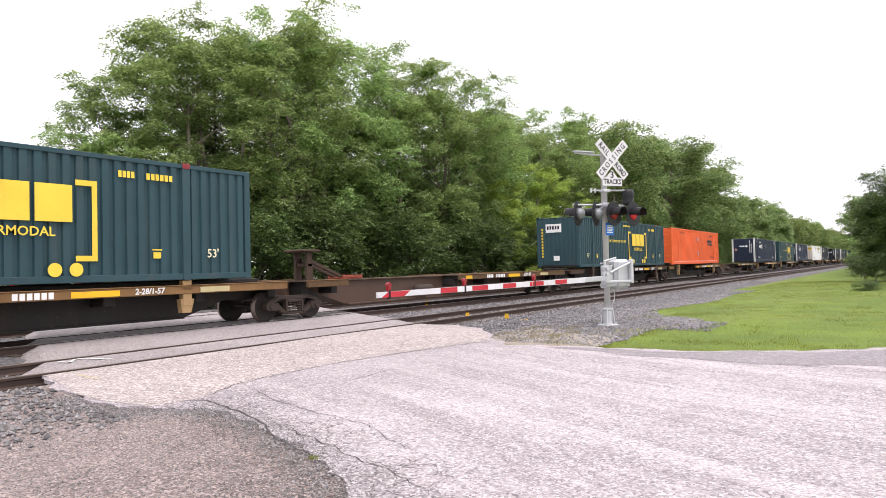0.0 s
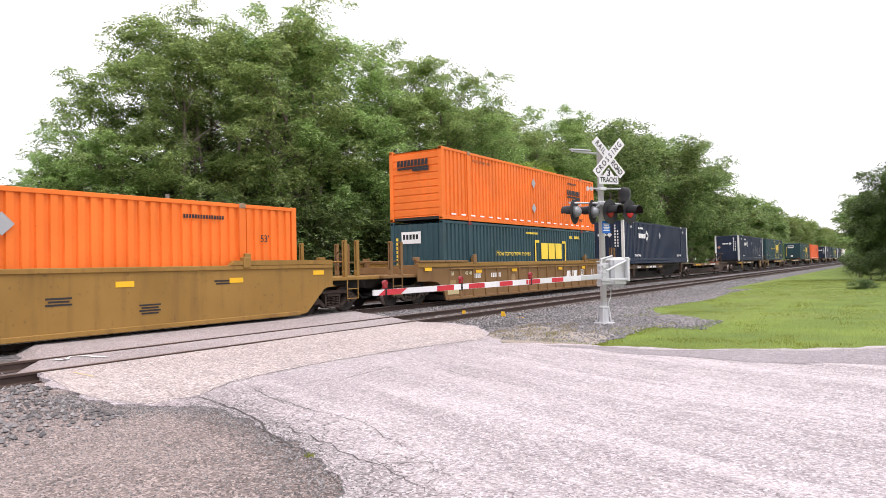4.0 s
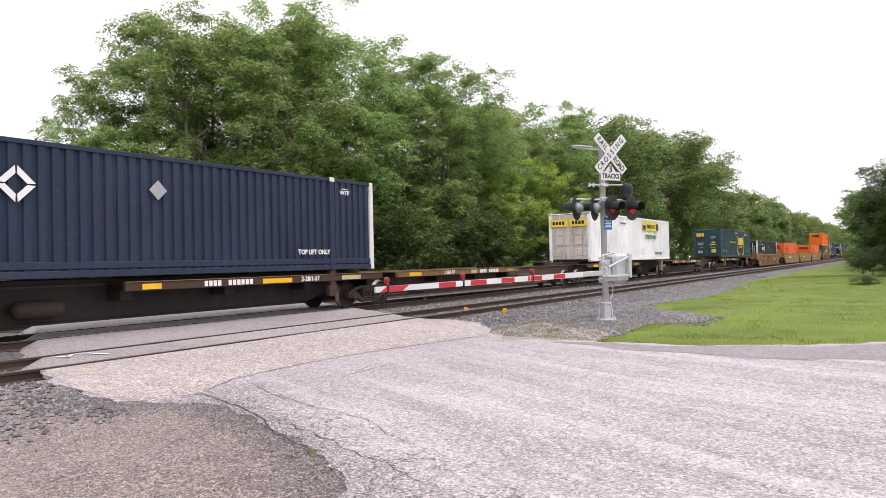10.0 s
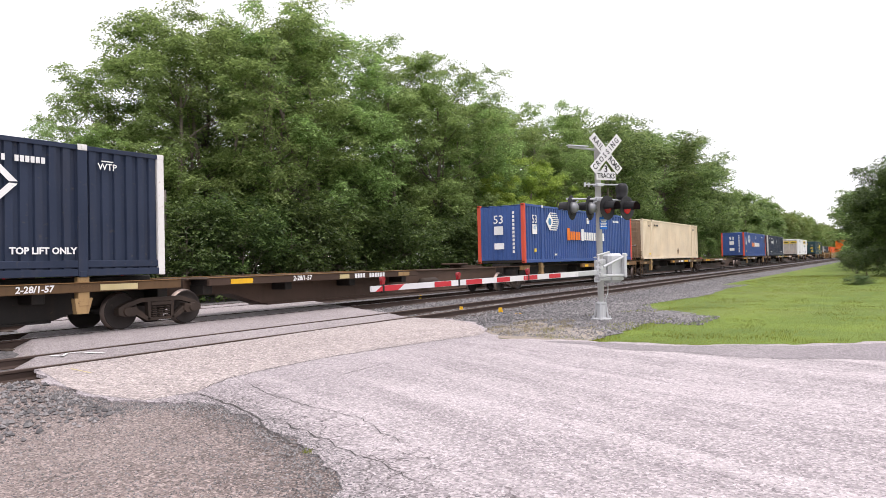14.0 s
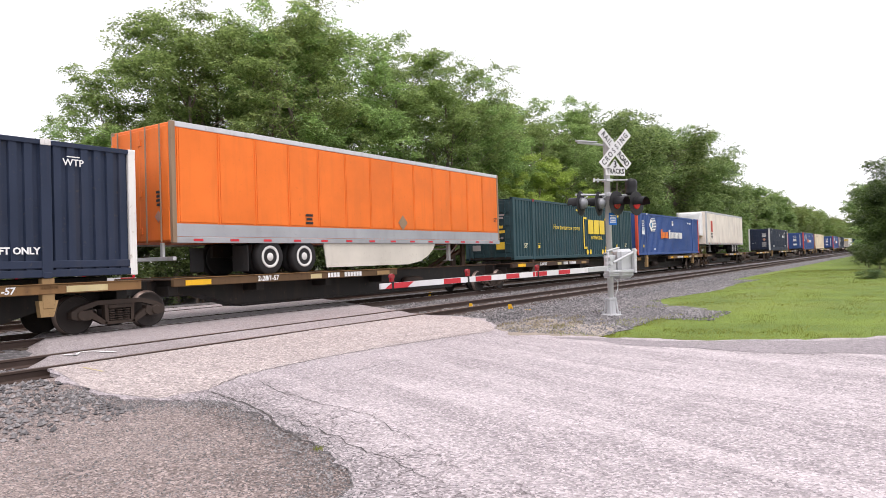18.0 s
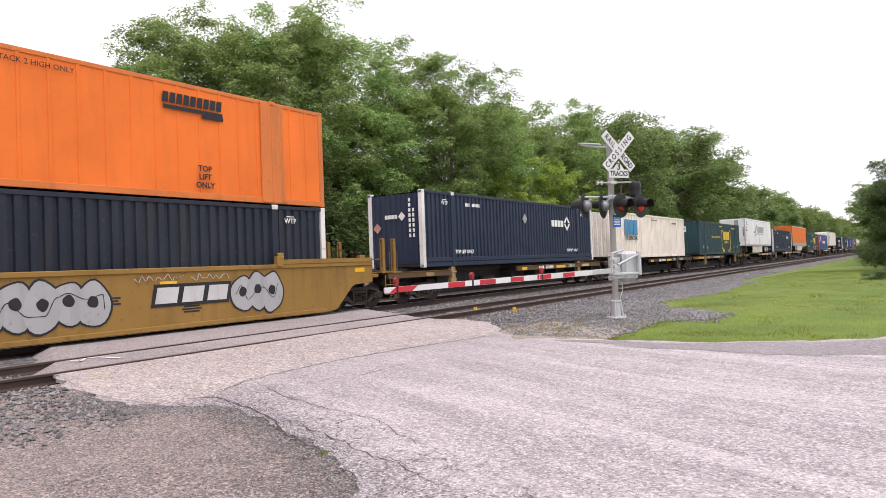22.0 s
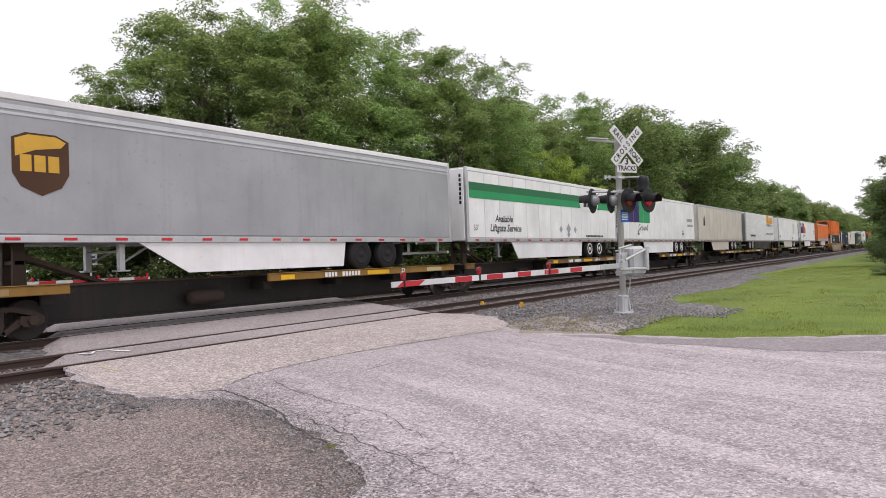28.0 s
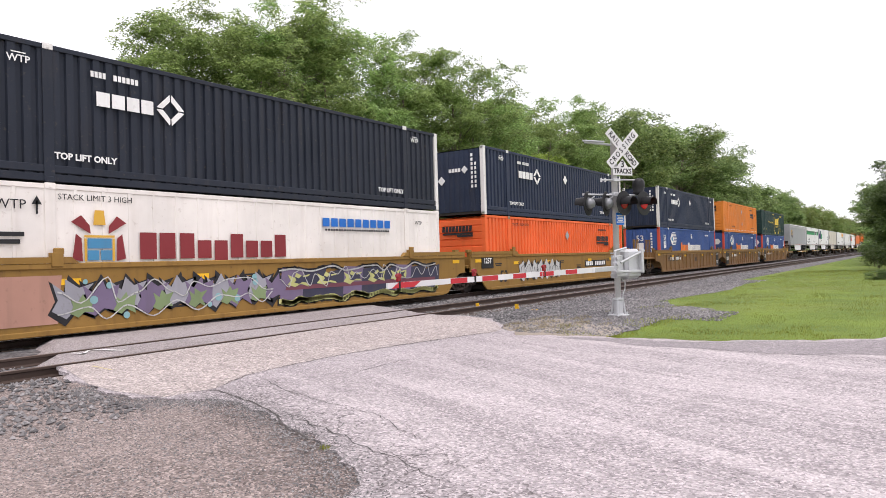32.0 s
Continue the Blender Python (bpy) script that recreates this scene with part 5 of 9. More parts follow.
def white_box():
    t = container("white_box", "white", nose="doors", nose_col="rusty_white", posts="white")
    flat("white_box_panel", [rect(-1.85, 1.85, -0.32, 0.32)], t, "letter_yellow", (11.5, YS, 2.36), name="panel")
    flat("white_box_panel_word", blocks(7, 1.9, 0.27, 0.22) + [rect(-1.78, -1.2, -0.25, 0.05), rect(1.2, 1.8, -0.25, 0.22)], t, "letter_black", (11.5, YS - 0.005, 2.36), name="logo")
    letters("Intermodal", 0.42, t, "letter_green", (11.5, YS, 1.66), bold=0.03)
    letters("TOP LIFT ONLY", 0.17, t, "letter_black", (2.9, YS, 0.45), bold=0.05)
    letters("TOP LIFT ONLY", 0.17, t, "letter_black", (13.2, YS, 0.45), bold=0.05)
    flat("white_box_no", blocks(4, 0.36, 0.11, 0.25) + [[(x + 0.65, z) for x, z in b] for b in blocks(6, 0.6, 0.11, 0.25)], t, "letter_black", (2.8, YS, 2.56), name="number")
    flat("white_box_no2", blocks(8, 1.2, 0.10, 0.3), t, "letter_black", (5.6, YS, 2.40), name="number")
    for y in (0.62, -0.6):
        flat("white_box_door_panel", [rect(-0.56, 0.56, -0.22, 0.22)], t, "letter_yellow", (XE - 0.05, y, 2.3), True, "panel")
        flat("white_box_door_word", blocks(4, 0.8, 0.2, 0.25), t, "letter_black", (XE - 0.056, y, 2.3), True, "logo")
    for x, z in ((9.6, 2.2), (9.6, 0.6)):
        flat("white_box_ring", [[(0.2 * math.cos(a), 0.2 * math.sin(a)) for a in (b, b + 0.35)] + [(0.16 * math.cos(a), 0.16 * math.sin(a)) for a in (b + 0.35, b)] for b in [i * 0.785 for i in range(8)]], t, "letter_black", (x, YS, z), name="placard")
    return t


def cream_box():
    t = container("cream", "cream", nose="doors", nose_col="rusty_tan", posts="cream")
    flat("cream_no", blocks(4, 0.36, 0.13, 0.25) + [[(x + 0.6, z) for x, z in b] for b in blocks(6, 0.6, 0.13, 0.25)], t, "letter_black", (2.85, YS, 2.5), name="number")
    for x in (1.5, 14.5):
        letters("WTP", 0.16, t, "letter_black", (x, YS, 2.42), bold=0.03)
    flat("cream_diamond", [diamond(0.27)], t, "rusty_tan", (9.3, YS, 0.62), name="placard")
    flat("cream_yel", [rect(-0.16, 0.16, -0.06, 0.06)], t, "letter_yellow", (1.5, YS, 0.40), name="panel")
    letters("53", 0.2, t, "letter_black", (15.6, YS, 0.46))
    return t


def worn_box():
    t = container("worn", "ivory", posts="ivory")
    flat("worn_word", blocks(3, 2.5, 0.95, 0.12), t, "letter_blue", (3.85, YS, 1.98), name="logo")
    letters("INTERMODAL", 0.27, t, "letter_black", (3.85, YS, 1.28), bold=0.015)
    flat("worn_no", blocks(4, 0.36, 0.11, 0.25) + [[(x + 0.6, z) for x, z in b] for b in blocks(6, 0.6, 0.11, 0.25)], t, "letter_black", (13.0, YS, 2.45), name="number")
    flat("worn_warn", blocks(12, 1.3, 0.10, 0.3), t, "rusty_tan", (8.6, YS, 2.55), name="notice")
    return t


def crest_box():
    t = container("crest_box", "reefer_white", posts="reefer_white", sheet_side=True)
    word = [rect(0, 0.42, 0, 0.62), rect(0.5, 0.92, 0, 0.62)] + [rect(1.05 + i * 0.50, 1.05 + i * 0.50 + 0.40, 0 if i != 2 else -0.1, 0.62 if i in (0, 3, 6) else 0.45) for i in range(7)]
    flat("crest_box_word", word, t, "letter_maroon", (4.0, YS, 1.28), name="logo")
    flat("crest_gold", [[(-0.14, 0.30), (0.14, 0.30), (0.10, 0.62), (-0.10, 0.62)], rect(-0.34, 0.34, -0.60, -0.52), rect(-0.34, -0.29, -0.50, 0.0), rect(0.29, 0.34, -0.50, 0.0), rect(-0.34, 0.34, 0.02, 0.07)], t, "shield_gold", (3.05, YS, 1.75), name="crest")
    flat("crest_red", [[(-0.62, 0.35), (-0.20, 0.10), (-0.22, 0.28), (-0.40, 0.5)], [(0.62, 0.35), (0.20, 0.10), (0.22, 0.28), (0.40, 0.5)], [(-0.60, -0.45), (-0.38, -0.5), (-0.40, 0.0), (-0.52, 0.1)], [(0.60, -0.45), (0.38, -0.5), (0.40, 0.0), (0.52, 0.1)]], t, "letter_maroon", (3.05, YS, 1.75), name="crest")
    flat("crest_blue", [rect(-0.27, -0.02, -0.48, -0.26), rect(0.02, 0.27, -0.48, -0.26), rect(-0.27, 0.27, -0.22, 0.0)], t, "letter_blue", (3.05, YS, 1.75), name="crest")
    flat("temp_word", blocks(9, 3.3, 0.26, 0.2), t, "sign_blue", (11.6, YS, 2.31), name="logo")
    flat("temp_line", blocks(26, 3.1, 0.06, 0.3), t, "letter_black", (11.6, YS, 2.08), name="notice")
    letters("STACK LIMIT 3 HIGH", 0.13, t, "letter_black", (3.0, YS, 2.62))
    letters("WTP", 0.2, t, "letter_black", (1.25, YS, 2.42))
    letters("WTP", 0.14, t, "letter_black", (14.8, YS, 2.40))
    flat("tare", bars(2, 0.8, 0.3), t, "letter_black", (1.1, YS, 1.75), name="notice")
    flat("arrow", [rect(-0.02, 0.02, -0.18, 0.1), [(-0.1, 0.02), (0.1, 0.02), (0, 0.2)]], t, "letter_black", (1.75, YS, 2.42))
    return t


# -- road trailers --
TB, TH = 0.88, 3.88                     # underside and top of the trailer's body over its tyres' foot
TYRE = 0.50


def b_trailer_body(bm):
    cbox(bm, 0.02, CL - 0.02, -1.285, 1.285, TB + 0.05, TH, 0.03)


PANEL = (CL - 0.3) / 13


def b_panel(bm):
    cbox(bm, 0.013, PANEL - 0.013, -0.012, 0.012, TB + 0.18, TH - 0.16, 0.004)


def b_ribbed(bm):
    cbox(bm, 0.06, PANEL - 0.06, -0.012, 0.012, TB + 0.52, TH - 0.16, 0.006)
    cbox(bm, 0.0, 0.045, -0.012, 0.016, TB + 0.50, TH - 0.14, 0.004)


def b_smooth(bm):
    cbox(bm, 0.12, CL - 0.12, -0.012, 0.012, TB + 0.18, TH - 0.16, 0.006)


def b_slat(bm):
    cbox(bm, 0.1, CL - 0.1, -0.012, 0.012, 0, 0.165, 0.004)


def b_trailer_rail(bm):
    cbox(bm, 0.0, CL, -0.03, 0.03, TB, TB + 0.15, 0.01)


def b_trailer_top(bm):
    cbox(bm, 0.0, CL, -0.03, 0.03, TH - 0.13, TH + 0.01, 0.012)


def b_trailer_end_posts(bm):
    cbox(bm, -0.02, 0.10, -0.07, 0.05, TB, TH, 0.012)


def b_tape(bm):
    cbox(bm, -0.14, 0.14, -0.004, 0.004, -0.03, 0.03)


def b_tyre(bm):
    lathe(bm, [(0.29, -0.13), (0.46, -0.14), (0.495, -0.10), (0.5, 0.0), (0.495, 0.10), (0.46, 0.14), (0.29, 0.13)], 24, "y")


def b_rim(bm):
    lathe(bm, [(0.31, 0.0), (0.315, -0.138), (0.295, -0.15), (0.245, -0.142), (0.225, -0.105), (0.14, -0.085), (0.115, -0.13), (0.02, -0.145)], 20, "y")
    for i in range(10):
        a = i * 0.628
        tube(bm, (0.18 * math.cos(a), -0.125, 0.18 * math.sin(a)), (0.18 * math.cos(a), -0.08, 0.18 * math.sin(a)), 0.018, n=6)


def b_bogie(bm):
    for y in (-0.5, 0.5):
        cbox(bm, -1.3, 1.3, y - 0.06, y + 0.06, 0.52, TB, 0.01)
    for x in (-0.62, 0.62):
        tube(bm, (x, -1.0, TYRE), (x, 1.0, TYRE), 0.075, n=10)
    cbox(bm, -0.3, 0.3, -0.65, 0.65, 0.45, 0.7, 0.02)


def b_landing(bm):
    for y in (-0.75, 0.75):
        cbox(bm, -0.07, 0.07, y - 0.07, y + 0.07, 0.25, TB, 0.01)
        cbox(bm, -0.16, 0.16, y - 0.13, y + 0.13, 0.22, 0.26, 0.01)
        tube(bm, (0.07, y, 0.45), (0.9, y * 0.8, TB), 0.03, n=6)
    tube(bm, (0, -0.75, 0.7), (0, 0.75, 0.7), 0.03, n=6)


def b_flap(bm):
    cbox(bm, -0.012, 0.012, -0.32, 0.32, 0.12, 0.82)


def b_guard(bm):
    cbox(bm, -0.05, 0.05, -1.2, 1.2, 0.45, 0.55, 0.012)
    for y in (-0.7, 0.7):
        cbox(bm, -0.04, 0.04, y - 0.05, y + 0.05, 0.5, TB + 0.02, 0.01)


def b_trailer_door(bm):
    cbox(bm, 0, 1.21, 0, 0.04, TB + 0.08, TH - 0.1, 0.01)
    for z in (TB + 0.25, TB + 1.2, TH - 0.5):
        cbox(bm, -0.02, 0.10, -0.02, 0.02, z, z + 0.16, 0.004)


def b_trailer_rod(bm):
    tube(bm, (0, -0.05, TB + 0.02), (0, -0.05, TH - 0.06), 0.02, n=8)


def b_trailer_nose(bm):
    cbox(bm, -0.03, 0.02, -1.2, 1.2, TB + 0.06, TH - 0.05, 0.02)


def b_fridge(bm):
    cbox(bm, -0.62, -0.02, -0.98, 0.98, TB + 0.75, TH - 0.1, 0.08)
    cbox(bm, -0.66, -0.6, -0.90, -0.1, TB + 0.85, TH - 0.25, 0.02)
    for i in range(12):
        cbox(bm, -0.66, -0.61, 0.05, 0.88, TB + 1.6 + i * 0.09, TB + 1.66 + i * 0.09)


TRAILER_LABEL = dict(orange="orange road trailer with a grey lower band on a rail car", white="white road trailer riding on a rail car", grey="plain light grey road trailer on a rail car",
                     cream="cream road trailer riding on a rail car", reefer="white refrigerated road trailer on a rail car", green="white road trailer with two green stripes")


def trailer(kind, body, wheels="right", side="panels", skirt="white", rim="rim_white", tape=True, reefer=False, band=None, cap="", axle=None, span=None, door=None, slope=0.6):
    """A 53-foot road trailer whose visible end is the nose when the wheels are at the other end."""
    cap = cap or ("white" if body == "white" else "silver")
    t = thing("road_trailer", TRAILER_LABEL[kind], "trailer", group="trailers on the train")
    part("body", mesh("trailer_body", b_trailer_body), "seam_grey" if side == "panels" else body, t)
    for k in (0, 1):
        y = (-1, 1)[k] * 1.292
        if side == "smooth":
            part("side_panel", mesh("smooth_side", b_smooth), body, t, (0, y, 0))
        elif side == "reefer":
            for i in range(15):
                part("slat", mesh("side_slat", b_slat), body, t, (0, y, TB + 0.2 + i * 0.178))
        else:
            for i in range(13):
                part("side_panel", mesh("side_panel" + side, b_panel if side == "panels" else b_ribbed), body, t, (0.15 + i * PANEL, y, 0))
        part("bottom_rail", mesh("trailer_rail", b_trailer_rail), band or "silver", t, (0, (-1, 1)[k] * 1.285, 0))
        part("top_rail", mesh("trailer_top", b_trailer_top), cap, t, (0, (-1, 1)[k] * 1.275, 0))
        for x, turn in ((0.0, 0), (CL, 180)):
            part("end_post", mesh("trailer_end_post", b_trailer_end_posts), "silver" if kind != "orange" else "rusty_tan", t, (x, (-1, 1)[k] * 1.255, 0), turn=(0, 0, turn if k == 0 else turn))
        if band:
            part("band", mesh("trailer_band", lambda bm: cbox(bm, 0.1, CL - 0.1, -0.006, 0.006, TB + 0.16, TB + 0.48)), band, t, (0, (-1, 1)[k] * 1.302, 0))
    if tape:
        for i in range(14):
            part("reflector", mesh("reflector_tape", b_tape), "tape_red", t, (0.7 + i * 1.13, -1.32, TB + 0.075))
    wx = axle or (11.8 if wheels == "right" else 3.75)
    part("bogie", mesh("trailer_bogie", b_bogie), "car_dark", t, (wx, 0, 0))
    for dx in (-0.66, 0.66):
        for y in (-1.13, -0.83, 0.83, 1.13):
            w = part("wheel", mesh("trailer_tyre", b_tyre, True), "tyre", t, (wx + dx, y, TYRE))
            if abs(y) > 1:
                part("rim", mesh("trailer_rim", b_rim, True), rim, w, turn=(0, 0, 0 if y < 0 else 180))
    part("mud_flap", mesh("mud_flap", b_flap), "tyre", t, (wx + (1.45 if wheels == "right" else -1.45), -0.95, 0))
    part("mud_flap", mesh("mud_flap", b_flap), "tyre", t, (wx + (1.45 if wheels == "right" else -1.45), 0.95, 0))
    lx = 3.25 if wheels == "right" else CL - 3.25
    part("landing_gear", mesh("landing_gear", b_landing), "silver", t, (lx, 0, 0))
    if skirt:
        a, b = span or ((4.15, 10.4) if wheels == "right" else (5.35, CL - 4.9))
        def b_skirt(bm):
            s = slope
            poly = [(a, TB), (a + s, 0.14), (b, 0.14), (b + 0.12, TB)] if wheels == "right" else [(a - 0.12, TB), (a, 0.14), (b - 1.7, 0.14), (b - 1.0, 0.24), (b - 0.5, 0.42), (b - 0.15, 0.66), (b, TB)]
            prism(bm, poly, -0.015, 0.015)
        part("side_skirt", mesh(("side_skirt", wheels, a, b, slope), b_skirt), skirt, t, (0, -1.25, 0), "smooth side skirt below the body")
    if wheels == "right":
        part("nose", mesh("trailer_nose", b_trailer_nose), body, t)
        if reefer:
            part("cooling_unit", mesh("cooling_unit", b_fridge), "white", t, label="white cooling unit on the nose")
        part("rear_guard", mesh("rear_guard", b_guard), "silver", t, (CL - 0.1, 0, 0))
        part("rear_wall", mesh("trailer_nose", b_trailer_nose), body, t, (CL, 0, 0), turn=(0, 0, 180))
    else:
        for k in (0, 1):
            d = part("door", mesh("trailer_door", b_trailer_door), door or body, t, (-0.04, 1.215 - k * 1.215, 0), turn=(0, 0, -90))
            for x in (0.35, 0.95):
                part("lock_rod", mesh("trailer_rod", b_trailer_rod), "rusty_tan" if kind == "orange" else "silver", d, (x, 0, 0))
        part("rear_guard", mesh("rear_guard", b_guard), "silver", t, (0.1, 0, 0))
        part("nose", mesh("trailer_nose", b_trailer_nose), body, t, (CL, 0, 0), turn=(0, 0, 180))
    return t


TY = -1.312

# -- rail cars --
def b_wheel(bm):
    lathe(bm, [(0.10, -0.075), (0.16, -0.05), (0.36, -0.035), (0.385, -0.065), (0.42, -0.065), (0.425, 0.04), (0.46, 0.055), (0.455, 0.075), (0.36, 0.07), (0.12, 0.06)], 26, "y")


def b_axle(bm):
    tube(bm, (0, -1.05, 0.42), (0, 1.05, 0.42), 0.085, n=10)


def b_frame(bm):
    outer = [(-1.12, 0.50), (-1.12, 0.36), (-0.95, 0.30), (-0.72, 0.30), (-0.60, 0.36), (-0.38, 0.17), (0.38, 0.17), (0.60, 0.36), (0.72, 0.30), (0.95, 0.30), (1.12, 0.36), (1.12, 0.50),
             (0.95, 0.60), (0.55, 0.72), (-0.55, 0.72), (-0.95, 0.60)]
    prism(bm, [(-0.36, 0.17), (0.36, 0.17), (0.36, 0.24), (-0.36, 0.24)], -0.08, 0.08)
    prism(bm, [(-1.12, 0.50), (-0.95, 0.60), (-0.55, 0.72), (0.55, 0.72), (0.95, 0.60), (1.12, 0.50), (0.95, 0.50), (0.52, 0.62), (-0.52, 0.62), (-0.95, 0.50)], -0.085, 0.085)
    for s in (-1, 1):
        prism(bm, [(s * 1.12, 0.50), (s * 1.12, 0.36), (s * 0.95, 0.30), (s * 0.72, 0.30), (s * 0.62, 0.38), (s * 0.66, 0.53), (s * 0.95, 0.50)], -0.10, 0.10)
        prism(bm, [(s * 0.68, 0.34), (s * 0.38, 0.17), (s * 0.28, 0.20), (s * 0.62, 0.47)], -0.08, 0.08)
        prism(bm, [(s * 0.27, 0.22), (s * 0.34, 0.22), (s * 0.36, 0.64), (s * 0.27, 0.64)], -0.07, 0.07)
        lathe(bm, [(0.10, -0.14), (0.12, -0.10), (0.12, 0.02)], 12, "y", (s * 0.89, 0, 0.42))


def b_springs(bm):
    for x in (-0.18, 0.0, 0.18):
        for i in range(5):
            z = 0.245 + i * 0.054
            lathe(bm, [(0.06, 0.0), (0.078, 0.012), (0.078, 0.026), (0.06, 0.036)], 8, "z", (x, 0, z))
    cbox(bm, -0.28, 0.28, -0.07, 0.07, 0.52, 0.61, 0.015)


def b_bolster(bm):
    cbox(bm, -0.24, 0.24, -1.0, 1.0, 0.50, 0.70, 0.03)
    tube(bm, (0, 0, 0.65), (0, 0, 0.85), 0.20, n=14)


def wheel_mesh():
    fresh = "rail_wheel" not in MESHES
    me = mesh("rail_wheel", b_wheel, True)
    if fresh:
        me.materials.append(M["rail_top_dull"])
        for p in me.polygons:
            c = p.center
            if math.hypot(c.x, c.z) > 0.405 and abs(c.y) < 0.06:
                p.material_index = 1
    return me


def truck(parent, x):
    t = part("truck", mesh("truck_bolster", b_bolster), "truck_iron", parent, (x, 0, 0), "four-wheeled iron truck with coil springs")
    for y in (-1.0, 1.0):
        part("side_frame", mesh("side_frame", b_frame), "truck_iron", t, (0, y, 0))
        tagged(part("spring_nest", mesh("truck_springs", b_springs), "truck_iron", t, (0, y * 1.03, 0)), kind="stuff")
    for dx in (-0.89, 0.89):
        part("axle", mesh("axle", b_axle), "wheel_iron", t, (dx, 0, 0))
        for y in (-0.755, 0.755):
            part("wheel", wheel_mesh(), "wheel_iron", t, (dx, y, 0.42), turn=(0, 0, 0 if y < 0 else 180))


def b_ladder(bm):
    for x in (0, 0.42):
        tube(bm, (x, 0, 0.25), (x, 0, 1.85), 0.018, n=6)
    for z in (0.27, 0.55, 0.82, 1.55, 1.84):
        tube(bm, (0, 0, z), (0.42, 0, z), 0.014, n=6)


def b_coupler(bm):
    cbox(bm, -0.55, 0.55, -0.11, 0.11, 0.72, 0.95, 0.03)
    cbox(bm, -0.18, 0.18, -0.2, 0.2, 0.68, 1.0, 0.05)


def b_hose(bm):
    pts = [(-0.62, -0.35, 0.78), (-0.42, -0.35, 0.50), (-0.15, -0.35, 0.36), (0.12, -0.35, 0.36), (0.4, -0.35, 0.52), (0.62, -0.35, 0.80)]
    for p, q in zip(pts, pts[1:]):
        tube(bm, p, q, 0.03, n=7)


def b_brake_wheel(bm):
    n = 18
    for i in range(n):
        a, b = i * 6.2832 / n, (i + 1) * 6.2832 / n
        tube(bm, (0, 0.26 * math.cos(a), 0.26 * math.sin(a)), (0, 0.26 * math.cos(b), 0.26 * math.sin(b)), 0.018, n=5, cap=False)
    for a in (0, 1.57, 3.14, 4.71):
        tube(bm, (0, 0, 0), (0, 0.26 * math.cos(a), 0.26 * math.sin(a)), 0.014, n=5)


def ends(c, x, out, col, ladder=True):
    """Coupler, hose, ladder at a car's end; out is +1 towards the front."""
    part("coupler", mesh("coupler", b_coupler), "truck_iron", c, (x, 0, 0))
    part("brake_hose", mesh("brake_hose", b_hose), "black", c, (x - out * 0.3, 0, 0))
    if ladder:
        part("ladder", mesh("ladder", b_ladder), "sill_brown" if col != "rust_brown" else "truck_iron", c, (x - out * 0.75 - 0.2, -1.28, 0))
        part("brake_wheel", mesh("brake_wheel", b_brake_wheel), "rust_brown", c, (x - out * 0.55, 0.2, 1.65))


def b_spine(bm, n):
    s = 0.34
    prism(bm, [(0.35, 0.66), (1.9, 0.66), (3.1, 0.30), (n - 3.1, 0.30), (n - 1.9, 0.66), (n - 0.35, 0.66), (n - 0.35, 1.08), (0.35, 1.08)], -s, s)


def b_flange(bm, a, n, z):
    cbox(bm, a, n - a, -0.43, 0.43, z, z + 0.05, 0.008)


def b_cross(bm):
    prism(bm, [(-0.10, 0.95), (0.10, 0.95), (0.10, 1.12), (-0.10, 1.12)], -1.24, 1.24)
    for s in (-1, 1):
        cbox(bm, -0.14, 0.14, s * 0.62 - 0.3, s * 0.62 + 0.3, 0.70, 0.96, 0.02)


def b_pedestal(bm):
    cbox(bm, -0.13, 0.13, -0.09, 0.09, 0.62, FLOOR, 0.02)
    prism(bm, [(-0.16, 0.46), (0.10, 0.46), (0.2, 0.80), (-0.2, 0.80)], -0.08, 0.08)
    cbox(bm, -0.18, 0.18, -0.11, 0.02, 1.02, 1.10, 0.01)


def b_air_tank(bm):
    lathe(bm, [(0.02, -0.55), (0.16, -0.50), (0.19, -0.42), (0.19, 0.42), (0.16, 0.50), (0.02, 0.55)], 14, "x")


def b_hitch(bm):
    cbox(bm, -0.42, 0.32, -0.46, 0.46, 0.92, 0.99, 0.02)
    for y in (-0.30, 0.20):
        prism(bm, [(-0.14, 0.0), (0.14, 0.0), (0.10, 0.93), (-0.12, 0.93)], y, y + 0.10)
    cbox(bm, -0.10, 0.10, -0.3, 0.3, 0.45, 0.55, 0.01)
    for y in (-0.22, 0.12):
        prism(bm, [(0.05, 0.72), (0.05, 0.60), (1.75, 0.0), (1.98, 0.0)], y, y + 0.10)
    tube(bm, (-0.3, -0.35, 0.95), (-0.3, 0.35, 0.95), 0.05, n=8)


def b_folded(bm):
    cbox(bm, -0.42, 0.32, -0.46, 0.46, 0.16, 0.23, 0.02)
    prism(bm, [(0.0, 0.0), (2.0, 0.0), (1.9, 0.08), (0.05, 0.16)], -0.3, 0.3)


def b_hitch_tray(bm):
    cbox(bm, -0.5, 0.5, -0.35, 0.35, 0.0, 0.06, 0.01)
    for y in (-0.33, 0.33):
        cbox(bm, -0.5, 0.5, y - 0.03, y + 0.03, 0.04, 0.13, 0.008)


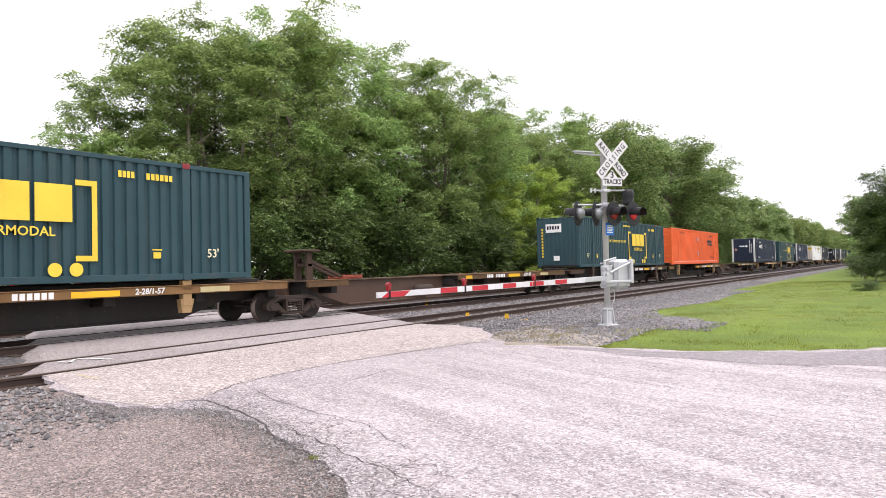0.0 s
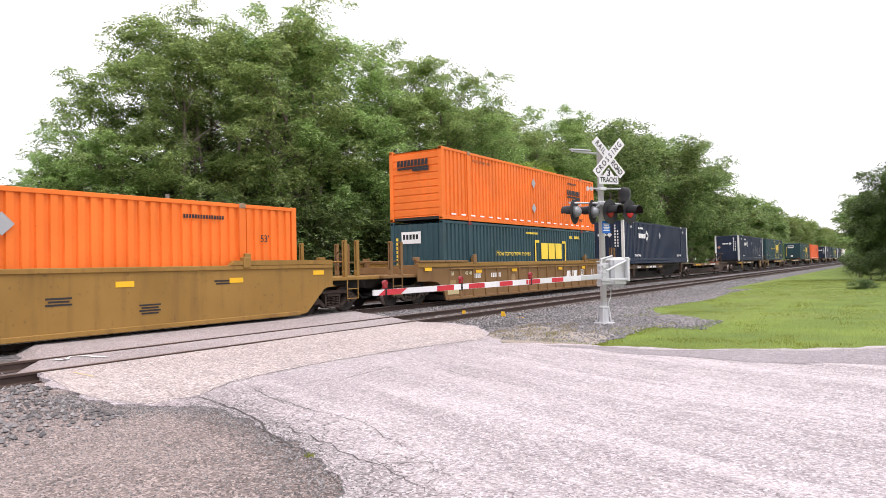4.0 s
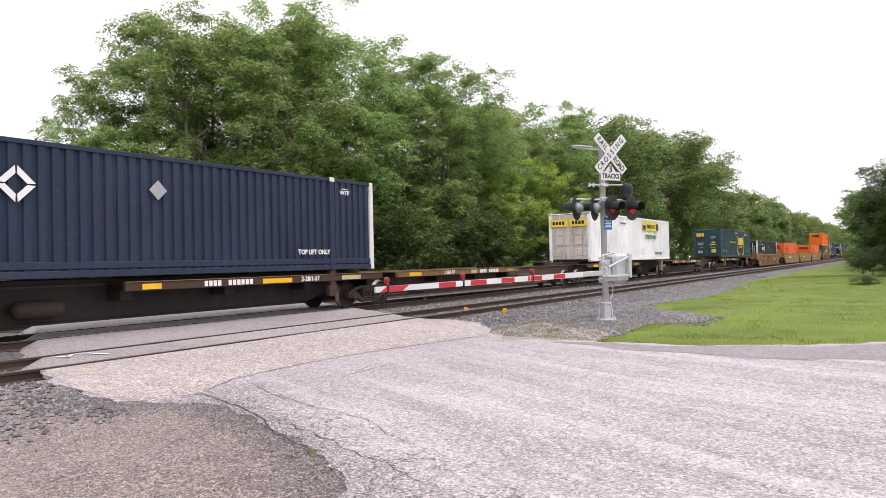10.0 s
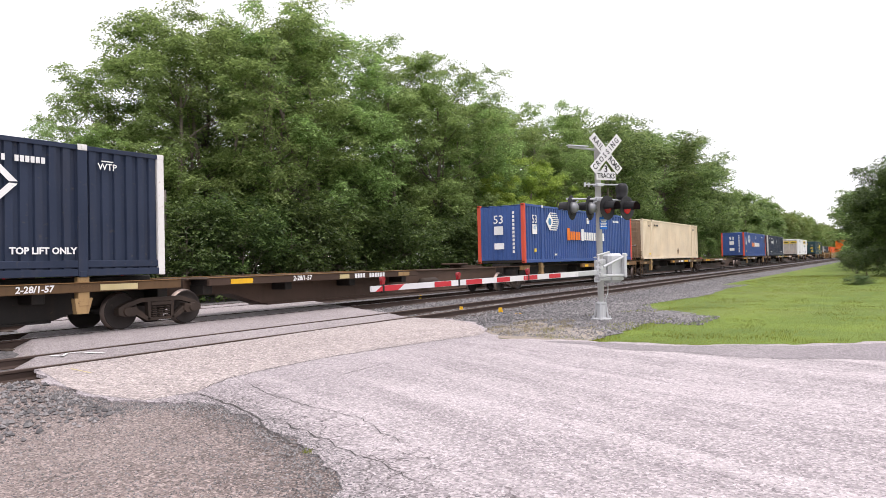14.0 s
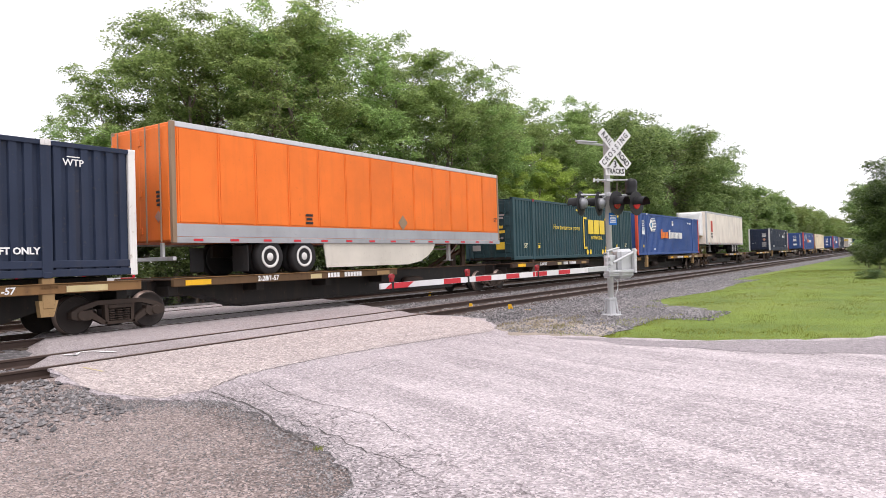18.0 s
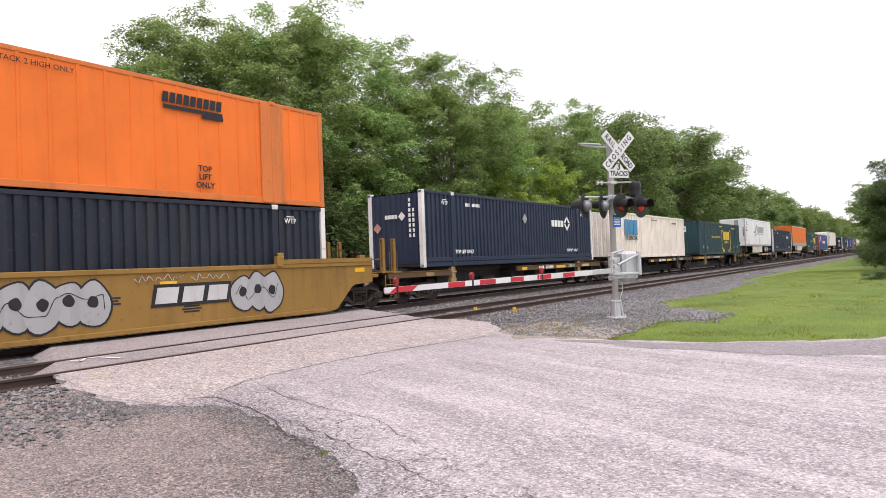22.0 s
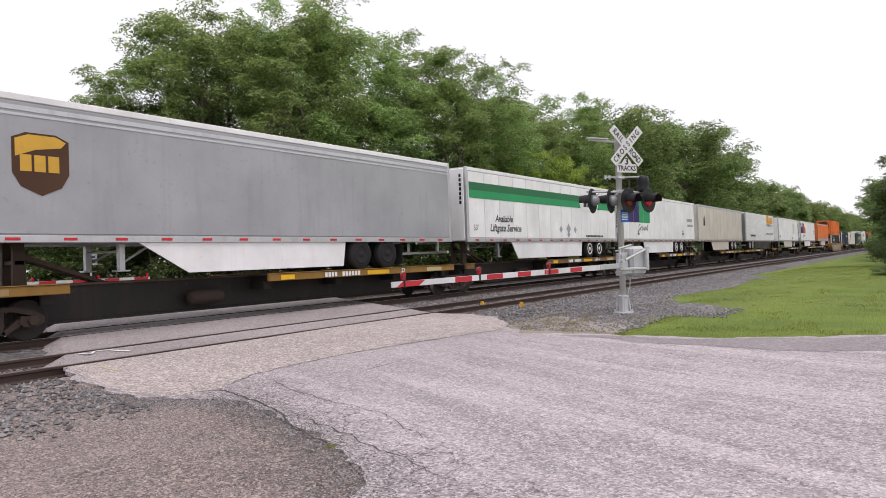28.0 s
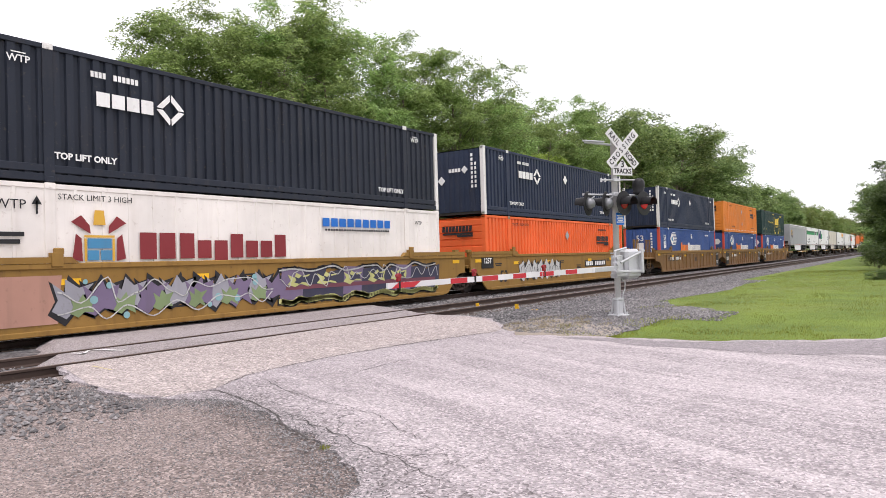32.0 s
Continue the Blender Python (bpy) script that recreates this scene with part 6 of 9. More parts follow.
def spine_car(n, load, rear_end, front_end, off, deck="front", hitch_at=None, col="rust_brown", code="2-28/1-57", raised=False, brace=1, title=""):
    """off: where the load's rear end stands; deck: the half that carries the wheel platform."""
    c = thing("spine_car", "rusty low spine rail car with yellow marks%s" % (", empty" if load == "empty" else ""), "rail car", group="rail cars of the train")
    # grime and the load's shade are put into the darker loaded sill colour
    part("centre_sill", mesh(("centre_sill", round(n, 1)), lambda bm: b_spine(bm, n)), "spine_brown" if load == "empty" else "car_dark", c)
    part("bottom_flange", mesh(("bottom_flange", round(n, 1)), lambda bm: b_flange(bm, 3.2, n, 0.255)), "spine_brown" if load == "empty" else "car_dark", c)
    part("top_flange", mesh(("top_flange", round(n, 1)), lambda bm: b_flange(bm, 0.4, n, 1.076)), "spine_brown", c)
    if load == "box":
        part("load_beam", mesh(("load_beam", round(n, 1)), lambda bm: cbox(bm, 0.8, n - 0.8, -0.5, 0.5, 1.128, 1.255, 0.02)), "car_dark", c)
    # side sills with cross arms and a thin deck over one half, a short platform by a coupled end
    segs = [(0.45, off + 8.8)] if deck == "rear" else [(off + 7.2, n - 0.40)]
    if deck == "rear" and front_end:
        segs.append((n - 2.6, n - 0.45))
    if deck == "front":
        segs.append((0.45, off + (1.75 if rear_end else 0.5)))
    for a, b in segs:
        for s in (-1, 1):
            sill = part("side_sill", mesh(("side_sill", round(b - a, 1)), lambda bm: cbox(bm, 0, b - a, -0.06, 0.06, 0.93, 1.13, 0.012)), col, c, (a, s * 1.25, 0))
            part("sill_lip", mesh(("sill_lip", round(b - a, 1)), lambda bm: cbox(bm, 0.01, b - a - 0.01, -0.085, 0.05, 1.131, 1.150, 0.006)), "gold_rust" if col != "gold" else "gold", sill)
        part("deck_plate", mesh(("deck_plate", round(b - a, 1)), lambda bm: cbox(bm, 0.02, b - a - 0.02, -1.18, 1.18, 1.09, 1.128, 0.008)), "rust_brown", c, (a, 0, 0))
        k = max(2, int((b - a) / 1.9))
        for i in range(k):
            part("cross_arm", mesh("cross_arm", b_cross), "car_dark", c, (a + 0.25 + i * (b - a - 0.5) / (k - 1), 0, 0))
    if load == "box":
        for x in (off + 1.98, off + 14.15):
            for s in (-1, 1):
                part("pedestal", mesh("pedestal", b_pedestal), "sill_tan" if col != "rust_brown" else col, c, (x, s * 1.20, 0))
    part("air_tank", mesh("air_tank", b_air_tank, True), "truck_iron", c, (off + (10.6 if deck == "rear" else 5.6), -0.62, 0.62), "round rusty air tank under the sill")
    # painted patches, code and number along the sill
    marks = ((off - 0.57, 0.55), (off + 0.3, 0.75), (off + 4.6, 0.45), (off + 7.7, 0.65)) if deck == "rear" else ((off + 7.6, 0.5), (off + 11.25, 1.1), (off + 14.5, 0.9), (off + 0.1, 0.5))
    for i, (x, w) in enumerate(marks):
        if any(a < x and x + w < b for a, b in segs):
            part("yellow_mark" if i < 2 else "tan_mark", mesh(("sill_mark", w), lambda bm: cbox(bm, 0, w, -0.006, 0.006, 0.955, 1.09)), "yellow" if i < 2 else ("faded_yellow" if i == 2 else "sill_tan"), c, (x, -1.318, 0))
    if title:
        letters(title, 0.14, c, "letter_white", (off + 4.6, -1.322, 1.02), bold=0.02)
    elif code:
        letters(code, 0.14, c, "letter_white", (off + (2.95 if deck == "rear" else 13.1), -1.322, 1.03), bold=0.04, shear=0.1)
    flat("car_no", blocks(4, 0.55, 0.14, 0.25) + [[(x + 0.9, z) for x, z in b] for b in blocks(6, 0.85, 0.14, 0.25)], c, "letter_white", (off + (5.6 if deck == "rear" else 9.6), -1.322, 1.03), name="number")
    truck_x = [off + 0.25 if rear_end else (-0.8 if deck == "rear" else 0.1)]
    if rear_end:
        ends(c, 0.0, -1, col)
        part("end_platform", mesh("end_platform", lambda bm: cbox(bm, 0.1, 1.2, -1.3, 1.3, 1.152, 1.19, 0.01)), "gold_rust", c)
    if front_end:
        truck_x.append(off + 15.2)
        part("end_platform", mesh("end_platform", lambda bm: cbox(bm, 0.1, 1.2, -1.3, 1.3, 1.152, 1.19, 0.01)), "gold_rust", c, (n - 1.3, 0, 0))
        part("ladder", mesh("ladder", b_ladder), "sill_brown", c, (n - 0.95, -1.28, 0))
        part("coupler", mesh("coupler", b_coupler), "truck_iron", c, (n, 0, 0))
    for x in truck_x:
        truck(c, x)
    if hitch_at is not None:
        up = load == "trailer" or raised
        part("hitch_stand", mesh("hitch_stand" if up else "hitch_folded", b_hitch if up else b_folded), "rust_brown", c, (hitch_at, 0, 1.12), "raised trailer hitch stand" if up else "folded trailer hitch stand", (0, 0, 0 if brace > 0 else 180))
        if raised:
            part("hitch_tray", mesh("hitch_tray", b_hitch_tray), "red_rust", c, (hitch_at + 2.0 * brace, 0, 1.13), "faded red tray at the foot of the hitch")
    return c


WT, WB = 1.53, 0.10                      # top and underside of a well car's side


def b_well_side(bm, o, over, ribbed):
    """The deep side of a well; at both ends its upper half goes on over the truck. o: the load's rear end, over: how far it goes on."""
    p, q = o, o + CL
    if ribbed:
        end = [(-0.10, WB), (-0.22, 0.42), (-0.42, 0.66), (-0.70, 0.80), (-1.0, 0.84), (-over, 0.86)]
    else:
        end = [(-0.10, WB), (-0.26, WB + 0.04), (-0.95, 0.78), (-1.12, 0.84), (-1.5, 0.86), (-over, 0.90)]
    prism(bm, [(p - over, WT - 0.02)] + [(p + x, z) for x, z in reversed(end)] + [(q - x, z) for x, z in end] + [(q + over, WT - 0.02)], -0.03, 0.03)


def b_chord_cap(bm):
    for i in range(4):
        cbox(bm, i * 0.86, i * 0.86 + 0.83, -0.09, 0.09, WT + 0.022, WT + 0.10, 0.012)


def b_chord_step(bm):
    prism(bm, [(0, WT + 0.022), (3.9, WT + 0.022), (3.75, WT + 0.15), (0, WT + 0.15)], -0.07, 0.07)


def b_guide(bm):
    cbox(bm, -0.12, 0.12, -0.08, 0.08, WT - 0.05, WT + 0.24, 0.012)
    cbox(bm, -0.06, 0.14, -0.07, 0.03, WT + 0.20, WT + 0.34, 0.02)


def b_tall_post(bm):
    for y in (-0.05, 0.05):
        cbox(bm, -0.06, 0.06, y - 0.018, y + 0.018, 0.0, 1.16, 0.006)
    cbox(bm, -0.065, 0.065, -0.07, 0.07, 0.0, 0.18, 0.01)
    cbox(bm, -0.06, 0.06, -0.065, 0.065, 1.12, 1.18, 0.01)


def b_low_post(bm):
    cbox(bm, -0.09, 0.09, -0.07, 0.07, 0.0, 0.62, 0.012)
    cbox(bm, -0.20, 0.0, -0.06, 0.06, 0.50, 0.62, 0.012)


def b_stirrup(bm):
    for x in (0.0, 0.52):
        tube(bm, (x, 0, 0.42), (x, 0, 1.08), 0.018, n=6)
    for z in (0.43, 0.74):
        tube(bm, (0, 0, z), (0.52, 0, z), 0.016, n=6)


def b_rib(bm):
    cbox(bm, -0.055, 0.055, -0.045, 0.045, WB + 0.05, WT - 0.20, 0.01)


def well_car(n, style, rear_end, front_end, box_at, graffiti=None, marks="plain"):
    """style ribbed: upright ribs and a rolled top; smooth: plain gold side."""
    ribbed = style == "ribbed"
    col = "gold_rust" if ribbed else "gold"
    c = thing("well_car", "%s well rail car%s" % ("rusty brown-gold ribbed" if ribbed else "gold-painted smooth-sided", " with graffiti" if graffiti else ""), "rail car", group="rail cars of the train")
    a, b = box_at - 0.75, box_at + CL + 0.75
    o = box_at
    over = max(0.9, min(1.95, o - 0.22, n - o - CL - 0.22))
    key = (round(o, 1), round(over, 2))
    for s in (-1, 1):
        part("well_side", mesh(("well_side", *key, ribbed), lambda bm: b_well_side(bm, o, over, ribbed)), col, c, (0, s * 1.42, 0))
        part("top_chord", mesh(("top_chord", *key, ribbed), lambda bm: cbox(bm, o - over + 0.02, o + CL + over - 0.02, -0.06, 0.06, WT - (0.16 if ribbed else 0.10), WT + 0.02, 0.015)), "gold" if ribbed else col, c, (0, s * 1.43, 0))
        part("bottom_chord", mesh(("bottom_chord", *key), lambda bm: cbox(bm, o + 0.05, o + CL - 0.05, -0.055, 0.055, WB - 0.03, WB + 0.09, 0.015)), col, c, (0, s * 1.42, 0))
        for x, turn in ((o - over + 0.05, 0), (o + CL + over - 0.05, 180)):
            part("chord_cap" if ribbed else "raised_edge", mesh("chord_cap", b_chord_cap) if ribbed else mesh("chord_step", b_chord_step), col, c, (x, s * 1.43, 0), turn=(0, 0, turn))
        for x in (o + 2.05, o + CL - 2.05):
            part("box_guide", mesh("box_guide", b_guide), col, c, (x, s * 1.45, 0), turn=(0, 0, 0 if s < 0 else 180))
        if ribbed:
            part("pipe", mesh(("well_pipe", *key), lambda bm: tube(bm, (o + 0.2, 0, 1.28), (o + CL - 0.2, 0, 1.28), 0.022, n=6)), "gold", c, (0, s * 1.485, 0))
            for i in range(15):
                part("rib", mesh("well_rib", b_rib), col, c, (o + 0.92 + i * 1.024, s * 1.462, 0))
    part("well_floor", mesh(("well_floor", *key), lambda bm: cbox(bm, o - 0.1, o + CL + 0.1, -1.36, 1.36, WB, WELL - 0.03)), "car_dark", c)
    for x0, x1, out in ((0.12, o - 0.3, -1), (o + CL + 0.3, n - 0.12, 1)):
        side_end = o - over if out < 0 else o + CL + over
        part("end_deck", mesh(("end_deck", round(x1 - x0, 2)), lambda bm: cbox(bm, 0, x1 - x0, -1.34, 1.34, 1.02, 1.14, 0.02)), col, c, (x0, 0, 0))
        part("end_sill", mesh(("end_sill", round(x1 - x0, 2)), lambda bm: cbox(bm, 0, x1 - x0, -0.45, 0.45, 0.70, 1.02, 0.02)), "car_dark", c, (x0, 0, 0))
        part("bulkhead", mesh("well_bulkhead", lambda bm: cbox(bm, -0.06, 0.06, -1.38, 1.38, 0.4, WT - 0.05, 0.01)), col, c, (o - 0.25 if out < 0 else o + CL + 0.25, 0, 0))
        part("end_plate", mesh("well_end_plate", lambda bm: cbox(bm, -0.03, 0.03, -1.38, 1.38, 1.145, WT - 0.12, 0.008)), col, c, (side_end - out * 0.06, 0, 0))
        long_end = rear_end if out < 0 else front_end
        for s in (-1, 1):
            if long_end:
                for d in (0.78, 1.37):
                    part("guide_post", mesh("tall_post", b_tall_post), "gold_rust" if ribbed else "gold", c, (side_end + out * d, s * 1.26, 1.14))
                part("stirrup_step", mesh("stirrup_step", b_stirrup), col, c, (side_end + out * 1.07 - 0.26, s * 1.33, 0))
            part("low_post", mesh("low_post", b_low_post), col, c, (side_end - out * 0.30, s * 1.20, 1.14), turn=(0, 0, 0 if out < 0 else 180))
        if long_end:
            part("end_rail", mesh("end_rail", lambda bm: tube(bm, (0, -1.25, 1.62), (0, 1.25, 1.62), 0.022, n=6)), col, c, (side_end + out * 0.78, 0, 0))
    for x, z in ((o - over + 0.35, 1.30), (o + 2.1, 1.16), (o + 5.3, 1.16), (o + 10.4, 1.16), (o + CL - 2.6, 1.16), (o + CL + over - 0.85, 1.30)):
        part("yellow_mark", mesh("well_yellow", lambda bm: cbox(bm, 0, 0.45, -0.005, 0.005, -0.065, 0.065)), "yellow", c, (x, -1.458 if not ribbed else -1.515, z))
    sy = -1.456
    if ribbed and marks == "panels":
        for x in [] if rear_end and front_end else [a + 0.57] if front_end else [b - 1.62] if rear_end else [a + 0.57, b - 1.62]:
            part("rib_panel", mesh("black_panel", lambda bm: cbox(bm, 0, 1.05, -0.008, 0.008, WB + 0.12, WT - 0.16)), "black", c, (x, sy - 0.01, 0), "black lettered panel")
        if not rear_end:
            letters("125T", 0.32, c, "letter_white", (a + 1.08, sy - 0.024, 0.70), bold=0.03)
        else:
            flat("well_no_panel", [rect(-0.65, 2.3, -0.16, 0.16)], c, "black", (a + 3.05, sy, 0.98), name="panel")
        if front_end:
            letters("53", 0.34, c, "letter_black", (a + 14.6, sy, 0.72), bold=0.04)
            flat("well_small", bars(4, 0.5, 0.3), c, "letter_black", (a + 16.1, sy, 0.72), name="writing")
        else:
            letters("53", 0.14, c, "letter_white", (b - 0.8, sy - 0.024, 1.15), bold=0.02)
            letters("48", 0.14, c, "letter_white", (b - 1.4, sy - 0.024, 1.15), bold=0.02)
            flat("well_small", bars(4, 0.7, 0.4), c, "letter_white", (b - 1.08, sy - 0.024, 0.5), name="writing")
        letters("28", 0.13, c, "letter_black", (a + 2.1, sy, 1.02), bold=0.02)
        letters("40", 0.13, c, "letter_black", (a + 2.1, sy, 0.86), bold=0.02)
        flat("well_faint", blocks(3, 0.75, 0.34, 0.12), c, "rust_brown", (a + 9.6, sy, 0.86), name="logo")
        flat("well_no_txt", blocks(4, 0.6, 0.19, 0.3) + [[(x + 1.6, z) for x, z in q] for q in blocks(6, 0.9, 0.19, 0.3)], c, "letter_white", (a + 3.05, sy - 0.008, 0.98), name="number")
        flat("well_notes", bars(3, 0.55, 0.35), c, "gold_rust", (a + 6.1, sy, 0.72), name="writing")
        flat("well_notes", bars(3, 0.55, 0.35), c, "gold_rust", (a + 11.6, sy, 0.72), name="writing")
    elif ribbed:
        for x, word in ((o + 0.38, "53"), (o + 1.42, "45"), (o + 1.75, "48")):
            letters(word, 0.15, c, "letter_cream", (x, sy - 0.008, 1.10), bold=0.02)
        flat("well_tan_label", [rect(-0.2, 0.2, -0.14, 0.14)], c, "sill_tan", (o + 0.40, sy - 0.004, 0.70), name="label")
        flat("well_tan_strip", [rect(-0.42, 0.42, -0.09, 0.09)], c, "faded_yellow", (o + 0.42, sy - 0.004, 0.38), name="label")
        flat("well_ring", [disc(0.20)], c, "sill_tan", (o + 5.5, sy - 0.004, 0.80), name="emblem")
        flat("well_slant", [rect(-0.75, -0.35, -0.22, 0.22, 0.12), rect(-0.25, 0.12, -0.22, 0.22, 0.12), rect(0.22, 0.62, -0.22, 0.22, 0.12)], c, "letter_white", (a + 13.0, sy, 0.80), name="logo")
        letters("53", 0.32, c, "letter_white", (a + 14.45, sy, 0.88), bold=0.03)
        letters("20", 0.13, c, "letter_white", (a + 15.05, sy, 1.0), bold=0.02)
        letters("40", 0.13, c, "letter_white", (a + 15.05, sy, 0.82), bold=0.02)
        flat("well_white", [rect(-0.2, 0.2, -0.16, 0.16)], c, "letter_white", (a + 16.05, sy, 0.9), name="panel")
        flat("well_no_pale", blocks(4, 0.6, 0.19, 0.3) + [[(x + 1.6, z) for x, z in q] for q in blocks(6, 0.9, 0.19, 0.3)], c, "letter_white", (a + 3.05, sy, 0.98), name="number")
    else:
        at53, atno = {"light": (1.9, 12.2), "wild": (1.2, 16.0), "silver": (1.1, 5.45)}.get(graffiti, (1.1, 5.65))
        letters("53", 0.50, c, "letter_black", (a + at53, sy, 0.58), bold=0.03, shear=0.15)
        if graffiti != "wild":
            flat("well_no", [rect(-1.5, 1.5, -0.17, 0.17)], c, "black", (a + atno, sy, 0.96), name="panel")
            flat("well_no_txt", blocks(4, 0.95, 0.21, 0.28) + [[(x + 1.5, z) for x, z in q] for q in blocks(6, 1.5, 0.21, 0.28)], c, "letter_white", (a + atno - 0.85, sy - 0.006, 0.96), name="number")
        if graffiti == "light":
            part("car_panel", mesh("small_black_panel", lambda bm: cbox(bm, 0, 0.95, -0.008, 0.008, 0.98, 1.44)), "black", c, (a + 0.1, sy - 0.01, 0), "black lettered panel")
            letters("125T", 0.22, c, "letter_white", (a + 0.58, sy - 0.024, 1.28), bold=0.03)
        for k in range(7):
            flat(("well_bits", k % 3), bars(2 + k % 3, 0.55, 0.14 + 0.06 * (k % 3)), c, "letter_black", (a + 1.5 + k * 2.1, sy, 1.12 - 0.28 * (k % 3)), name="writing")
    if graffiti:
        paint_graffiti(c, graffiti, a + 0.9, b - 0.9, sy - 0.008)
    if rear_end:
        ends(c, 0.0, -1, col, ladder=False)
        truck(c, o - 1.9)
    else:
        truck(c, 0.0)
    if front_end:
        truck(c, o + CL + 1.75)
        part("coupler", mesh("coupler", b_coupler), "truck_iron", c, (n, 0, 0))
        part("brake_wheel", mesh("brake_wheel", b_brake_wheel), "rust_brown", c, (n - 0.35, 0.2, 1.75))
    return c


def blob(g, x, z, w, h, n=22, lobe=1.0):
    k = g.randint(2, 3)
    ph = g.uniform(0, 6.28)
    return [(x + w * (1 + 0.28 * lobe * math.sin(k * a + ph)) * math.cos(a), z + h * (1 + 0.25 * lobe * math.cos((k + 1) * a + ph)) * math.sin(a)) for a in (i * 6.2832 / n for i in range(n))]


def ribbon(pts, w, seed):
    """A sprayed stroke of uneven width along some points, as quads."""
    g = random.Random(seed)
    out = []
    for (x0, z0), (x1, z1) in zip(pts, pts[1:]):
        d = math.hypot(x1 - x0, z1 - z0) or 1
        nx, nz = -(z1 - z0) / d, (x1 - x0) / d
        a, b = w * g.uniform(0.7, 1.2), w * g.uniform(0.5, 1.1)
        ex, ez = (x1 - x0) / d * w * 0.3, (z1 - z0) / d * w * 0.3
        out.append([(x0 - ex - nx * a / 2, z0 - ez - nz * a / 2), (x1 + ex - nx * b / 2, z1 + ez - nz * b / 2), (x1 + ex + nx * b / 2, z1 + ez + nz * b / 2), (x0 - ex + nx * a / 2, z0 - ez + nz * a / 2)])
    return out


def shard(g, x, z, w, h):
    """A jagged, pointed spray shape."""
    k = g.uniform(-0.35, 0.35)
    return [(x - w, z - h * 0.5), (x - w * 0.3, z - h * g.uniform(0.6, 1.0)), (x + w * 0.2, z - h * 0.45), (x + w, z - h * g.uniform(0.5, 0.95)), (x + w * (0.75 + k), z), (x + w * 1.1, z + h * 0.75),
            (x + w * 0.35, z + h * 0.55), (x + w * k, z + h), (x - w * 0.35, z + h * 0.35), (x - w * 0.95, z + h * 0.8), (x - w * 0.7, z)]


def wave(a, b, z, amp, step, seed):
    """A loose hand-drawn line that swings up and down from a to b."""
    g = random.Random(seed)
    keys, x, up = [(a, z)], a, 1
    while x < b:
        x += step * g.uniform(0.5, 1.5)
        up = -up if g.random() < 0.8 else up
        keys.append((min(x, b), z + amp * up * g.uniform(0.2, 1.0)))
    out = []
    for (x0, z0), (x1, z1) in zip(keys, keys[1:]):
        for i in range(5):
            t = i / 5
            out.append((x0 + (x1 - x0) * t, min(WT - 0.14, max(WB + 0.10, z0 + (z1 - z0) * t * t * (3 - 2 * t)))))
    return out


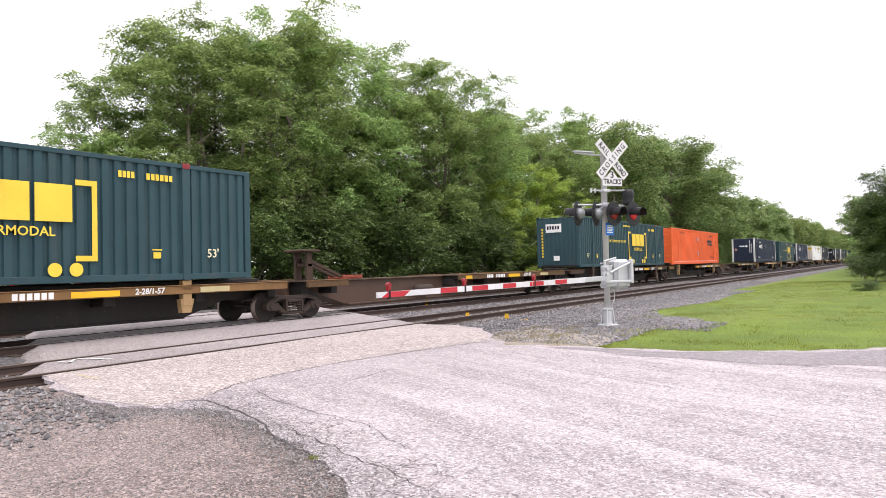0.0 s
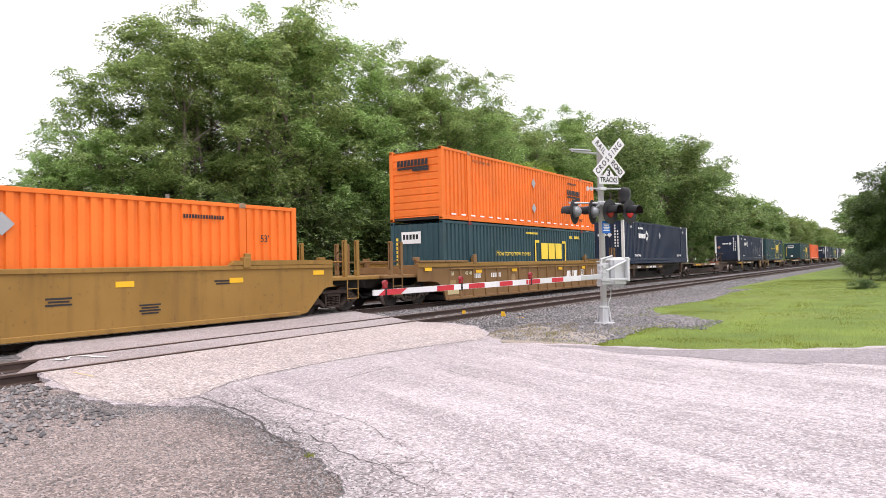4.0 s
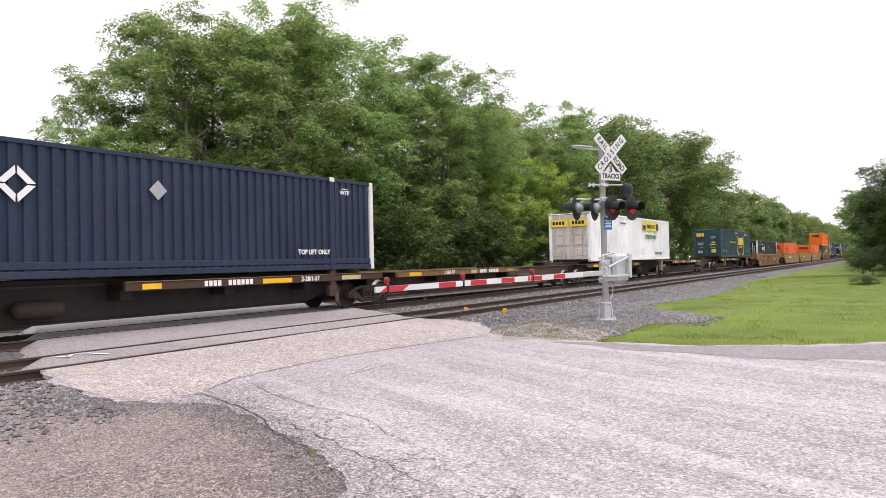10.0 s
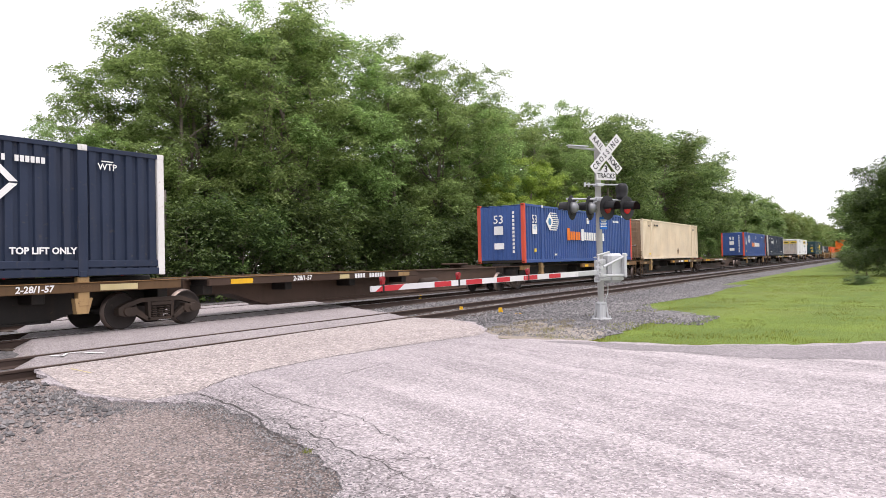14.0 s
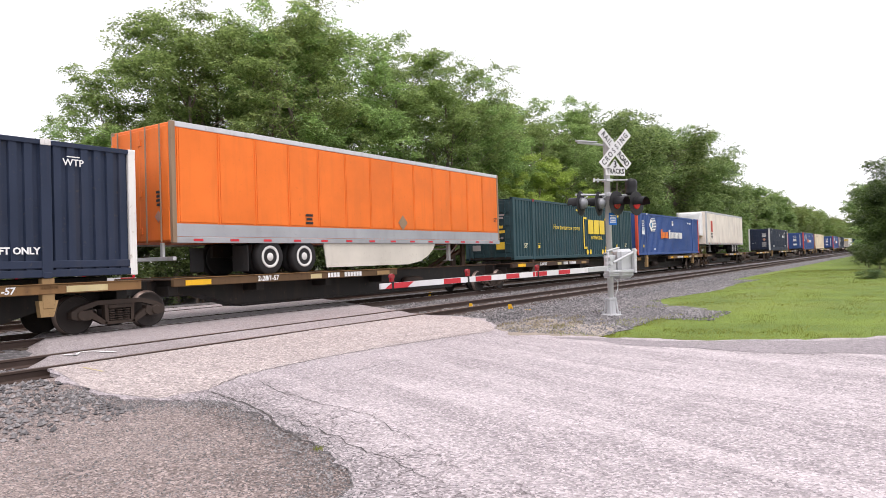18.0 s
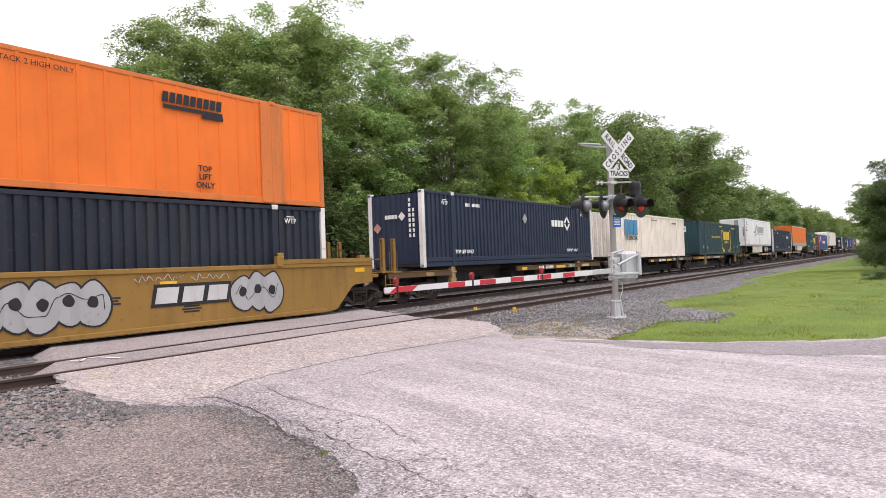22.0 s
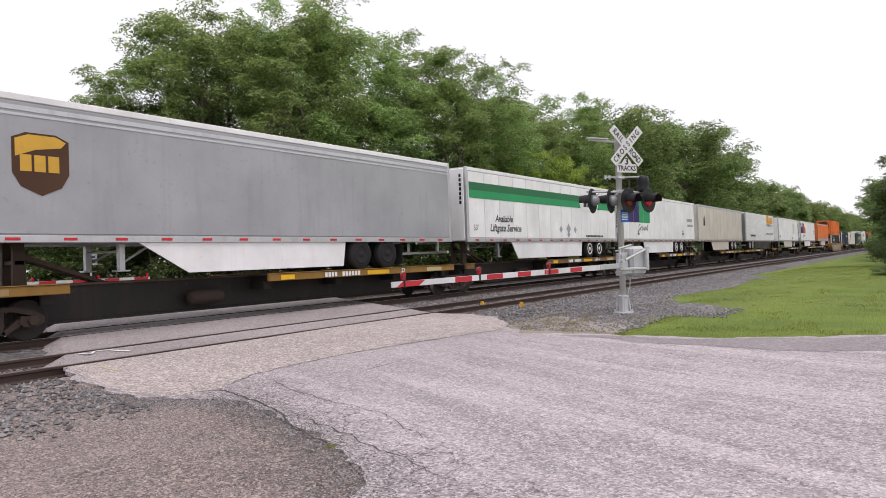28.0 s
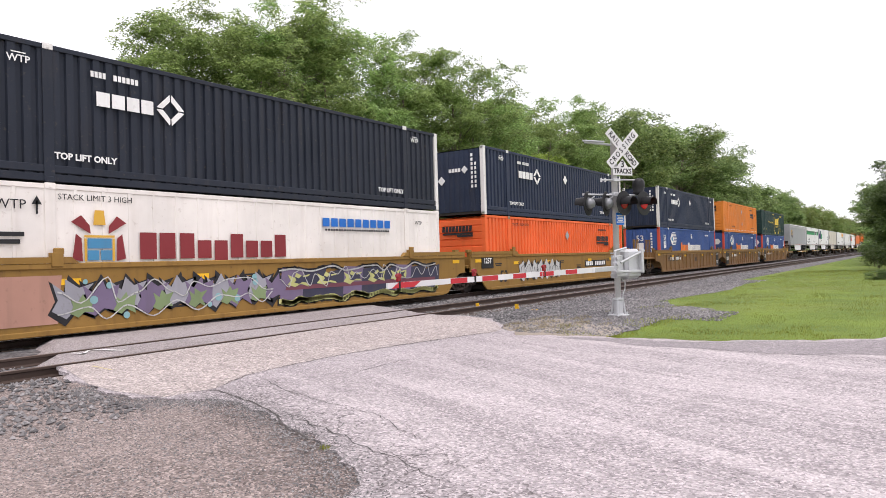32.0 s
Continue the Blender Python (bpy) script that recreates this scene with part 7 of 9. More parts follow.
def paint_graffiti(c, kind, x0, x1, y):
    """Overlapping sprayed shapes with dark outlines, no words."""
    def spray(polys, col, lift):
        flat(("graffiti", kind, col, lift, round(polys[0][0][0], 3)), polys, c, col, (0, y - lift, 0), name="graffiti")
    g = random.Random(kind)
    if kind == "wild":
        a, m, b = x0 + 1.9, x0 + 7.7, x1 - 0.3
        spray([rect(x0 + 0.1, a, 0.30, 1.30, 0.1)], "graf_pink", 0.0)
        spray([shard(g, a + 0.3 + i * 0.62, 0.76, 0.50, 0.54) for i in range(10)], "letter_black", 0.001)
        spray([shard(g, a + 0.3 + i * 1.24, 0.78, 0.42, 0.44) for i in range(5)], "graf_grey", 0.007)
        spray([shard(g, a + 0.9 + i * 1.24, 0.74, 0.40, 0.42) for i in range(5)], "graf_purple", 0.010)
        spray([shard(g, a + 0.5 + i * 0.95, 0.62, 0.26, 0.26) for i in range(6)], "graf_green", 0.014)
        spray([disc(g.uniform(0.05, 0.10), a + g.uniform(0, 5.6), g.uniform(0.35, 1.25), 12) for i in range(9)], "graf_cyan", 0.018)
        spray(ribbon(wave(a, m, 0.95, 0.30, 0.42, 5), 0.03, 2) + ribbon(wave(a, m, 0.48, 0.22, 0.5, 6), 0.03, 3), "graf_white", 0.021)
        low, top = wave(m + 0.2, b, 0.36, 0.09, 0.55, 7), wave(m + 0.2, b, 1.22, 0.12, 0.62, 8)
        spray(ribbon(low, 0.26, 9) + ribbon(top, 0.16, 10), "letter_black", 0.002)
        for i in range(9):
            p = m + 0.2 + (b - m - 0.2) * i / 9
            q = p + (b - m - 0.2) / 9 + 0.02
            spray([[(p, 0.42), (q, 0.42 if i % 2 else 0.34), (q + 0.12, 1.24), (p + 0.1, 1.28 - 0.1 * (i % 3))]], "graf_navy" if i % 3 else "graf_purple", 0.0075 + i * 0.0002)
        spray([rect(m + 0.4, b - 0.2, 0.66, 0.78, 0.05)], "graf_maroon", 0.0125)
        spray(ribbon(low, 0.15, 11), "graf_lime", 0.017)
        spray([shard(g, m + 0.9 + i * 1.15, 0.92, 0.42, 0.22) for i in range(5)], "graf_lime", 0.0185)
        spray([shard(g, m + 1.0 + i * 1.15, 0.93, 0.26, 0.13) for i in range(5)], "graf_navy", 0.022)
        spray(ribbon(wave(m + 0.2, b, 0.98, 0.32, 0.33, 12), 0.026, 13) + ribbon(top, 0.05, 14), "graf_white", 0.025)
    elif kind == "silver":
        # sharp slanting pieces, then two round ones and the owner's pale mark between them
        for i in range(8):
            x = x0 + 0.7 + i * 0.56
            h = random.Random(i + 40)
            spray([shard(h, x, 0.78, 0.46, 0.60)], "letter_black", 0.001 + 0.0012 * (i % 3))
            h = random.Random(i + 40)
            spray([shard(h, x, 0.78, 0.40, 0.53)], "graf_silver", 0.0055 + 0.0012 * (i % 3))
        spray(ribbon(wave(x0 + 0.5, x0 + 4.9, 0.80, 0.34, 0.38, 21), 0.022, 22), "letter_black", 0.0105)
        for k, (a, b) in enumerate(((x0 + 6.3, x0 + 8.9), (x0 + 12.4, x0 + 13.9))):
            m = int((b - a) / 0.5)
            for i in range(m):
                x, q = a + (b - a) * (i + 0.5) / m, i + 10 * k
                h = 0.48 + 0.05 * (i % 3)
                spray([blob(random.Random(q), x, 0.80 + 0.05 * (i % 2), 0.42, h, lobe=0.3)], "letter_black", 0.001 + 0.0012 * (q % 3))
                spray([blob(random.Random(q), x, 0.80 + 0.05 * (i % 2), 0.37, h * 0.92, lobe=0.3)], "graf_silver", 0.0055 + 0.0012 * (q % 3))
                spray([blob(random.Random(q + 5), x, 0.86 + 0.05 * (i % 2), 0.12, 0.13, lobe=0.3)], "letter_black", 0.0105 + 0.0006 * (q % 3))
            spray(ribbon(wave(a, b, 0.80, 0.28, 0.30, k), 0.016, k), "letter_black", 0.0135)
        spray([rect(x0 + 10.0, x0 + 12.2, 0.62, 1.16, 0.1)], "letter_black", 0.0)
        spray([rect(x0 + 10.1 + i * 0.72, x0 + 10.68 + i * 0.72, 0.70, 1.08, 0.08) for i in range(3)], "graf_white", 0.005)
        for k, (a, b, z) in enumerate(((x0 + 4.1, x0 + 5.8, 1.32), (x0 + 9.6, x0 + 10.9, 1.30), (x0 + 11.1, x0 + 12.2, 1.30), (x0 - 1.0, x0 - 0.3, 0.95))):
            spray(ribbon(wave(a, b, z, 0.09, 0.10, 60 + k), 0.022, 60 + k), "letter_maroon" if k == 0 else "graf_white", 0.0155)
    else:
        a, b = x0 + 2.4, x0 + 6.7
        for i in range(7):
            x = a + (b - a) * (i + 0.5) / 7
            spray([shard(random.Random(i), x, 0.80, 0.38, 0.52)], "letter_black", 0.001 + 0.001 * (i % 3))
            spray([blob(random.Random(i + 3), x, 0.80, 0.30, 0.40)], "graf_white", 0.0055 + 0.001 * (i % 3))
        spray(ribbon(wave(a, b, 0.82, 0.30, 0.17, 4), 0.022, 4), "letter_black", 0.0125)
        spray(ribbon(wave(a, b, 0.72, 0.34, 0.35, 9), 0.04, 5), "graf_white", 0.015)


# -- loads with their paint --
def parcel_trailer(green):
    t = trailer("white", "white", "right", skirt="white", span=(4.0, 10.3), slope=0.3)
    word = ((0, 0.88, 1.49), (0.92, 1.80, 0.95), (1.84, 2.87, 1.49), (2.89, 3.70, 1.45), (3.74, 4.95, 0.92))
    flat("parcel_word", [rect(p, q, 0, h) for p, q, h in word[:3]], t, "letter_purple", (0.32, TY, 2.10), name="logo")
    flat("parcel_tail_word", [rect(p, q, 0, h) for p, q, h in word[3:]], t, "letter_vermilion" if not green else "stripe_green", (0.32, TY, 2.10), name="logo")
    letters("Ground", 0.40, t, "letter_black", (3.9, TY, 1.77))
    flat("parcel_end", blocks(3, 0.75, 0.38, 0.12), t, "letter_purple", (-0.05, 0.5, 3.3), True, "logo")
    flat("parcel_tail_end", blocks(2, 0.55, 0.38, 0.12), t, "letter_vermilion" if not green else "stripe_green", (-0.05, -0.3, 3.3), True, "logo")
    flat("parcel_no", [rect(-0.05, 0.05, i * 0.18, i * 0.18 + 0.13) for i in range(10)], t, "letter_black", (-0.045, -1.0, 1.75), True, "number")
    flat("parcel_band", [rect(-1.18, 1.18, -0.27, 0.27)], t, "silver", (-0.036, 0.0, 1.16), True, "metal_band")
    for i in range(4):
        flat("parcel_grille", [rect(-0.2, 0.2, -0.17, 0.17)], t, "black", (-0.042, 0.75 - i * 0.47, 1.16), True, "recess")
    letters("Ground", 0.17, t, "letter_black", (-0.05, -0.25, 2.97), True)
    letters("LIFT", 0.12, t, "letter_black", (3.0, TY, 1.52), bold=0.04)
    letters("HERE", 0.12, t, "letter_black", (3.0, TY, 1.38), bold=0.04)
    flat("parcel_small", blocks(9, 1.5, 0.22, 0.25) + [[(x + 0.1, z - 0.4) for x, z in q] for q in blocks(11, 1.5, 0.16, 0.25)], t, "grey", (14.7, TY, 2.5), name="writing")
    letters("LIFT", 0.13, t, "letter_black", (12.8, TY, 1.62), bold=0.04)
    letters("HERE", 0.13, t, "letter_black", (12.8, TY, 1.44), bold=0.04)
    flat("parcel_arrow", [[(-0.09, 0.0), (0.09, 0.0), (0.0, -0.1)]], t, "letter_red", (12.8, TY, 1.36), name="arrow")
    return t


def wing_trailer():
    t = trailer("white", "white", "right", skirt="trailer_cream", rim="rim_white", axle=12.5, span=(4.0, 9.9), slope=0.15)
    flat("wing_trailer_word", blocks(5, 4.0, 0.74, 0.16, 0.30), t, "worn_grey", (8.95, TY, 2.78), name="logo")
    flat("wing_trailer_wing", [[(4.6, 2.45), (5.6, 2.62), (6.4, 3.30), (7.0, 3.42), (6.5, 2.70), (6.0, 2.35), (5.4, 2.30)]], t, "worn_grey", (0, TY, 0), name="logo")
    flat("wing_trailer_tail", [[(5.2, 1.90), (5.6, 1.95), (6.3, 2.30), (5.7, 2.24)]], t, "worn_grey", (0, TY, 0), name="logo")
    for z in (2.31, 2.23):
        flat("wing_trailer_line", [rect(6.3, 11.0, -0.02, 0.02)], t, "worn_grey", (0, TY, z), name="line")
    flat("placard", [diamond(0.3)], t, "letter_black", (8.2, TY, 1.55), name="placard")
    flat("placard_in", [diamond(0.25)], t, "letter_white", (8.2, TY - 0.005, 1.55), name="placard")
    for at, end in (((-0.045, 0.2, 2.75), True), ((0.85, TY, 3.46), False)):
        flat("haul_word", blocks(3, 0.42, 0.15, 0.2, 0.05) + [[(x + 0.2, z - 0.2) for x, z in q] for q in blocks(9, 0.72, 0.09, 0.25, 0.03)], t, "letter_black", at, end, "logo")
    flat("wing_trailer_no", blocks(6, 0.72, 0.14, 0.25) + [[(x, z + 0.30) for x, z in q] for q in blocks(4, 0.46, 0.13, 0.25)], t, "letter_black", (0.85, TY, 2.62), name="number")
    letters("53'", 0.2, t, "letter_black", (0.62, TY, 1.50))
    flat("wing_trailer_end_no", [rect(-0.05, 0.05, i * 0.16, i * 0.16 + 0.12) for i in range(6)], t, "letter_black", (-0.045, -1.12, 2.0), True, "number")
    flat("wing_trailer_end_placard", [diamond(0.24)], t, "worn_grey", (-0.045, 0.6, 1.55), True, "placard")
    flat("wing_trailer_socket", [rect(-0.18, 0.18, -0.12, 0.12)], t, "letter_black", (-0.045, -0.6, 1.25), True, "socket")
    flat("wing_trailer_plates", [rect(-0.2, 0.2, -0.28, 0.28)], t, "grey", (-0.045, -0.45, 3.45), True, "plate")
    return t


def striped_trailer():
    t = trailer("green", "white", "right", skirt="white", rim="rim_white", axle=12.9, span=(3.6, 11.1))
    flat("striped_trailer_dark", [rect(0.2, 16.0, 2.98, 3.30)], t, "letter_green", (0, TY, 0), name="stripe")
    flat("striped_trailer_light", [rect(0.2, 16.0, 2.66, 2.98)], t, "stripe_green", (0, TY, 0), name="stripe")
    flat("striped_trailer_plate", [[(-1.3, 0), (-1.05, 0.45), (1.05, 0.45), (1.3, 0), (1.05, -0.45), (-1.05, -0.45)]], t, "letter_white", (12.2, TY - 0.005, 2.98), name="plate")
    flat("striped_trailer_word", blocks(3, 1.5, 0.5, 0.2, 0.08), t, "letter_black", (12.2, TY - 0.010, 2.98), name="logo")
    letters("Available", 0.30, t, "letter_black", (2.95, TY, 1.86), shear=0.2, bold=0.02)
    letters("Liftgate Service", 0.32, t, "letter_black", (3.1, TY, 1.46), shear=0.2, bold=0.02)
    letters("53'", 0.24, t, "letter_black", (0.65, TY, 1.45))
    flat("striped_trailer_signs", [diamond(0.18, 8.6, 1.5), diamond(0.26, 9.5, 1.55), diamond(0.18, 9.5, 1.25), diamond(0.18, 10.3, 1.5)], t, "grey", (0, TY, 0), name="placard")
    flat("striped_trailer_web", blocks(12, 2.4, 0.1, 0.25), t, "letter_black", (12.9, TY, 1.18), name="writing")
    flat("striped_trailer_map", [[(-0.7, 0.1), (-0.5, 0.4), (0.2, 0.42), (0.75, 0.25), (0.7, -0.1), (0.4, -0.35), (0.1, -0.3), (-0.1, -0.45), (-0.5, -0.25)]], t, "letter_green", (-0.05, 0.2, 2.9), True, "picture")
    flat("striped_trailer_end", blocks(8, 1.6, 0.2, 0.2), t, "letter_black", (-0.05, 0.2, 3.55), True, "logo")
    flat("striped_trailer_no", [rect(-0.05, 0.05, i * 0.18, i * 0.18 + 0.13) for i in range(7)], t, "letter_black", (-0.045, -1.05, 2.4), True, "number")
    return t


def shield_trailer():
    t = trailer("grey", "grey", "right", side="smooth", skirt="white", rim="tyre", cap="white", axle=11.7, span=(3.4, 10.2), slope=1.3)
    for z, h in ((3.60, 0.05), (3.47, 0.025)):
        flat(("shield_trailer_trim", z), [rect(0.15, CL - 0.15, -h, h)], t, "silver", (0, TY, z), name="trim_line")
    shield = [(-0.56, 0.50), (-0.3, 0.62), (0.3, 0.62), (0.56, 0.50), (0.56, -0.2), (0.4, -0.48), (0, -0.66), (-0.4, -0.48), (-0.56, -0.2)]
    flat("shield_trailer_shield", [shield], t, "shield_brown", (1.28, TY, 2.50), name="logo")
    flat("shield_trailer_gold", [[(-0.5, 0.48), (-0.25, 0.58), (0.3, 0.58), (0.5, 0.48), (0.4, 0.36), (-0.1, 0.28), (-0.5, 0.12)]] + blocks(3, 0.82, 0.34, 0.2), t, "shield_gold", (1.28, TY - 0.005, 2.50), name="logo")
    flat("shield_trailer_end", [rect(-0.3, 0.3, -0.1, 0.1)], t, "letter_black", (-0.05, 0.5, 3.4), True, "writing")
    flat("shield_trailer_grille", [rect(-0.35, 0.35, -0.2, 0.2)], t, "letter_black", (-0.05, -0.6, 1.3), True, "grille")
    return t


def slatted_trailer():
    t = trailer("white", "white", "left", side="reefer", skirt="black", axle=2.6, span=(4.3, 13.6), door="stainless")
    flat("slat_word", [rect(0.1, 1.4, 0, 0.9)] + [rect(1.5 + i * 0.5, 1.5 + i * 0.5 + 0.42, 0, 0.72) for i in range(5)], t, "letter_amber", (11.3, TY, 2.95), name="logo")
    letters("INTERMODAL", 0.28, t, "letter_black", (13.3, TY, 2.72), stretch=1.6)
    letters("TEMPERATURE CONTROLLED", 0.19, t, "letter_black", (13.1, TY, 1.72), stretch=1.25, shear=0.15)
    flat("slat_small", blocks(14, 2.6, 0.18, 0.2), t, "letter_black", (3.6, TY, 1.5), name="writing")
    return t


def orange_trailer():
    t = trailer("orange", "orange", "left", side="ribs", skirt="trailer_cream", band="grey", cap="silver")
    flat("or_placard", [diamond(0.27, 9.2, 1.62)], t, "rusty_tan", (0, TY - 0.01, 0), name="placard")
    flat("or_small", bars(3, 0.3, 0.35), t, "letter_black", (4.6, TY - 0.01, 1.6), name="writing")
    letters("53'", 0.18, t, "letter_black", (15.8, TY - 0.01, 1.9))
    for y in (0.62, -0.6):
        flat("or_door", bars(4, 0.16, 0.42), t, "letter_black", (-0.06, y - 0.2, 2.0), True, "writing")
        flat("or_door2", [diamond(0.15)], t, "graf_pink", (-0.062, y - 0.2, 1.55), True, "placard")
    return t


def reefer_trailer():
    t = trailer("reefer", "ivory", "right", skirt=None, reefer=True, axle=11.6)
    flat("reef_logo", [rect(-0.35, 0.35, -0.55, 0.45)], t, "letter_red", (1.9, TY, 2.6), name="logo")
    flat("reef_rows", bars(4, 0.6, 0.55), t, "letter_black", (1.9, TY, 1.7), name="writing")
    return t


def plain_white_trailer():
    t = trailer("white", "white", "right", skirt="trailer_cream", axle=12.1, span=(3.8, 10.5))
    flat("pw_patch", [rect(-0.6, 0.5, -0.8, 0.6)], t, "trailer_cream", (11.9, TY, 2.7), name="patch")
    flat("pw_diamond", [diamond(0.24, 1.0, 1.5), diamond(0.24, 11.0, 1.3)], t, "letter_black", (0, TY, 0), name="placard")
    flat("pw_end_diamond", [diamond(0.27)], t, "letter_black", (-0.05, 0.7, 1.55), True, "placard")
    flat("pw_no", [rect(-0.05, 0.05, i * 0.2, i * 0.2 + 0.14) for i in range(8)], t, "letter_black", (0.35, TY, 1.4), name="number")
    return t


def cream_trailer():
    t = trailer("cream", "trailer_cream", "right", skirt="trailer_cream", axle=12.6)
    flat("ct_logo", [[(-0.3, -0.4), (0.3, -0.4), (0.1, 0.45), (-0.2, 0.2)]], t, "letter_black", (1.9, TY, 2.6), name="logo")
    return t


def tagged_navy_box():
    """The navy box with faded chalk smears and a scrawl along its lower edge."""
    t = navy_box()
    g = random.Random(5)
    for k, (x, w) in enumerate(((9.1, 0.6), (10.4, 0.6), (11.5, 0.3), (12.1, 0.3), (13.4, 0.4), (14.1, 0.4))):
        streaks = []
        for i in range(16):
            p, q, h = x + w * (i / 15 - 0.5), g.uniform(0.65, 1.5), g.uniform(0.06, 0.3)
            streaks.append(rect(p, p + g.uniform(0.006, 0.024), q, q + h, g.uniform(-0.02, 0.02)))
        flat(("smear", k), streaks, t, "graf_silver", (0, YS - 0.002, 0), name="graffiti")
    for k in range(5):
        flat(("scrawl", k), ribbon(wave(9.3 + k * 1.1, 10.2 + k * 1.1, 0.28, 0.07, 0.07, k), 0.016, k), t, "graf_lime" if k == 0 else "graf_white", (0, YS - 0.012, 0), name="graffiti")
    return t


# -- the make-up of the train, front to rear: kind, the load's rear end, loads; "|" parts the cars --
BOX, EMPTY = "box", "empty"
TRAIN = []
far = random.Random(3)
u = 808.0
FAR_LOADS = (teal_box, navy_box, blue_box, orange_box, white_box, lambda: teal_box("doors"), lambda: navy_box("black_blue"))
while u > 500:
    TRAIN.append(("spine", u, [far.choice(FAR_LOADS)] if far.random() < 0.85 else []))
    u -= 19.2
TRAIN += [
    ("spine", 482.0, [white_box]), ("spine", 457.5, [navy_box]), ("spine", 437.2, [teal_box]), ("spine", 417.6, [navy_box]), ("spine", 399.8, []), ("spine", 381.6, [lambda: orange_box("red_orange")]),
    ("spine", 363.3, [teal_box]), ("spine", 343.7, []), ("spine", 324.1, [teal_box]), "|",
    ("spine", 305.2, [tagged_navy_box]), ("spine", 285.7, []), ("spine", 266.2, [navy_box]), "|",
    ("ribbed", 244.9, [lambda: teal_box("plain"), lambda: orange_box("orange", "flat", (13.1,), (13.6,))]), "|",
    ("smooth", 220.9, [lambda: orange_box("orange", "doors", (3.25,), (3.3,))]), ("smooth", 201.6, []), ("smooth", 182.2, [lambda: orange_box("red_orange", "doors", (2.9,), (3.3,))]), "|",
    ("ribbed", 158.6, [lambda: navy_box("black_blue")]), "|",
    ("spine", 137.4, [lambda: teal_box("doors")]), ("spine", 120.1, []), ("spine", 102.9, [white_box]), ("spine", 85.0, []), ("spine", 67.2, [navy_box]), "|", ("spine", 48.6, [lambda: blue_box(covered=True)]), ("spine", 29.0, []), ("spine", 9.2, [cream_box]), "|",
    ("spine", -9.5, [blue_box]), ("spine", -27.3, []), ("spine", -45.1, [lambda: navy_box(logo=11.3, number=12.4, nose="doors")]), ("spine", -62.2, []), ("spine", -79.3, [reefer_trailer]), "|", ("spine", -98.4, [blue_box]), ("spine", -115.8, [lambda: teal_box("doors")]),
    ("spine", -133.3, [orange_trailer]), ("spine", -150.4, [lambda: navy_box(logo=11.5)]), ("spine", -168.3, [wing_trailer]), "|", ("spine", -187.6, [teal_box]),
    ("spine", -208.4, [worn_box]), ("spine", -227.2, [lambda: navy_box(logo=11.6)]), "|",
    ("smooth", -248.4, [lambda: navy_box("black_blue", placard=False), panelled_box], "silver"), "|",
    ("spine", -269.9, [orange_trailer]), ("spine", -290.0, [lambda: parcel_trailer(False)]), ("spine", -308.7, [plain_white_trailer]), "|",
    ("spine", -328.1, [slatted_trailer]), ("spine", -346.2, [cream_trailer]), ("spine", -363.4, [lambda: parcel_trailer(True)]), ("spine", -380.4, [striped_trailer]), ("spine", -397.7, [shield_trailer]), "|",
    ("ribbed", -419.6, [lambda: blue_box("doors"), lambda: teal_box("logo", "green_teal")]), ("ribbed", -439.0, [lambda: blue_box("doors"), lambda: orange_box("amber_orange", "flat", (13.3,), (4.0, 13.4))]), ("ribbed", -458.6, [blue_box, lambda: navy_box("navy", True)]), "|",
    ("smooth", -482.2, [lambda: orange_box("red_orange", "flat", (12.9,), (3.4,)), lambda: navy_box("navy", True)], "light"), ("smooth", -501.7, [crest_box, lambda: navy_box("black_blue", True, placard=False)], "wild"),
]
units = [q for q in TRAIN if q != "|"]
breaks = {i for i, q in enumerate([x for x in TRAIN]) if q == "|"}
cut_before, cut_after, seen = set(), set(), 0
for q in TRAIN:
    if q == "|":
        cut_after.add(seen - 1)
        cut_before.add(seen)
    else:
        seen += 1
REAR_DECK = (-187.6, 305.2, 285.7, 266.2, 137.4, 120.1, 102.9, 85.0, 48.6, 29.0, -27.3, -115.8, -133.3, -269.9, -328.1)
HITCHES = {343.7: (-0.2, 1), 285.7: (14.7, -1), 29.0: (-0.2, 1)}      # raised with no trailer: place on the car, way of the brace
TRAILERS = (reefer_trailer, orange_trailer, wing_trailer, plain_white_trailer, slatted_trailer, cream_trailer, striped_trailer, shield_trailer)
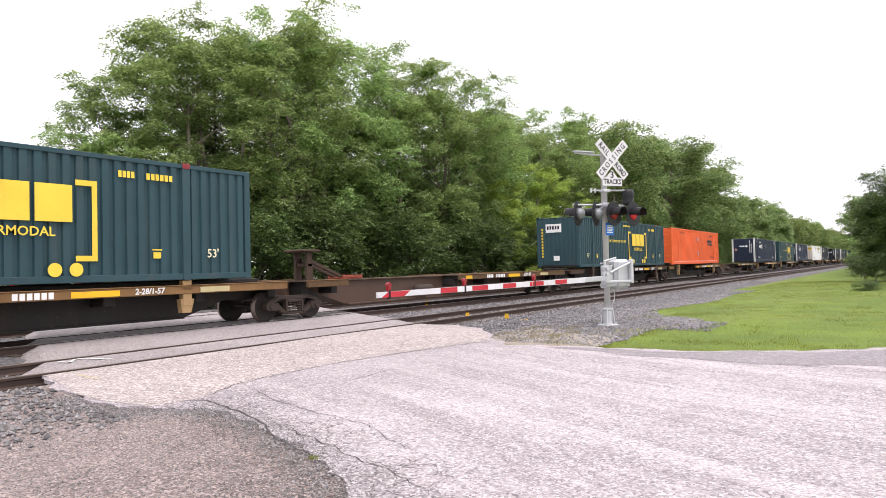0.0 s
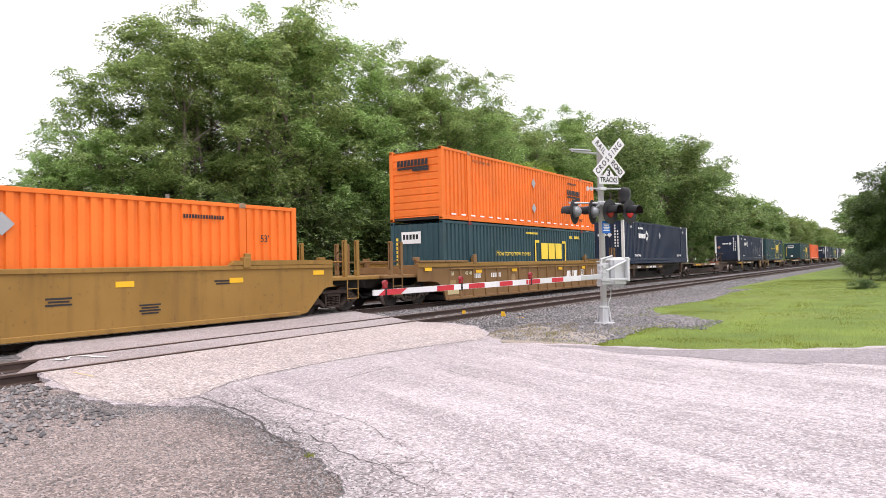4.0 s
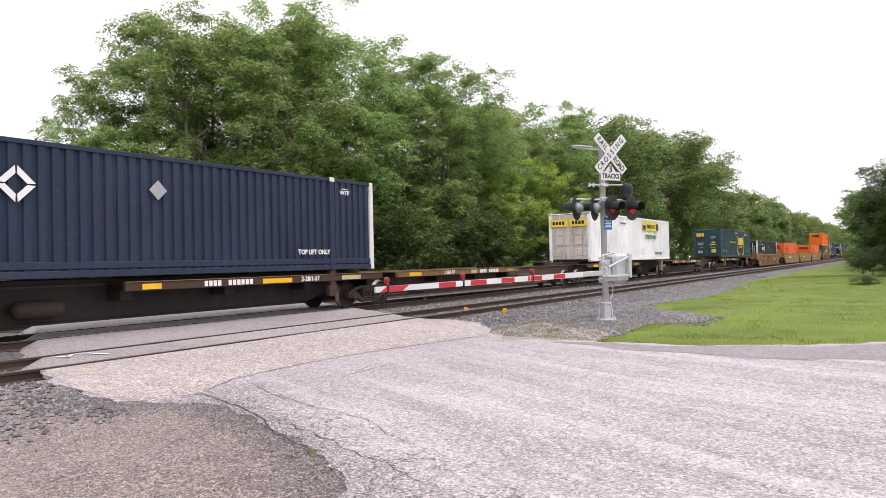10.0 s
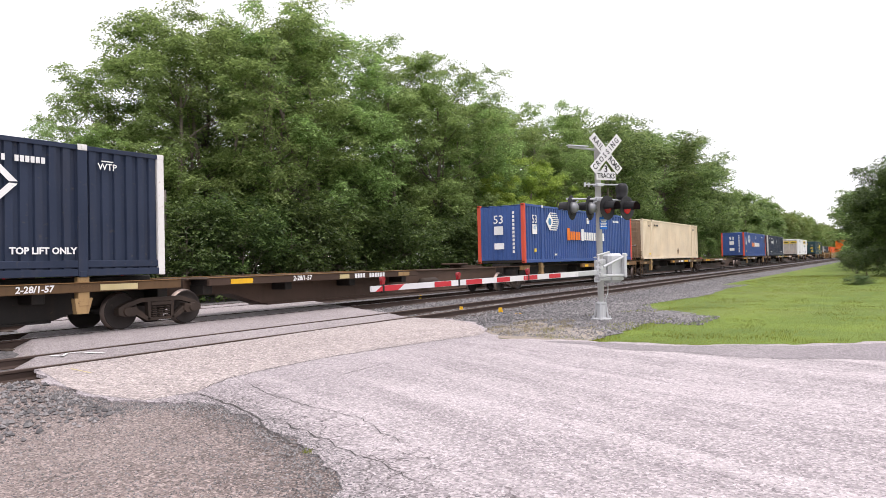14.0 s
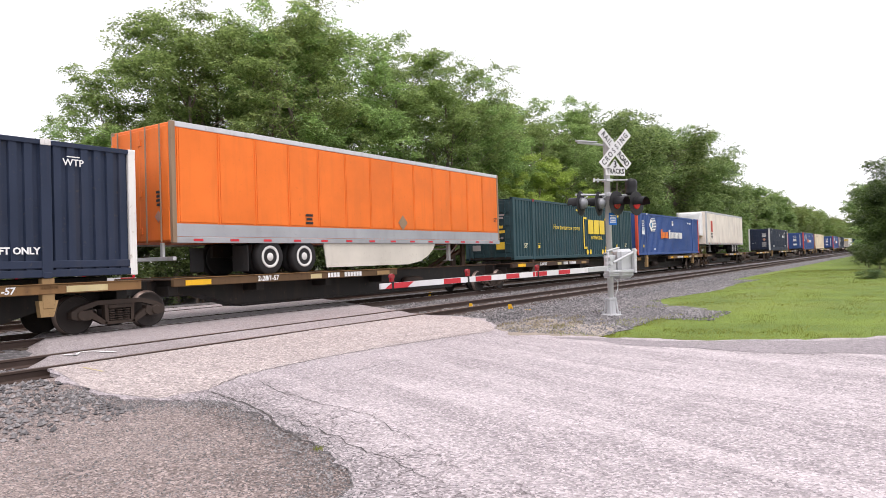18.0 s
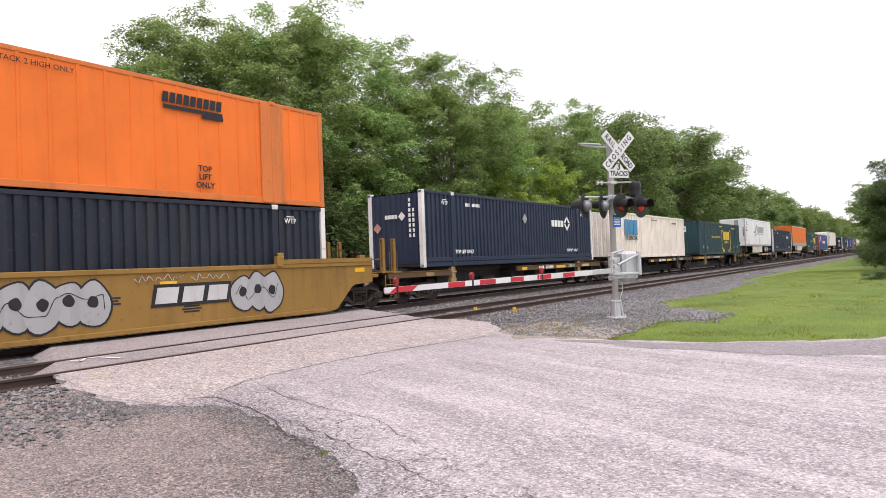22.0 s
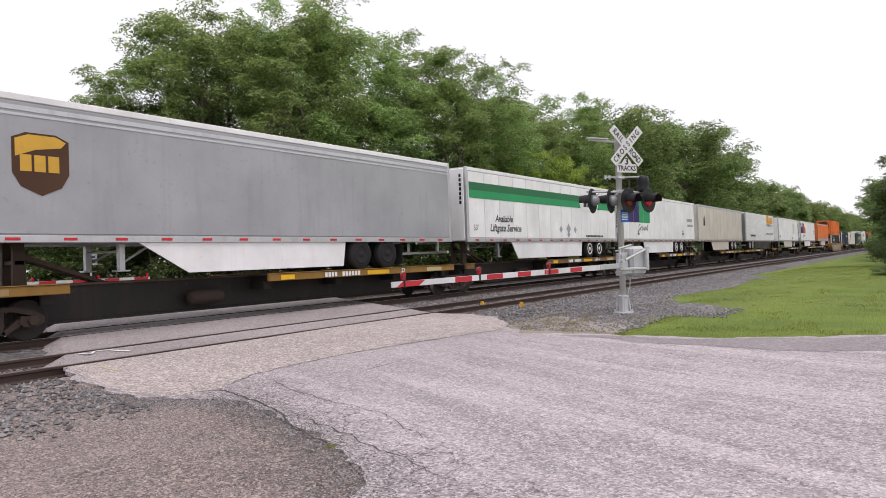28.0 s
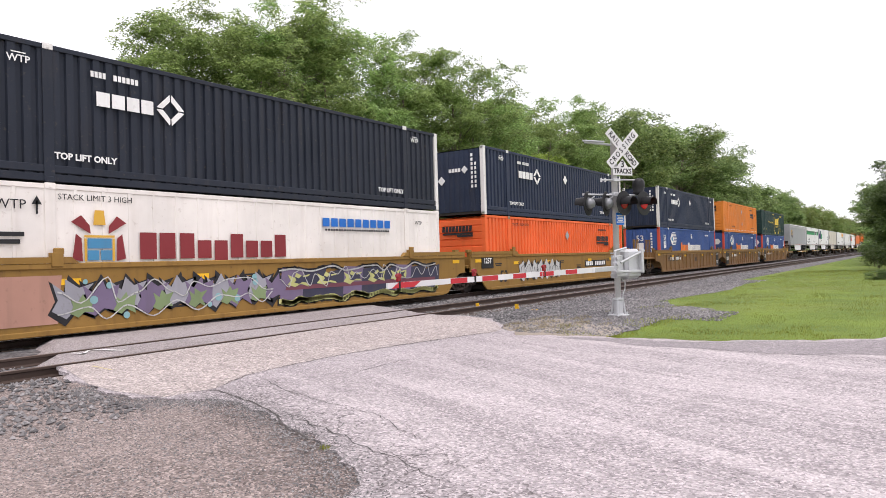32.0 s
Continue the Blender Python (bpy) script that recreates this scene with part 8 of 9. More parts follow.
for i, q in enumerate(units):
    kind, u, loads = q[:3]
    front = (u + CL + units[i - 1][1]) / 2 if i else u + CL + 2.0
    rear = (u + units[i + 1][1] + CL) / 2 if i + 1 < len(units) else u - 2.0
    n = front - rear
    rear_end, front_end = i in cut_after or i + 1 == len(units), i in cut_before or i == 0
    if kind == "spine":
        road_load = bool(loads) and (loads[0] in TRAILERS or i in (k for k, w in enumerate(units) if w[1] in (-290.0, -363.4)))
        hitch, raised, brace = None, u in HITCHES, 1
        if road_load:
            brace = 1 if loads[0] not in (orange_trailer, slatted_trailer) else -1
            hitch = u - rear + (1.25 if brace > 0 else CL - 1.4)
        elif raised:
            at, brace = HITCHES[u]
            hitch = u - rear + at
        elif not loads:
            hitch = n - 3.4 if u in REAR_DECK else 1.9
        load = "trailer" if road_load else (BOX if loads else EMPTY)
        col = "gold" if u in (-328.1, -397.7) else ("gold_rust", "sill_brown", "gold_rust", "rust_brown", "sill_brown")[i % 5]
        c = spine_car(n, load, rear_end, front_end, u - rear, "rear" if u in REAR_DECK else "front", hitch, col, "53" if col == "gold" else "2-28/1-57", raised, brace, "TWIN 28'-ALL PURPOSE SPINE CAR" if u == 29.0 else "")
        ride(c, rear)
        if loads:
            ride(loads[0](), u, 1.13 if road_load else FLOOR)
    else:
        c = well_car(n, kind, rear_end, front_end, u - rear, q[3] if len(q) > 3 else None, "panels" if u < -400 else "plain")
        ride(c, rear)
        for k, make in enumerate(loads):
            ride(make(), u, WELL + k * (CH + 0.025))

# ---- crossing signal with its lowered gate ----
ROAD_WAY = math.degrees(math.atan2(0.85, 0.5))      # the road's way over the tracks
MAST = (16.45, 6.13)
FOOT = -0.13
signal = thing("crossing_signal", "silver railroad crossing signal mast with crossbuck, lamps and lowered gate", "crossing signal", pose(MAST[0], MAST[1], FOOT, 0, 0, ROAD_WAY - 90))
# in the signal's space -y faces the road traffic, x runs to the right


def b_mast(bm):
    lathe(bm, [(0.075, 0.3), (0.075, 4.42), (0.082, 4.42), (0.082, 4.5), (0.03, 4.54)], 16, "z")


def b_base(bm):
    cbox(bm, -0.19, 0.19, -0.19, 0.19, 0.02, 0.06, 0.01)
    for a in (-1, 1):
        for b in (-1, 1):
            tube(bm, (0.145 * a, 0.145 * b, 0.05), (0.145 * a, 0.145 * b, 0.12), 0.022)
    lathe(bm, [(0.13, 0.05), (0.12, 0.10), (0.115, 0.40), (0.13, 0.42), (0.13, 0.46), (0.08, 0.47)], 16, "z")
    for a in range(4):
        c, s = math.cos(a * 1.571 + 0.78), math.sin(a * 1.571 + 0.78)
        tube(bm, (0.17 * c, 0.17 * s, 0.05), (0.12 * c, 0.12 * s, 0.44), 0.018)


part("mast", mesh("mast", b_mast, True), "mast_silver", signal)
part("mast_base", mesh("mast_base", b_base), "galvanised", signal)


def blade_poly(w=0.23, h=1.22):
    return rect(-h / 2, h / 2, -w / 2, w / 2)


def b_blade(bm):
    prism(bm, blade_poly(), -0.004, 0.004)


for k, (ang, word) in enumerate(((-45, "RAILROAD"), (45, "CROSSING"))):
    b = part("crossbuck_blade", mesh("crossbuck_blade", b_blade), "gate_white", signal, (0.17, -0.13 - 0.012 * k, 4.16), "white blade with black lettering", (0, -ang, 0))
    for i, ch in enumerate(word):
        xx = ((-0.49, -0.375, -0.28, -0.20, 0.185, 0.30, 0.40, 0.505) if k == 0 else (-0.50, -0.365, -0.215, -0.07, 0.065, 0.185, 0.315, 0.475))[i]
        letters(ch, 0.145, b, "letter_black", (xx, -0.007, 0), bold=0.02, stretch=0.82)


def b_plate(bm):
    prism(bm, [(-0.30, -0.17), (0.30, -0.17), (0.30, 0.04), (0.17, 0.04), (0.0, 0.24), (-0.17, 0.04), (-0.30, 0.04)], -0.004, 0.004)


pl = part("tracks_plate", mesh("tracks_plate", b_plate), "gate_white", signal, (0.17, -0.115, 3.67), "white plate that reads 3 tracks")
letters("TRACKS", 0.125, pl, "letter_black", (0, -0.007, -0.07), bold=0.03, stretch=0.85)
letters("3", 0.17, pl, "letter_black", (0, -0.007, 0.10), bold=0.03)


def b_arm_pipe(bm):
    tube(bm, (-0.95, 0, 0), (0.88, 0, 0), 0.024)
    cbox(bm, -0.10, 0.10, -0.10, 0.10, -0.05, 0.05, 0.01)
    tube(bm, (-0.95, 0, 0.02), (-0.95, 0, -0.03), 0.03)


def b_back(bm):
    lathe(bm, [(0.295, 0.0), (0.305, -0.008), (0.295, -0.012)], 28, "y", (0, -0.04, 0))


def b_hood(bm):
    n = 14
    rows = []
    for y, r in ((-0.05, 0.165), (-0.34, 0.15)):
        ring = []
        for i in range(n + 1):
            a = math.pi * (-0.08 + 1.16 * i / n)
            ring.append((r * math.cos(a), y, r * math.sin(a)))
        rows.append(ring)
    for inner in (0.0, 0.006):
        R = [[bm.verts.new((x * (1 - inner / 0.15), y, z * (1 - inner / 0.15))) for x, y, z in ring] for ring in rows]
        for i in range(n):
            bm.faces.new((R[0][i], R[0][i + 1], R[1][i + 1], R[1][i]))


def b_lens(bm):
    lathe(bm, [(0.15, -0.055), (0.13, -0.075), (0.07, -0.088), (0.005, -0.092)], 20, "y")


def b_can(bm):
    lathe(bm, [(0.15, -0.04), (0.13, 0.03), (0.10, 0.09), (0.05, 0.12), (0.01, 0.125)], 20, "y")


part("lamp_arm", mesh("lamp_arm", b_arm_pipe), "galvanised", signal, (0, 0.0, 3.02))
for x, face, lens in ((0.10, 14, "red_lens_dim"), (0.72, 14, "red_lens"), (-0.80, -148, "red_lens_dim"), (-0.25, -148, "red_lens_dim")):
    head = part("lamp", mesh("lamp_can", b_can, True), "lamp_black" if face > 0 else "lamp_grey", signal, (x, -0.16 if face > 0 else -0.05, 2.80), "round flashing crossing lamp with a black background disc", (0, 0, face))
    part("backing_disc", mesh("backing_disc", b_back), "lamp_black", head)
    part("hood", mesh("lamp_hood", b_hood), "lamp_black", head)
    part("lens", mesh("lamp_lens", b_lens, True), lens, head, label="dark red glass lens")
    def b_stem(bm):
        tube(bm, (0, 0.02, 0.10), (0, 0.12, 0.16), 0.02)
    part("stem", mesh("lamp_stem", b_stem), "galvanised", head)


def b_bell_arm(bm):
    tube(bm, (-0.42, 0, 0), (0.80, 0, 0.03), 0.02)
    cbox(bm, -0.095, 0.095, -0.095, 0.095, -0.035, 0.035, 0.008)
    tube(bm, (-0.42, 0, -0.05), (-0.42, 0, 0.05), 0.026)
    tube(bm, (-0.30, 0, -0.05), (-0.30, 0, 0.05), 0.026)


def b_bell(bm):
    lathe(bm, [(0.02, 0.09), (0.11, 0.07), (0.15, 0.0), (0.155, -0.12), (0.13, -0.24), (0.15, -0.27), (0.12, -0.33), (0.03, -0.34)], 18, "z")


part("bell_arm", mesh("bell_arm", b_bell_arm), "galvanised", signal, (0, -0.02, 3.38))
part("bell", mesh("bell", b_bell, True), "lamp_black", signal, (0.74, -0.02, 3.36), "black electronic bell")


def b_top_pipe(bm):
    tube(bm, (0.05, 0, 0), (-0.85, 0.02, 0.04), 0.028)
    cbox(bm, -0.90, -0.30, -0.05, 0.05, 0.055, 0.085, 0.006)


part("top_pipe", mesh("top_pipe", b_top_pipe), "galvanised", signal, (0, 0, 4.26))


def b_notice(bm):
    prism(bm, rect(-0.12, 0.12, -0.15, 0.15), -0.003, 0.003)


sgn = part("notice", mesh("notice", b_notice), "sign_blue", signal, (0.07, -0.09, 2.42), "small blue notice with white writing")
flat("notice_lines", bars(5, 0.19, 0.2), sgn, "letter_white", (0, -0.005, 0), name="writing")


def b_box(bm):
    cbox(bm, -0.22, 0.24, -0.20, 0.22, 0.0, 0.74, 0.07)
    cbox(bm, -0.18, 0.20, -0.225, -0.195, 0.06, 0.68, 0.012)
    for z in (0.12, 0.62):
        tube(bm, (0.25, -0.12, z), (0.25, 0.12, z), 0.02)


def b_bracket(bm):
    cbox(bm, -0.12, 0.5, -0.12, 0.12, -0.03, 0.05, 0.01)
    cbox(bm, -0.10, 0.10, -0.11, 0.11, 0.05, 0.5, 0.01)
    for z in (-0.05, 0.55):
        tube(bm, (-0.10, -0.1, z), (-0.10, 0.1, z), 0.02)


part("gate_machine", mesh("gate_machine", b_box), "galvanised", signal, (0.40, 0.05, 0.93), "silver gate machine housing")
part("machine_bracket", mesh("machine_bracket", b_bracket), "galvanised", signal, (0, 0, 1.02))


def b_weights(bm):
    tube(bm, (-0.12, -0.26, 0.22), (0.62, -0.26, 0.5), 0.03)
    cbox(bm, 0.50, 0.58, -0.32, -0.20, -0.06, 0.55, 0.02)
    cbox(bm, -0.30, 0.50, -0.30, -0.22, -0.03, 0.03, 0.01)
    for z in (0.05, 0.2, 0.34):
        tube(bm, (-0.22, -0.31, z), (-0.22, -0.14, z), 0.05, n=10)
    tube(bm, (-0.28, -0.22, 0.0), (-0.24, -0.22, 0.5), 0.025)
    tube(bm, (-0.28, -0.22, 0.5), (0.1, -0.22, 0.58), 0.025)


part("counterweight_arm", mesh("counterweight_arm", b_weights), "galvanised", signal, (0.02, 0.0, 1.12))


def b_cable(bm):
    pts = [(0.10, -0.02, 0.95), (0.20, -0.04, 0.85), (0.19, -0.04, 0.68), (0.13, -0.03, 0.55), (0.12, -0.02, 0.2)]
    for p, q in zip(pts, pts[1:]):
        tube(bm, p, q, 0.014, n=6)


part("cable", mesh("cable", b_cable), "galvanised", signal, (0, 0, 0))

# the gate arm, from the mast over the road
TIP = Vector((8.72, 7.16, 1.00))
HINGE = Vector((MAST[0] - 0.30, MAST[1] - 0.02, 1.07))
arm_len = (TIP - HINGE).length
arm_m = Matrix.Translation(HINGE) @ (TIP - HINGE).to_track_quat("X", "Z").to_matrix().to_4x4()
gate = thing("gate_arm", "red and white striped crossing gate arm lowered over the road", "gate arm", arm_m)


def b_arm(bm):
    n = arm_len
    prism(bm, [(0, -0.062), (n, -0.046), (n, 0.046), (0, 0.062)], -0.02, 0.02)


part("beam", mesh("gate_beam", b_arm), "gate_white", gate)


def b_brace(bm):
    cbox(bm, -0.45, 0.9, -0.035, 0.035, -0.06, 0.06, 0.01)


part("arm_clamp", mesh("arm_clamp", b_brace), "galvanised", gate)
for k, (c, w) in enumerate(((1.94, 0.47), (2.86, 0.42), (3.13, 0.07), (3.88, 0.44), (4.83, 0.48), (5.74, 0.46), (7.08, 0.52))):
    if w:
        lean = 0.0 if k < 6 else -0.16
        flat(("gate_stripe", k), [rect(-w / 2 - lean / 2, w / 2 - lean / 2, -0.047, 0.047, lean)], gate, "gate_red", (c, 0.024, 0), name="stripe")


def b_lamp(bm):
    cbox(bm, -0.035, 0.035, -0.03, 0.03, 0.06, 0.12, 0.006)
    lathe(bm, [(0.042, -0.035), (0.047, 0.0), (0.042, 0.035)], 12, "y", (0, 0, 0.155))


def b_clip(bm):
    tube(bm, (0, 0, -0.06), (0, 0, 0.10), 0.012)
    cbox(bm, -0.02, 0.02, -0.03, 0.03, -0.07, 0.07)


for x in (2.98, 5.28, 7.24):
    lamp = part("arm_lamp", mesh("arm_lamp", b_lamp), "red_lens_dim", gate, (x, 0, 0), "small red gate lamp")
    part("lamp_clip", mesh("arm_clip", b_clip), "lamp_black", lamp)

# far gate and the small square sign behind the train
far_gate = thing("gate_arm", "red and white gate arm beyond the tracks", "gate arm", pose(16.1, 26.0, 1.0, 0, 0, 180 - 8))


def b_far(bm):
    prism(bm, rect(0, 9.0, -0.05, 0.06), -0.02, 0.02)


part("beam", mesh("far_beam", b_far), "gate_white", far_gate)
for k in range(7):
    flat("far_stripe", [rect(-0.28, 0.28, -0.05, 0.055)], far_gate, "gate_red", (0.35 + 1.15 * k, 0.025, 0), name="stripe")
for x in (0.1, 2.0, 4.3):
    part("arm_lamp", mesh("arm_lamp", b_lamp), "red_lens", far_gate, (x, 0, 0), "small red gate lamp")
far_mast = thing("crossing_signal", "distant silver crossing signal mast", "crossing signal", pose(7.0, 27.3, -0.3))
part("mast", mesh("mast", b_mast, True), "galvanised", far_mast)
part("mast_base", mesh("mast_base", b_base), "galvanised", far_mast)
square = thing("square_sign", "small square white sign on a thin post", "sign", pose(13.95, 26.5, -0.3))


def b_post(bm):
    cbox(bm, -0.025, 0.025, -0.02, 0.02, 0, 2.3)


part("post", mesh("thin_post", b_post), "galvanised", square)
face = part("panel", mesh("square_panel", lambda bm: prism(bm, rect(-0.22, 0.22, -0.22, 0.22), -0.006, 0.006)), "grey", square, (0, -0.03, 2.12), turn=(0, 0, -18))
flat("square_marks", [rect(-0.16, -0.02, -0.14, 0.0), rect(0.03, 0.15, -0.14, 0.0), rect(-0.14, 0.14, 0.06, 0.12)], face, "letter_black", (0, -0.009, 0))

# yellow markers on the sleepers by the road
for x, y in ((18.32, 11.40), (18.25, 9.97), (24.5, 17.3), (22.6, 16.0)):
    mk = thing("track_marker", "bright yellow angle marker at the sleeper end", "marker", pose(x, y, -0.15))
    def b_mark(bm):
        cbox(bm, -0.02, 0.02, -0.055, 0.055, 0.0, 0.15, 0.005)
        cbox(bm, -0.02, 0.07, -0.055, -0.035, 0.0, 0.07, 0.004)
    part("tab", mesh("marker_tab", b_mark), "yellow", mk)
    if abs(y - 9.97) < 0.1:
        part("strip", mesh("marker_strip", lambda bm: cbox(bm, 0.0, 0.55, -0.035, 0.035, 0.0, 0.02)), "yellow", mk, (0.05, -0.12, -0.06), turn=(0, 0, -34))

# a utility pole among the far trees
pole = solid("utility_pole", lambda bm: tube(bm, (0, 0, 0), (0, 0, 5.4), 0.14, 0.10, 10), "bark_pale", "pale grey wooden pole in front of the trees", "pole", m=pose(19.6, 28.4, -0.35))


# ---- trees ----
def leaf_mesh(name, seed, clumps, leaves, size, material, wide=0.50, flatness=0.7, per=6):
    """Leaves in sprays round clump centres: clumps are (centre, radius)."""
    g = np.random.default_rng(seed)
    C = np.array([c for c, r in clumps])
    Rr = np.array([r for c, r in clumps])
    w = Rr ** 2
    k = g.choice(len(C), leaves // per, p=w / w.sum())
    d = g.normal(size=(len(k), 3))
    d[:, 2] = d[:, 2] * 0.75 + 0.15
    d /= np.linalg.norm(d, axis=1)[:, None]
    rad = Rr[k] * (0.10 + 0.90 * g.random(len(k)) ** 0.5)
    base = C[k] + d * rad[:, None] * np.array([1.08, 1.08, flatness])
    way = d * np.array([1, 1, 0.25]) + g.normal(size=d.shape) * 0.4
    way[:, 2] -= 0.45
    way /= np.linalg.norm(way, axis=1)[:, None]
    step = size * 0.40
    V = []
    for i in range(per):
        side = np.cross(way, [0, 0, 1.0]) + 1e-3
        side /= np.linalg.norm(side, axis=1)[:, None]
        s = 1.0 if i % 2 else -1.0
        p = base + way * step * (i - 0.5 * per)
        ax_ = way * 0.55 + side * s * 0.85 + g.normal(size=d.shape) * 0.18
        ax_[:, 2] -= 0.12
        ax_ /= np.linalg.norm(ax_, axis=1)[:, None]
        nn = np.array([0, 0, 1.0]) + g.normal(size=d.shape) * 0.55
        nn /= np.linalg.norm(nn, axis=1)[:, None] + 1e-6
        ac = np.cross(nn, ax_)
        ac /= np.linalg.norm(ac, axis=1)[:, None] + 1e-6
        L = (size * (0.75 + 0.5 * g.random(len(k))))[:, None]
        V.append(np.stack([p, p + ax_ * L * 0.9 + ac * L * wide * 0.5, p + ax_ * L * 0.9 - ac * L * wide * 0.5], 1))
    V = np.concatenate(V).reshape(-1, 3)
    nq = len(V) // 3
    me = bpy.data.meshes.new(name)
    me.vertices.add(len(V))
    me.vertices.foreach_set("co", V.ravel())
    me.loops.add(nq * 3)
    me.loops.foreach_set("vertex_index", np.arange(nq * 3, dtype=np.int32))
    me.polygons.add(nq)
    me.polygons.foreach_set("loop_start", np.arange(0, nq * 3, 3, dtype=np.int32))
    me.update(calc_edges=True)
    me.materials.append(M[material])
    return me


def make_tree(seed, h, r, leaves, size, material="leaf", low=0.12, bark="bark", label="leafy green deciduous tree in full summer leaf", name="tree", clump=1.0, flatness=0.7, per=6, shell=30):
    g = random.Random(seed)
    t = thing(name, label, "tree", pose(0, 0, -200), "trees along the railway")
    tips = []

    def build_trunk(bm):
        p = Vector((0, 0, 0))
        stems = g.choice((1, 2, 2, 3))
        for s in range(stems):
            p = Vector((0.25 * s, 0.1 * s, -0.1))
            d = Vector((g.uniform(-0.16, 0.16), g.uniform(-0.12, 0.12), 1)).normalized()
            rad = 0.020 * h / (1 + 0.35 * s)
            n = 7
            for i in range(n):
                q = p + d * (0.78 * h / n)
                tube(bm, p, q, rad, rad * 0.80, 7, False)
                p, rad = q, rad * 0.80
                d = (d + Vector((g.uniform(-0.13, 0.13), g.uniform(-0.13, 0.13), 0.05))).normalized()
                if i > 0:
                    for _ in range(2):
                        a = g.uniform(0, 6.28)
                        e = Vector((math.cos(a), math.sin(a), g.uniform(0.35, 0.95))).normalized()
                        tips.append((p.copy(), e, rad * 0.62, i / n))
    part("trunk", mesh(("trunk", seed), build_trunk), bark, t)
    clumps = []

    def build_limbs(bm):
        for p, e, rad, f in tips:
            ln = r * (1.0 - 0.55 * abs(f - 0.45)) * g.uniform(0.65, 1.1)
            for i in range(4):
                q = p + e * ln / 4
                tube(bm, p, q, rad, rad * 0.62, 5, False)
                if i >= 1:
                    for _ in range(2 if size < 0.4 else 1):
                        b = (e + Vector((g.uniform(-0.9, 0.9), g.uniform(-0.9, 0.9), g.uniform(-0.2, 0.7)))).normalized()
                        k = q + b * ln * g.uniform(0.18, 0.36)
                        tube(bm, q, k, rad * 0.45, rad * 0.12, 3, False)
                        clumps.append((k, g.uniform(0.55, 1.05) * clump))
                p, rad = q, rad * 0.62
                e = (e + Vector((g.uniform(-0.3, 0.3), g.uniform(-0.3, 0.3), g.uniform(-0.12, 0.16)))).normalized()
            clumps.append((p, g.uniform(0.7, 1.2) * clump))
    tagged(part("branch_work", mesh(("limbs", seed), build_limbs), bark, t), kind="stuff")
    # low boughs down to the undergrowth, and the outer shell of the crown
    for _ in range(int(shell * (1 - low))):
        a, z = g.uniform(0, 6.28), g.uniform(low, 1.0)
        rr = r * math.sqrt(max(0.03, 1 - ((z - 0.48) / 0.56) ** 2)) * g.uniform(0.72, 1.05)
        clumps.append((Vector((rr * math.cos(a), rr * math.sin(a), z * h)), g.uniform(0.55, 1.1) * clump))
    part("crown", leaf_mesh("crown", seed, [(tuple(c), q) for c, q in clumps], leaves, size, material, flatness=flatness, per=per), material, t)
    return t


def set_tree(src, x, y, s=1.0, turn=0.0, sz=None):
    ob = copy_thing(src, pose(x, y, -0.4, 0, 0, turn))
    ob.scale = (s, s, sz or s)
    return ob


near_kinds = [make_tree(11 + i, 15.0, 4.6, 46000, 0.180, low=0.18, clump=0.72, flatness=0.62, per=8, shell=120) for i in range(5)]
light_kind = make_tree(31, 12.0, 4.2, 42000, 0.17, "leaf_light", clump=0.85, label="light green leafy tree at the edge of the wood")
tall_kinds = [make_tree(41 + i, 16.0, 4.2, 26000, 0.150, "leaf", low=0.35, flatness=0.6, per=8, clump=0.8, shell=40, label="tall thinly leaved tree with bare branches showing") for i in range(2)]
mid_kinds = [make_tree(51 + i, 15.0, 5.0, 26000, 0.27, "leaf_mid", clump=1.1, low=0.05) for i in range(3)]
rear_kinds = [make_tree(56 + i, 15.0, 5.2, 8000, 0.48, "leaf_mid", clump=1.2, low=0.05) for i in range(2)]
far_kinds = [make_tree(61 + i, 15.0, 5.6, 4400, 0.75, "leaf_far", clump=1.5) for i in range(2)]
dark_kinds = [make_tree(81 + i, 13.0, 4.6, 80000, 0.24, "leaf_dark", low=0.02, clump=1.2, shell=90, label="dense dark green tree beside the mown grass") for i in range(2)]
# the bushes' shade below the canopy is put into their darker leaf colour
bush_kinds = [make_tree(71 + i, 5.0, 2.6, 9000, 0.20, "leaf_dark", low=0.02, label="dense dark green bush in the undergrowth", name="bush") for i in range(2)]

g = random.Random(9)
# x, y, height over the row beside the track, from the left end of the wood to the right
ROW = [(12.0, 33, 4.2, 0), (15.0, 33, 5.6, 1), (17.6, 33, 8.8, 4), (20.1, 32.5, 12.2, 2), (22.7, 31.5, 15.2, 3), (25.4, 31, 16.7, 0), (28.6, 31, 17.2, 1), (31.6, 30, 16.8, 4), (34.8, 31, 16.6, 2),
       (38.8, 30, 17.3, 3), (43.2, 30.5, 17.8, 0), (47.6, 29.5, 16.4, 4), (52.2, 30, 15.4, 2), (57.0, 30, 15.8, 1), (63.2, 29, 17.4, 3), (69, 30, 17.0, 0)]
for x, y, h, k in ROW:
    s = h / 15.0
    set_tree(near_kinds[k], x, y, max(0.62, s) * g.uniform(0.95, 1.05), g.uniform(0, 360), s)
for x, y, h, k in ((26.0, 35, 16.4, 1), (29.5, 35, 18.0, 0), (33.0, 35.5, 18.6, 1), (37.5, 35, 17.6, 0), (42.0, 35, 18.8, 1), (46.5, 34, 18.6, 0), (50.5, 34.5, 17.2, 1), (55.0, 34.5, 16.4, 0), (62.0, 35, 16.6, 1)):
    set_tree(tall_kinds[k], x, y, h / 16, g.uniform(0, 360))
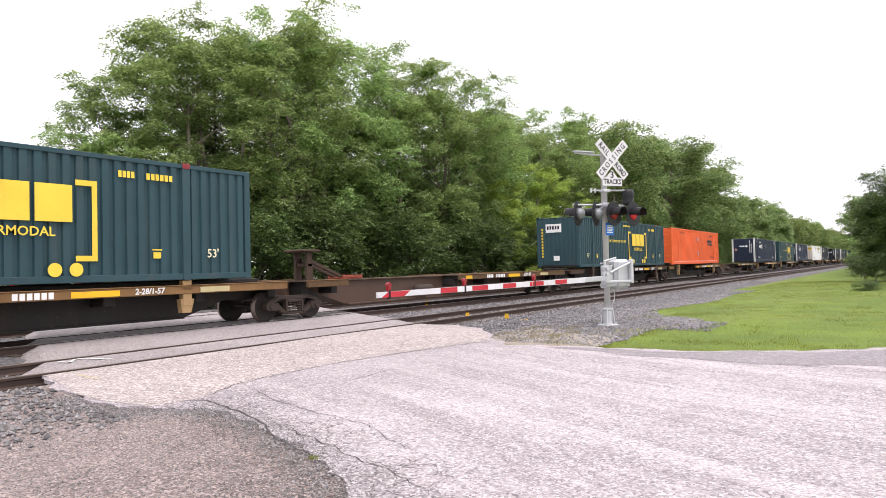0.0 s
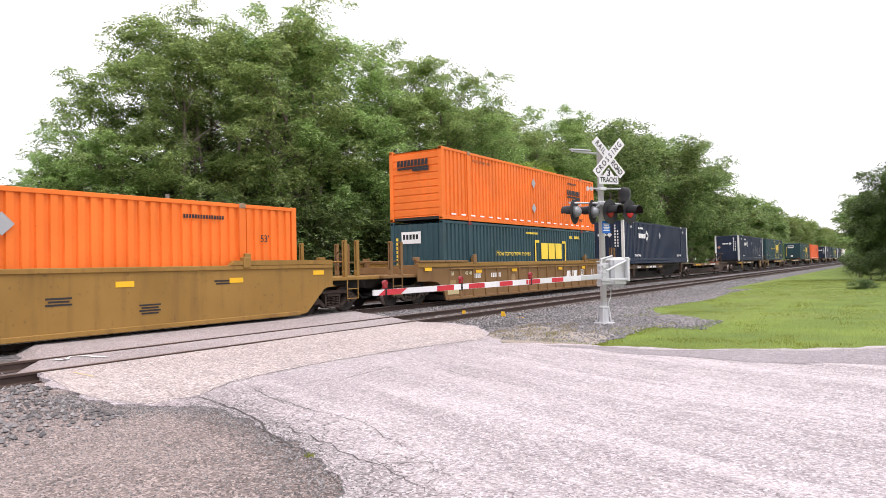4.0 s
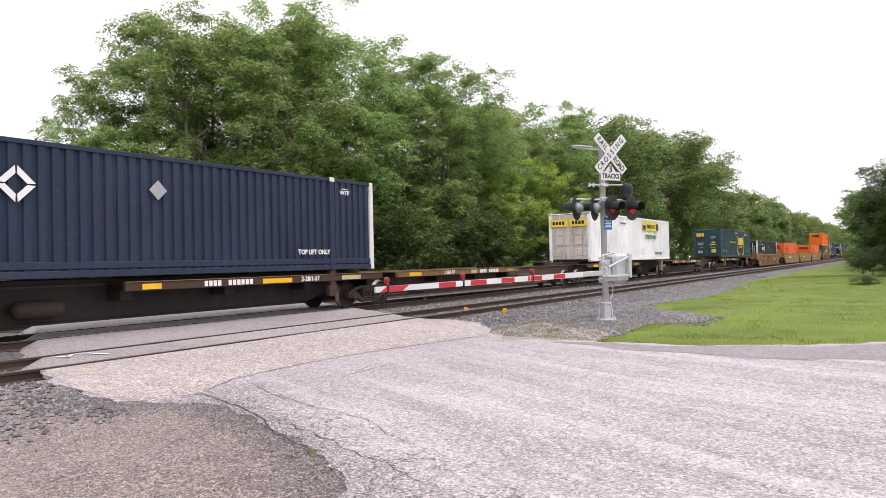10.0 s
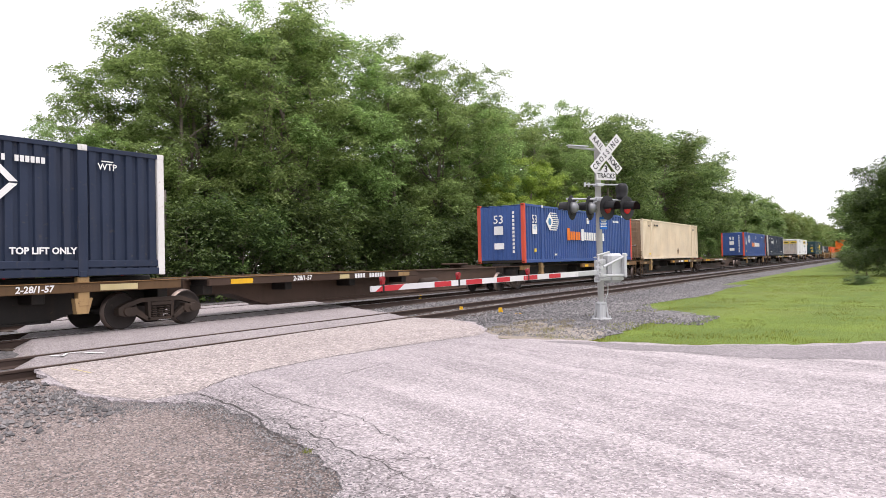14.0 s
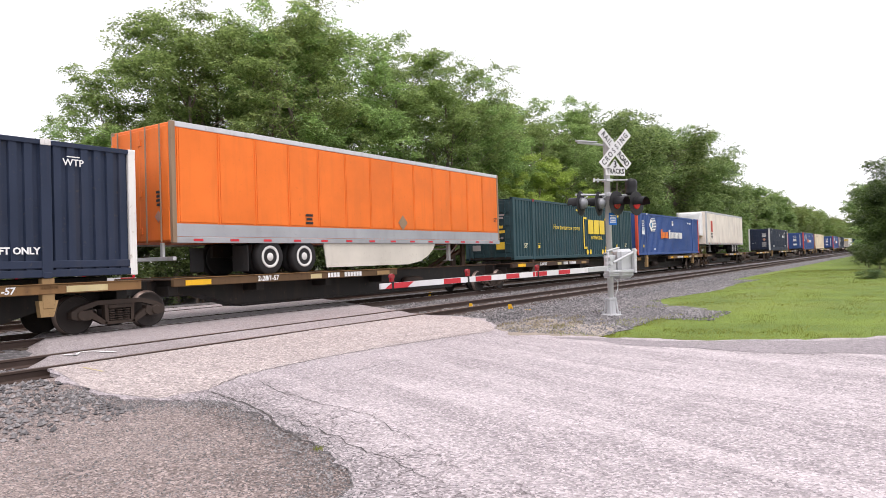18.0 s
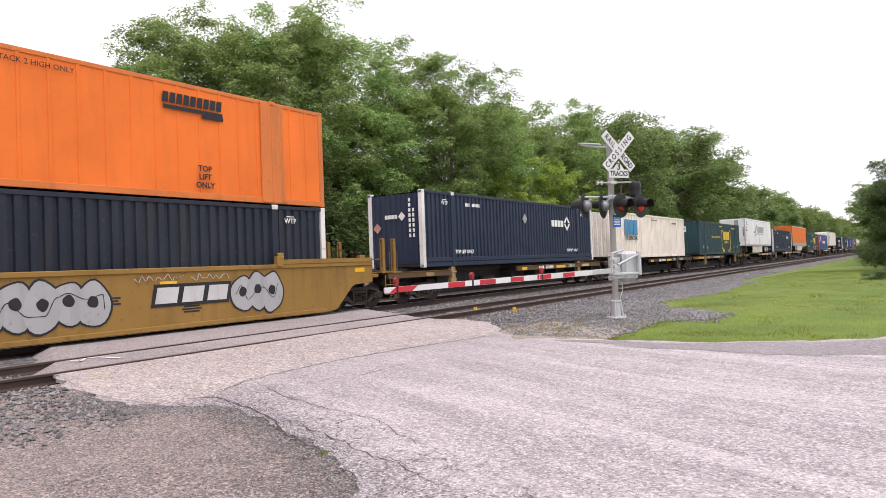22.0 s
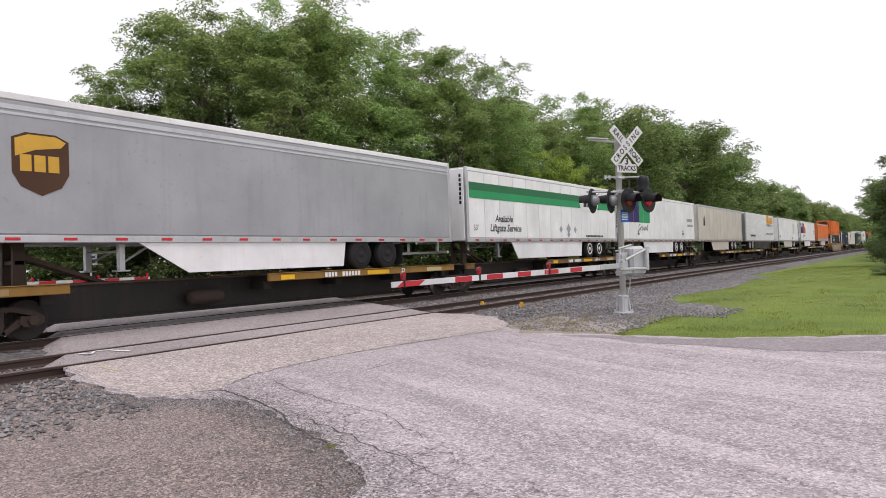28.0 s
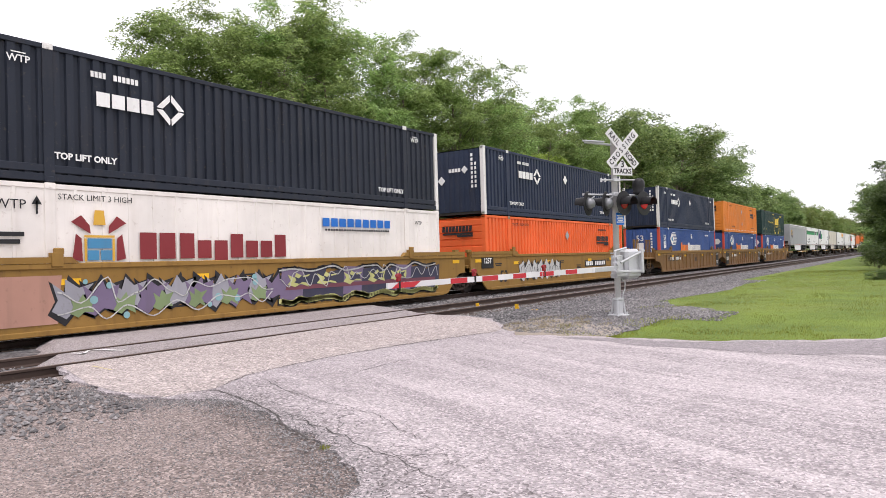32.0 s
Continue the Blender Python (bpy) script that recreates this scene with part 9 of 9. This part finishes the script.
for x, y, h in ((54.5, 26.8, 10.8), (49.0, 26.4, 8.5), (59.0, 26.6, 9.5)):
    set_tree(light_kind, x, y, h / 12, g.uniform(0, 360))
for i in range(24):
    x = 15.5 + i * 2.5 + g.uniform(-0.6, 0.6)
    set_tree(bush_kinds[i % 2], x, 26.6 + max(0, 22 - x) * 0.5 + g.uniform(-0.5, 1.2), g.uniform(0.75, 1.15), g.uniform(0, 360))
for i in range(16):
    x = 15.5 + i * 2.5
    set_tree(bush_kinds[i % 2], x, 38 + g.uniform(-1, 2), (1.25 if x < 21 else 1.7) * g.uniform(0.9, 1.1), g.uniform(0, 360))
for i in range(13):
    set_tree(rear_kinds[i % 2], 19 + i * 5.0, 40 + g.uniform(-1, 3), 0.62, g.uniform(0, 360), 0.5 if i < 2 else 0.72)
for i in range(24):
    x = 72 + i * 6.6
    y = 29 + g.uniform(-1, 4)
    hh = (18.6 if x < 88 else 20.8 if x < 122 else 17.4 if x < 150 else 16.4) * g.uniform(0.95, 1.05)
    set_tree(mid_kinds[i % 3] if x < 125 else rear_kinds[i % 2], x, y, hh / 15, g.uniform(0, 360))
    if i % 2 == 0:
        set_tree(rear_kinds[i // 2 % 2], x + 3, y + 6, hh / 15 * 1.02, g.uniform(0, 360))
for i in range(22):
    set_tree(mid_kinds[i % 3] if i < 6 else rear_kinds[i % 2], 66 + i * 7.5, 26.8 + g.uniform(-0.5, 1.0), g.uniform(0.40, 0.6), g.uniform(0, 360))
for i in range(48):
    x = 228 + i * 9.5
    set_tree(far_kinds[i % 2], x, 29 + g.uniform(-2, 4), g.uniform(0.9, 1.06), g.uniform(0, 360))
# trees on the near side, right of the track
for k, (x, y, h) in enumerate(((61, -0.9, 9.3), (69, -5.0, 10.6), (82, 0.5, 9.6), (96, 1.5, 9.8), (112, 3.2, 10.5), (130, 3.0, 11), (75, -10, 11), (150, 4, 11.5), (175, 5, 12), (205, 5, 12.5), (60, -12, 10), (240, 6, 13), (280, 6, 13), (330, 6, 13), (390, 7, 13))):
    src = dark_kinds[k % 2] if x < 83 else (rear_kinds[k % 2] if x < 200 else far_kinds[k % 2])
    set_tree(src, x, y, h / 15 * (1.25 if x < 100 else 1.1), g.uniform(0, 360), h / 15)
for x, y, s in ((40.5, 1.7, 0.22), (42.2, 1.3, 0.2), (62, 1.8, 0.35), (70, 2.8, 0.4), (78, 3.4, 0.45), (66, -1.5, 0.8), (90, 4.2, 0.5)):
    set_tree(bush_kinds[0], x, y, s, g.uniform(0, 360), s * (0.55 if s < 0.3 else 0.8))
for kinds in (near_kinds, [light_kind], tall_kinds, mid_kinds, far_kinds, bush_kinds, dark_kinds, rear_kinds):
    for t in kinds:
        for o in (*t.children_recursive, t):
            bpy.data.objects.remove(o)


# ---- the train rolls by at a steady pace ----
def motions():
    steps = [(t, 26.122 * (t - 12.5) - 0.00687 * (t - 12.5) ** 2) for t in (0, 4, 8, 12, 16, 20, 24, 28, 32)]
    for ob, u, z in MOVING:
        walk(ob, [(t, pose(u + s, CENTRE, z)) for t, s in steps])


motions()
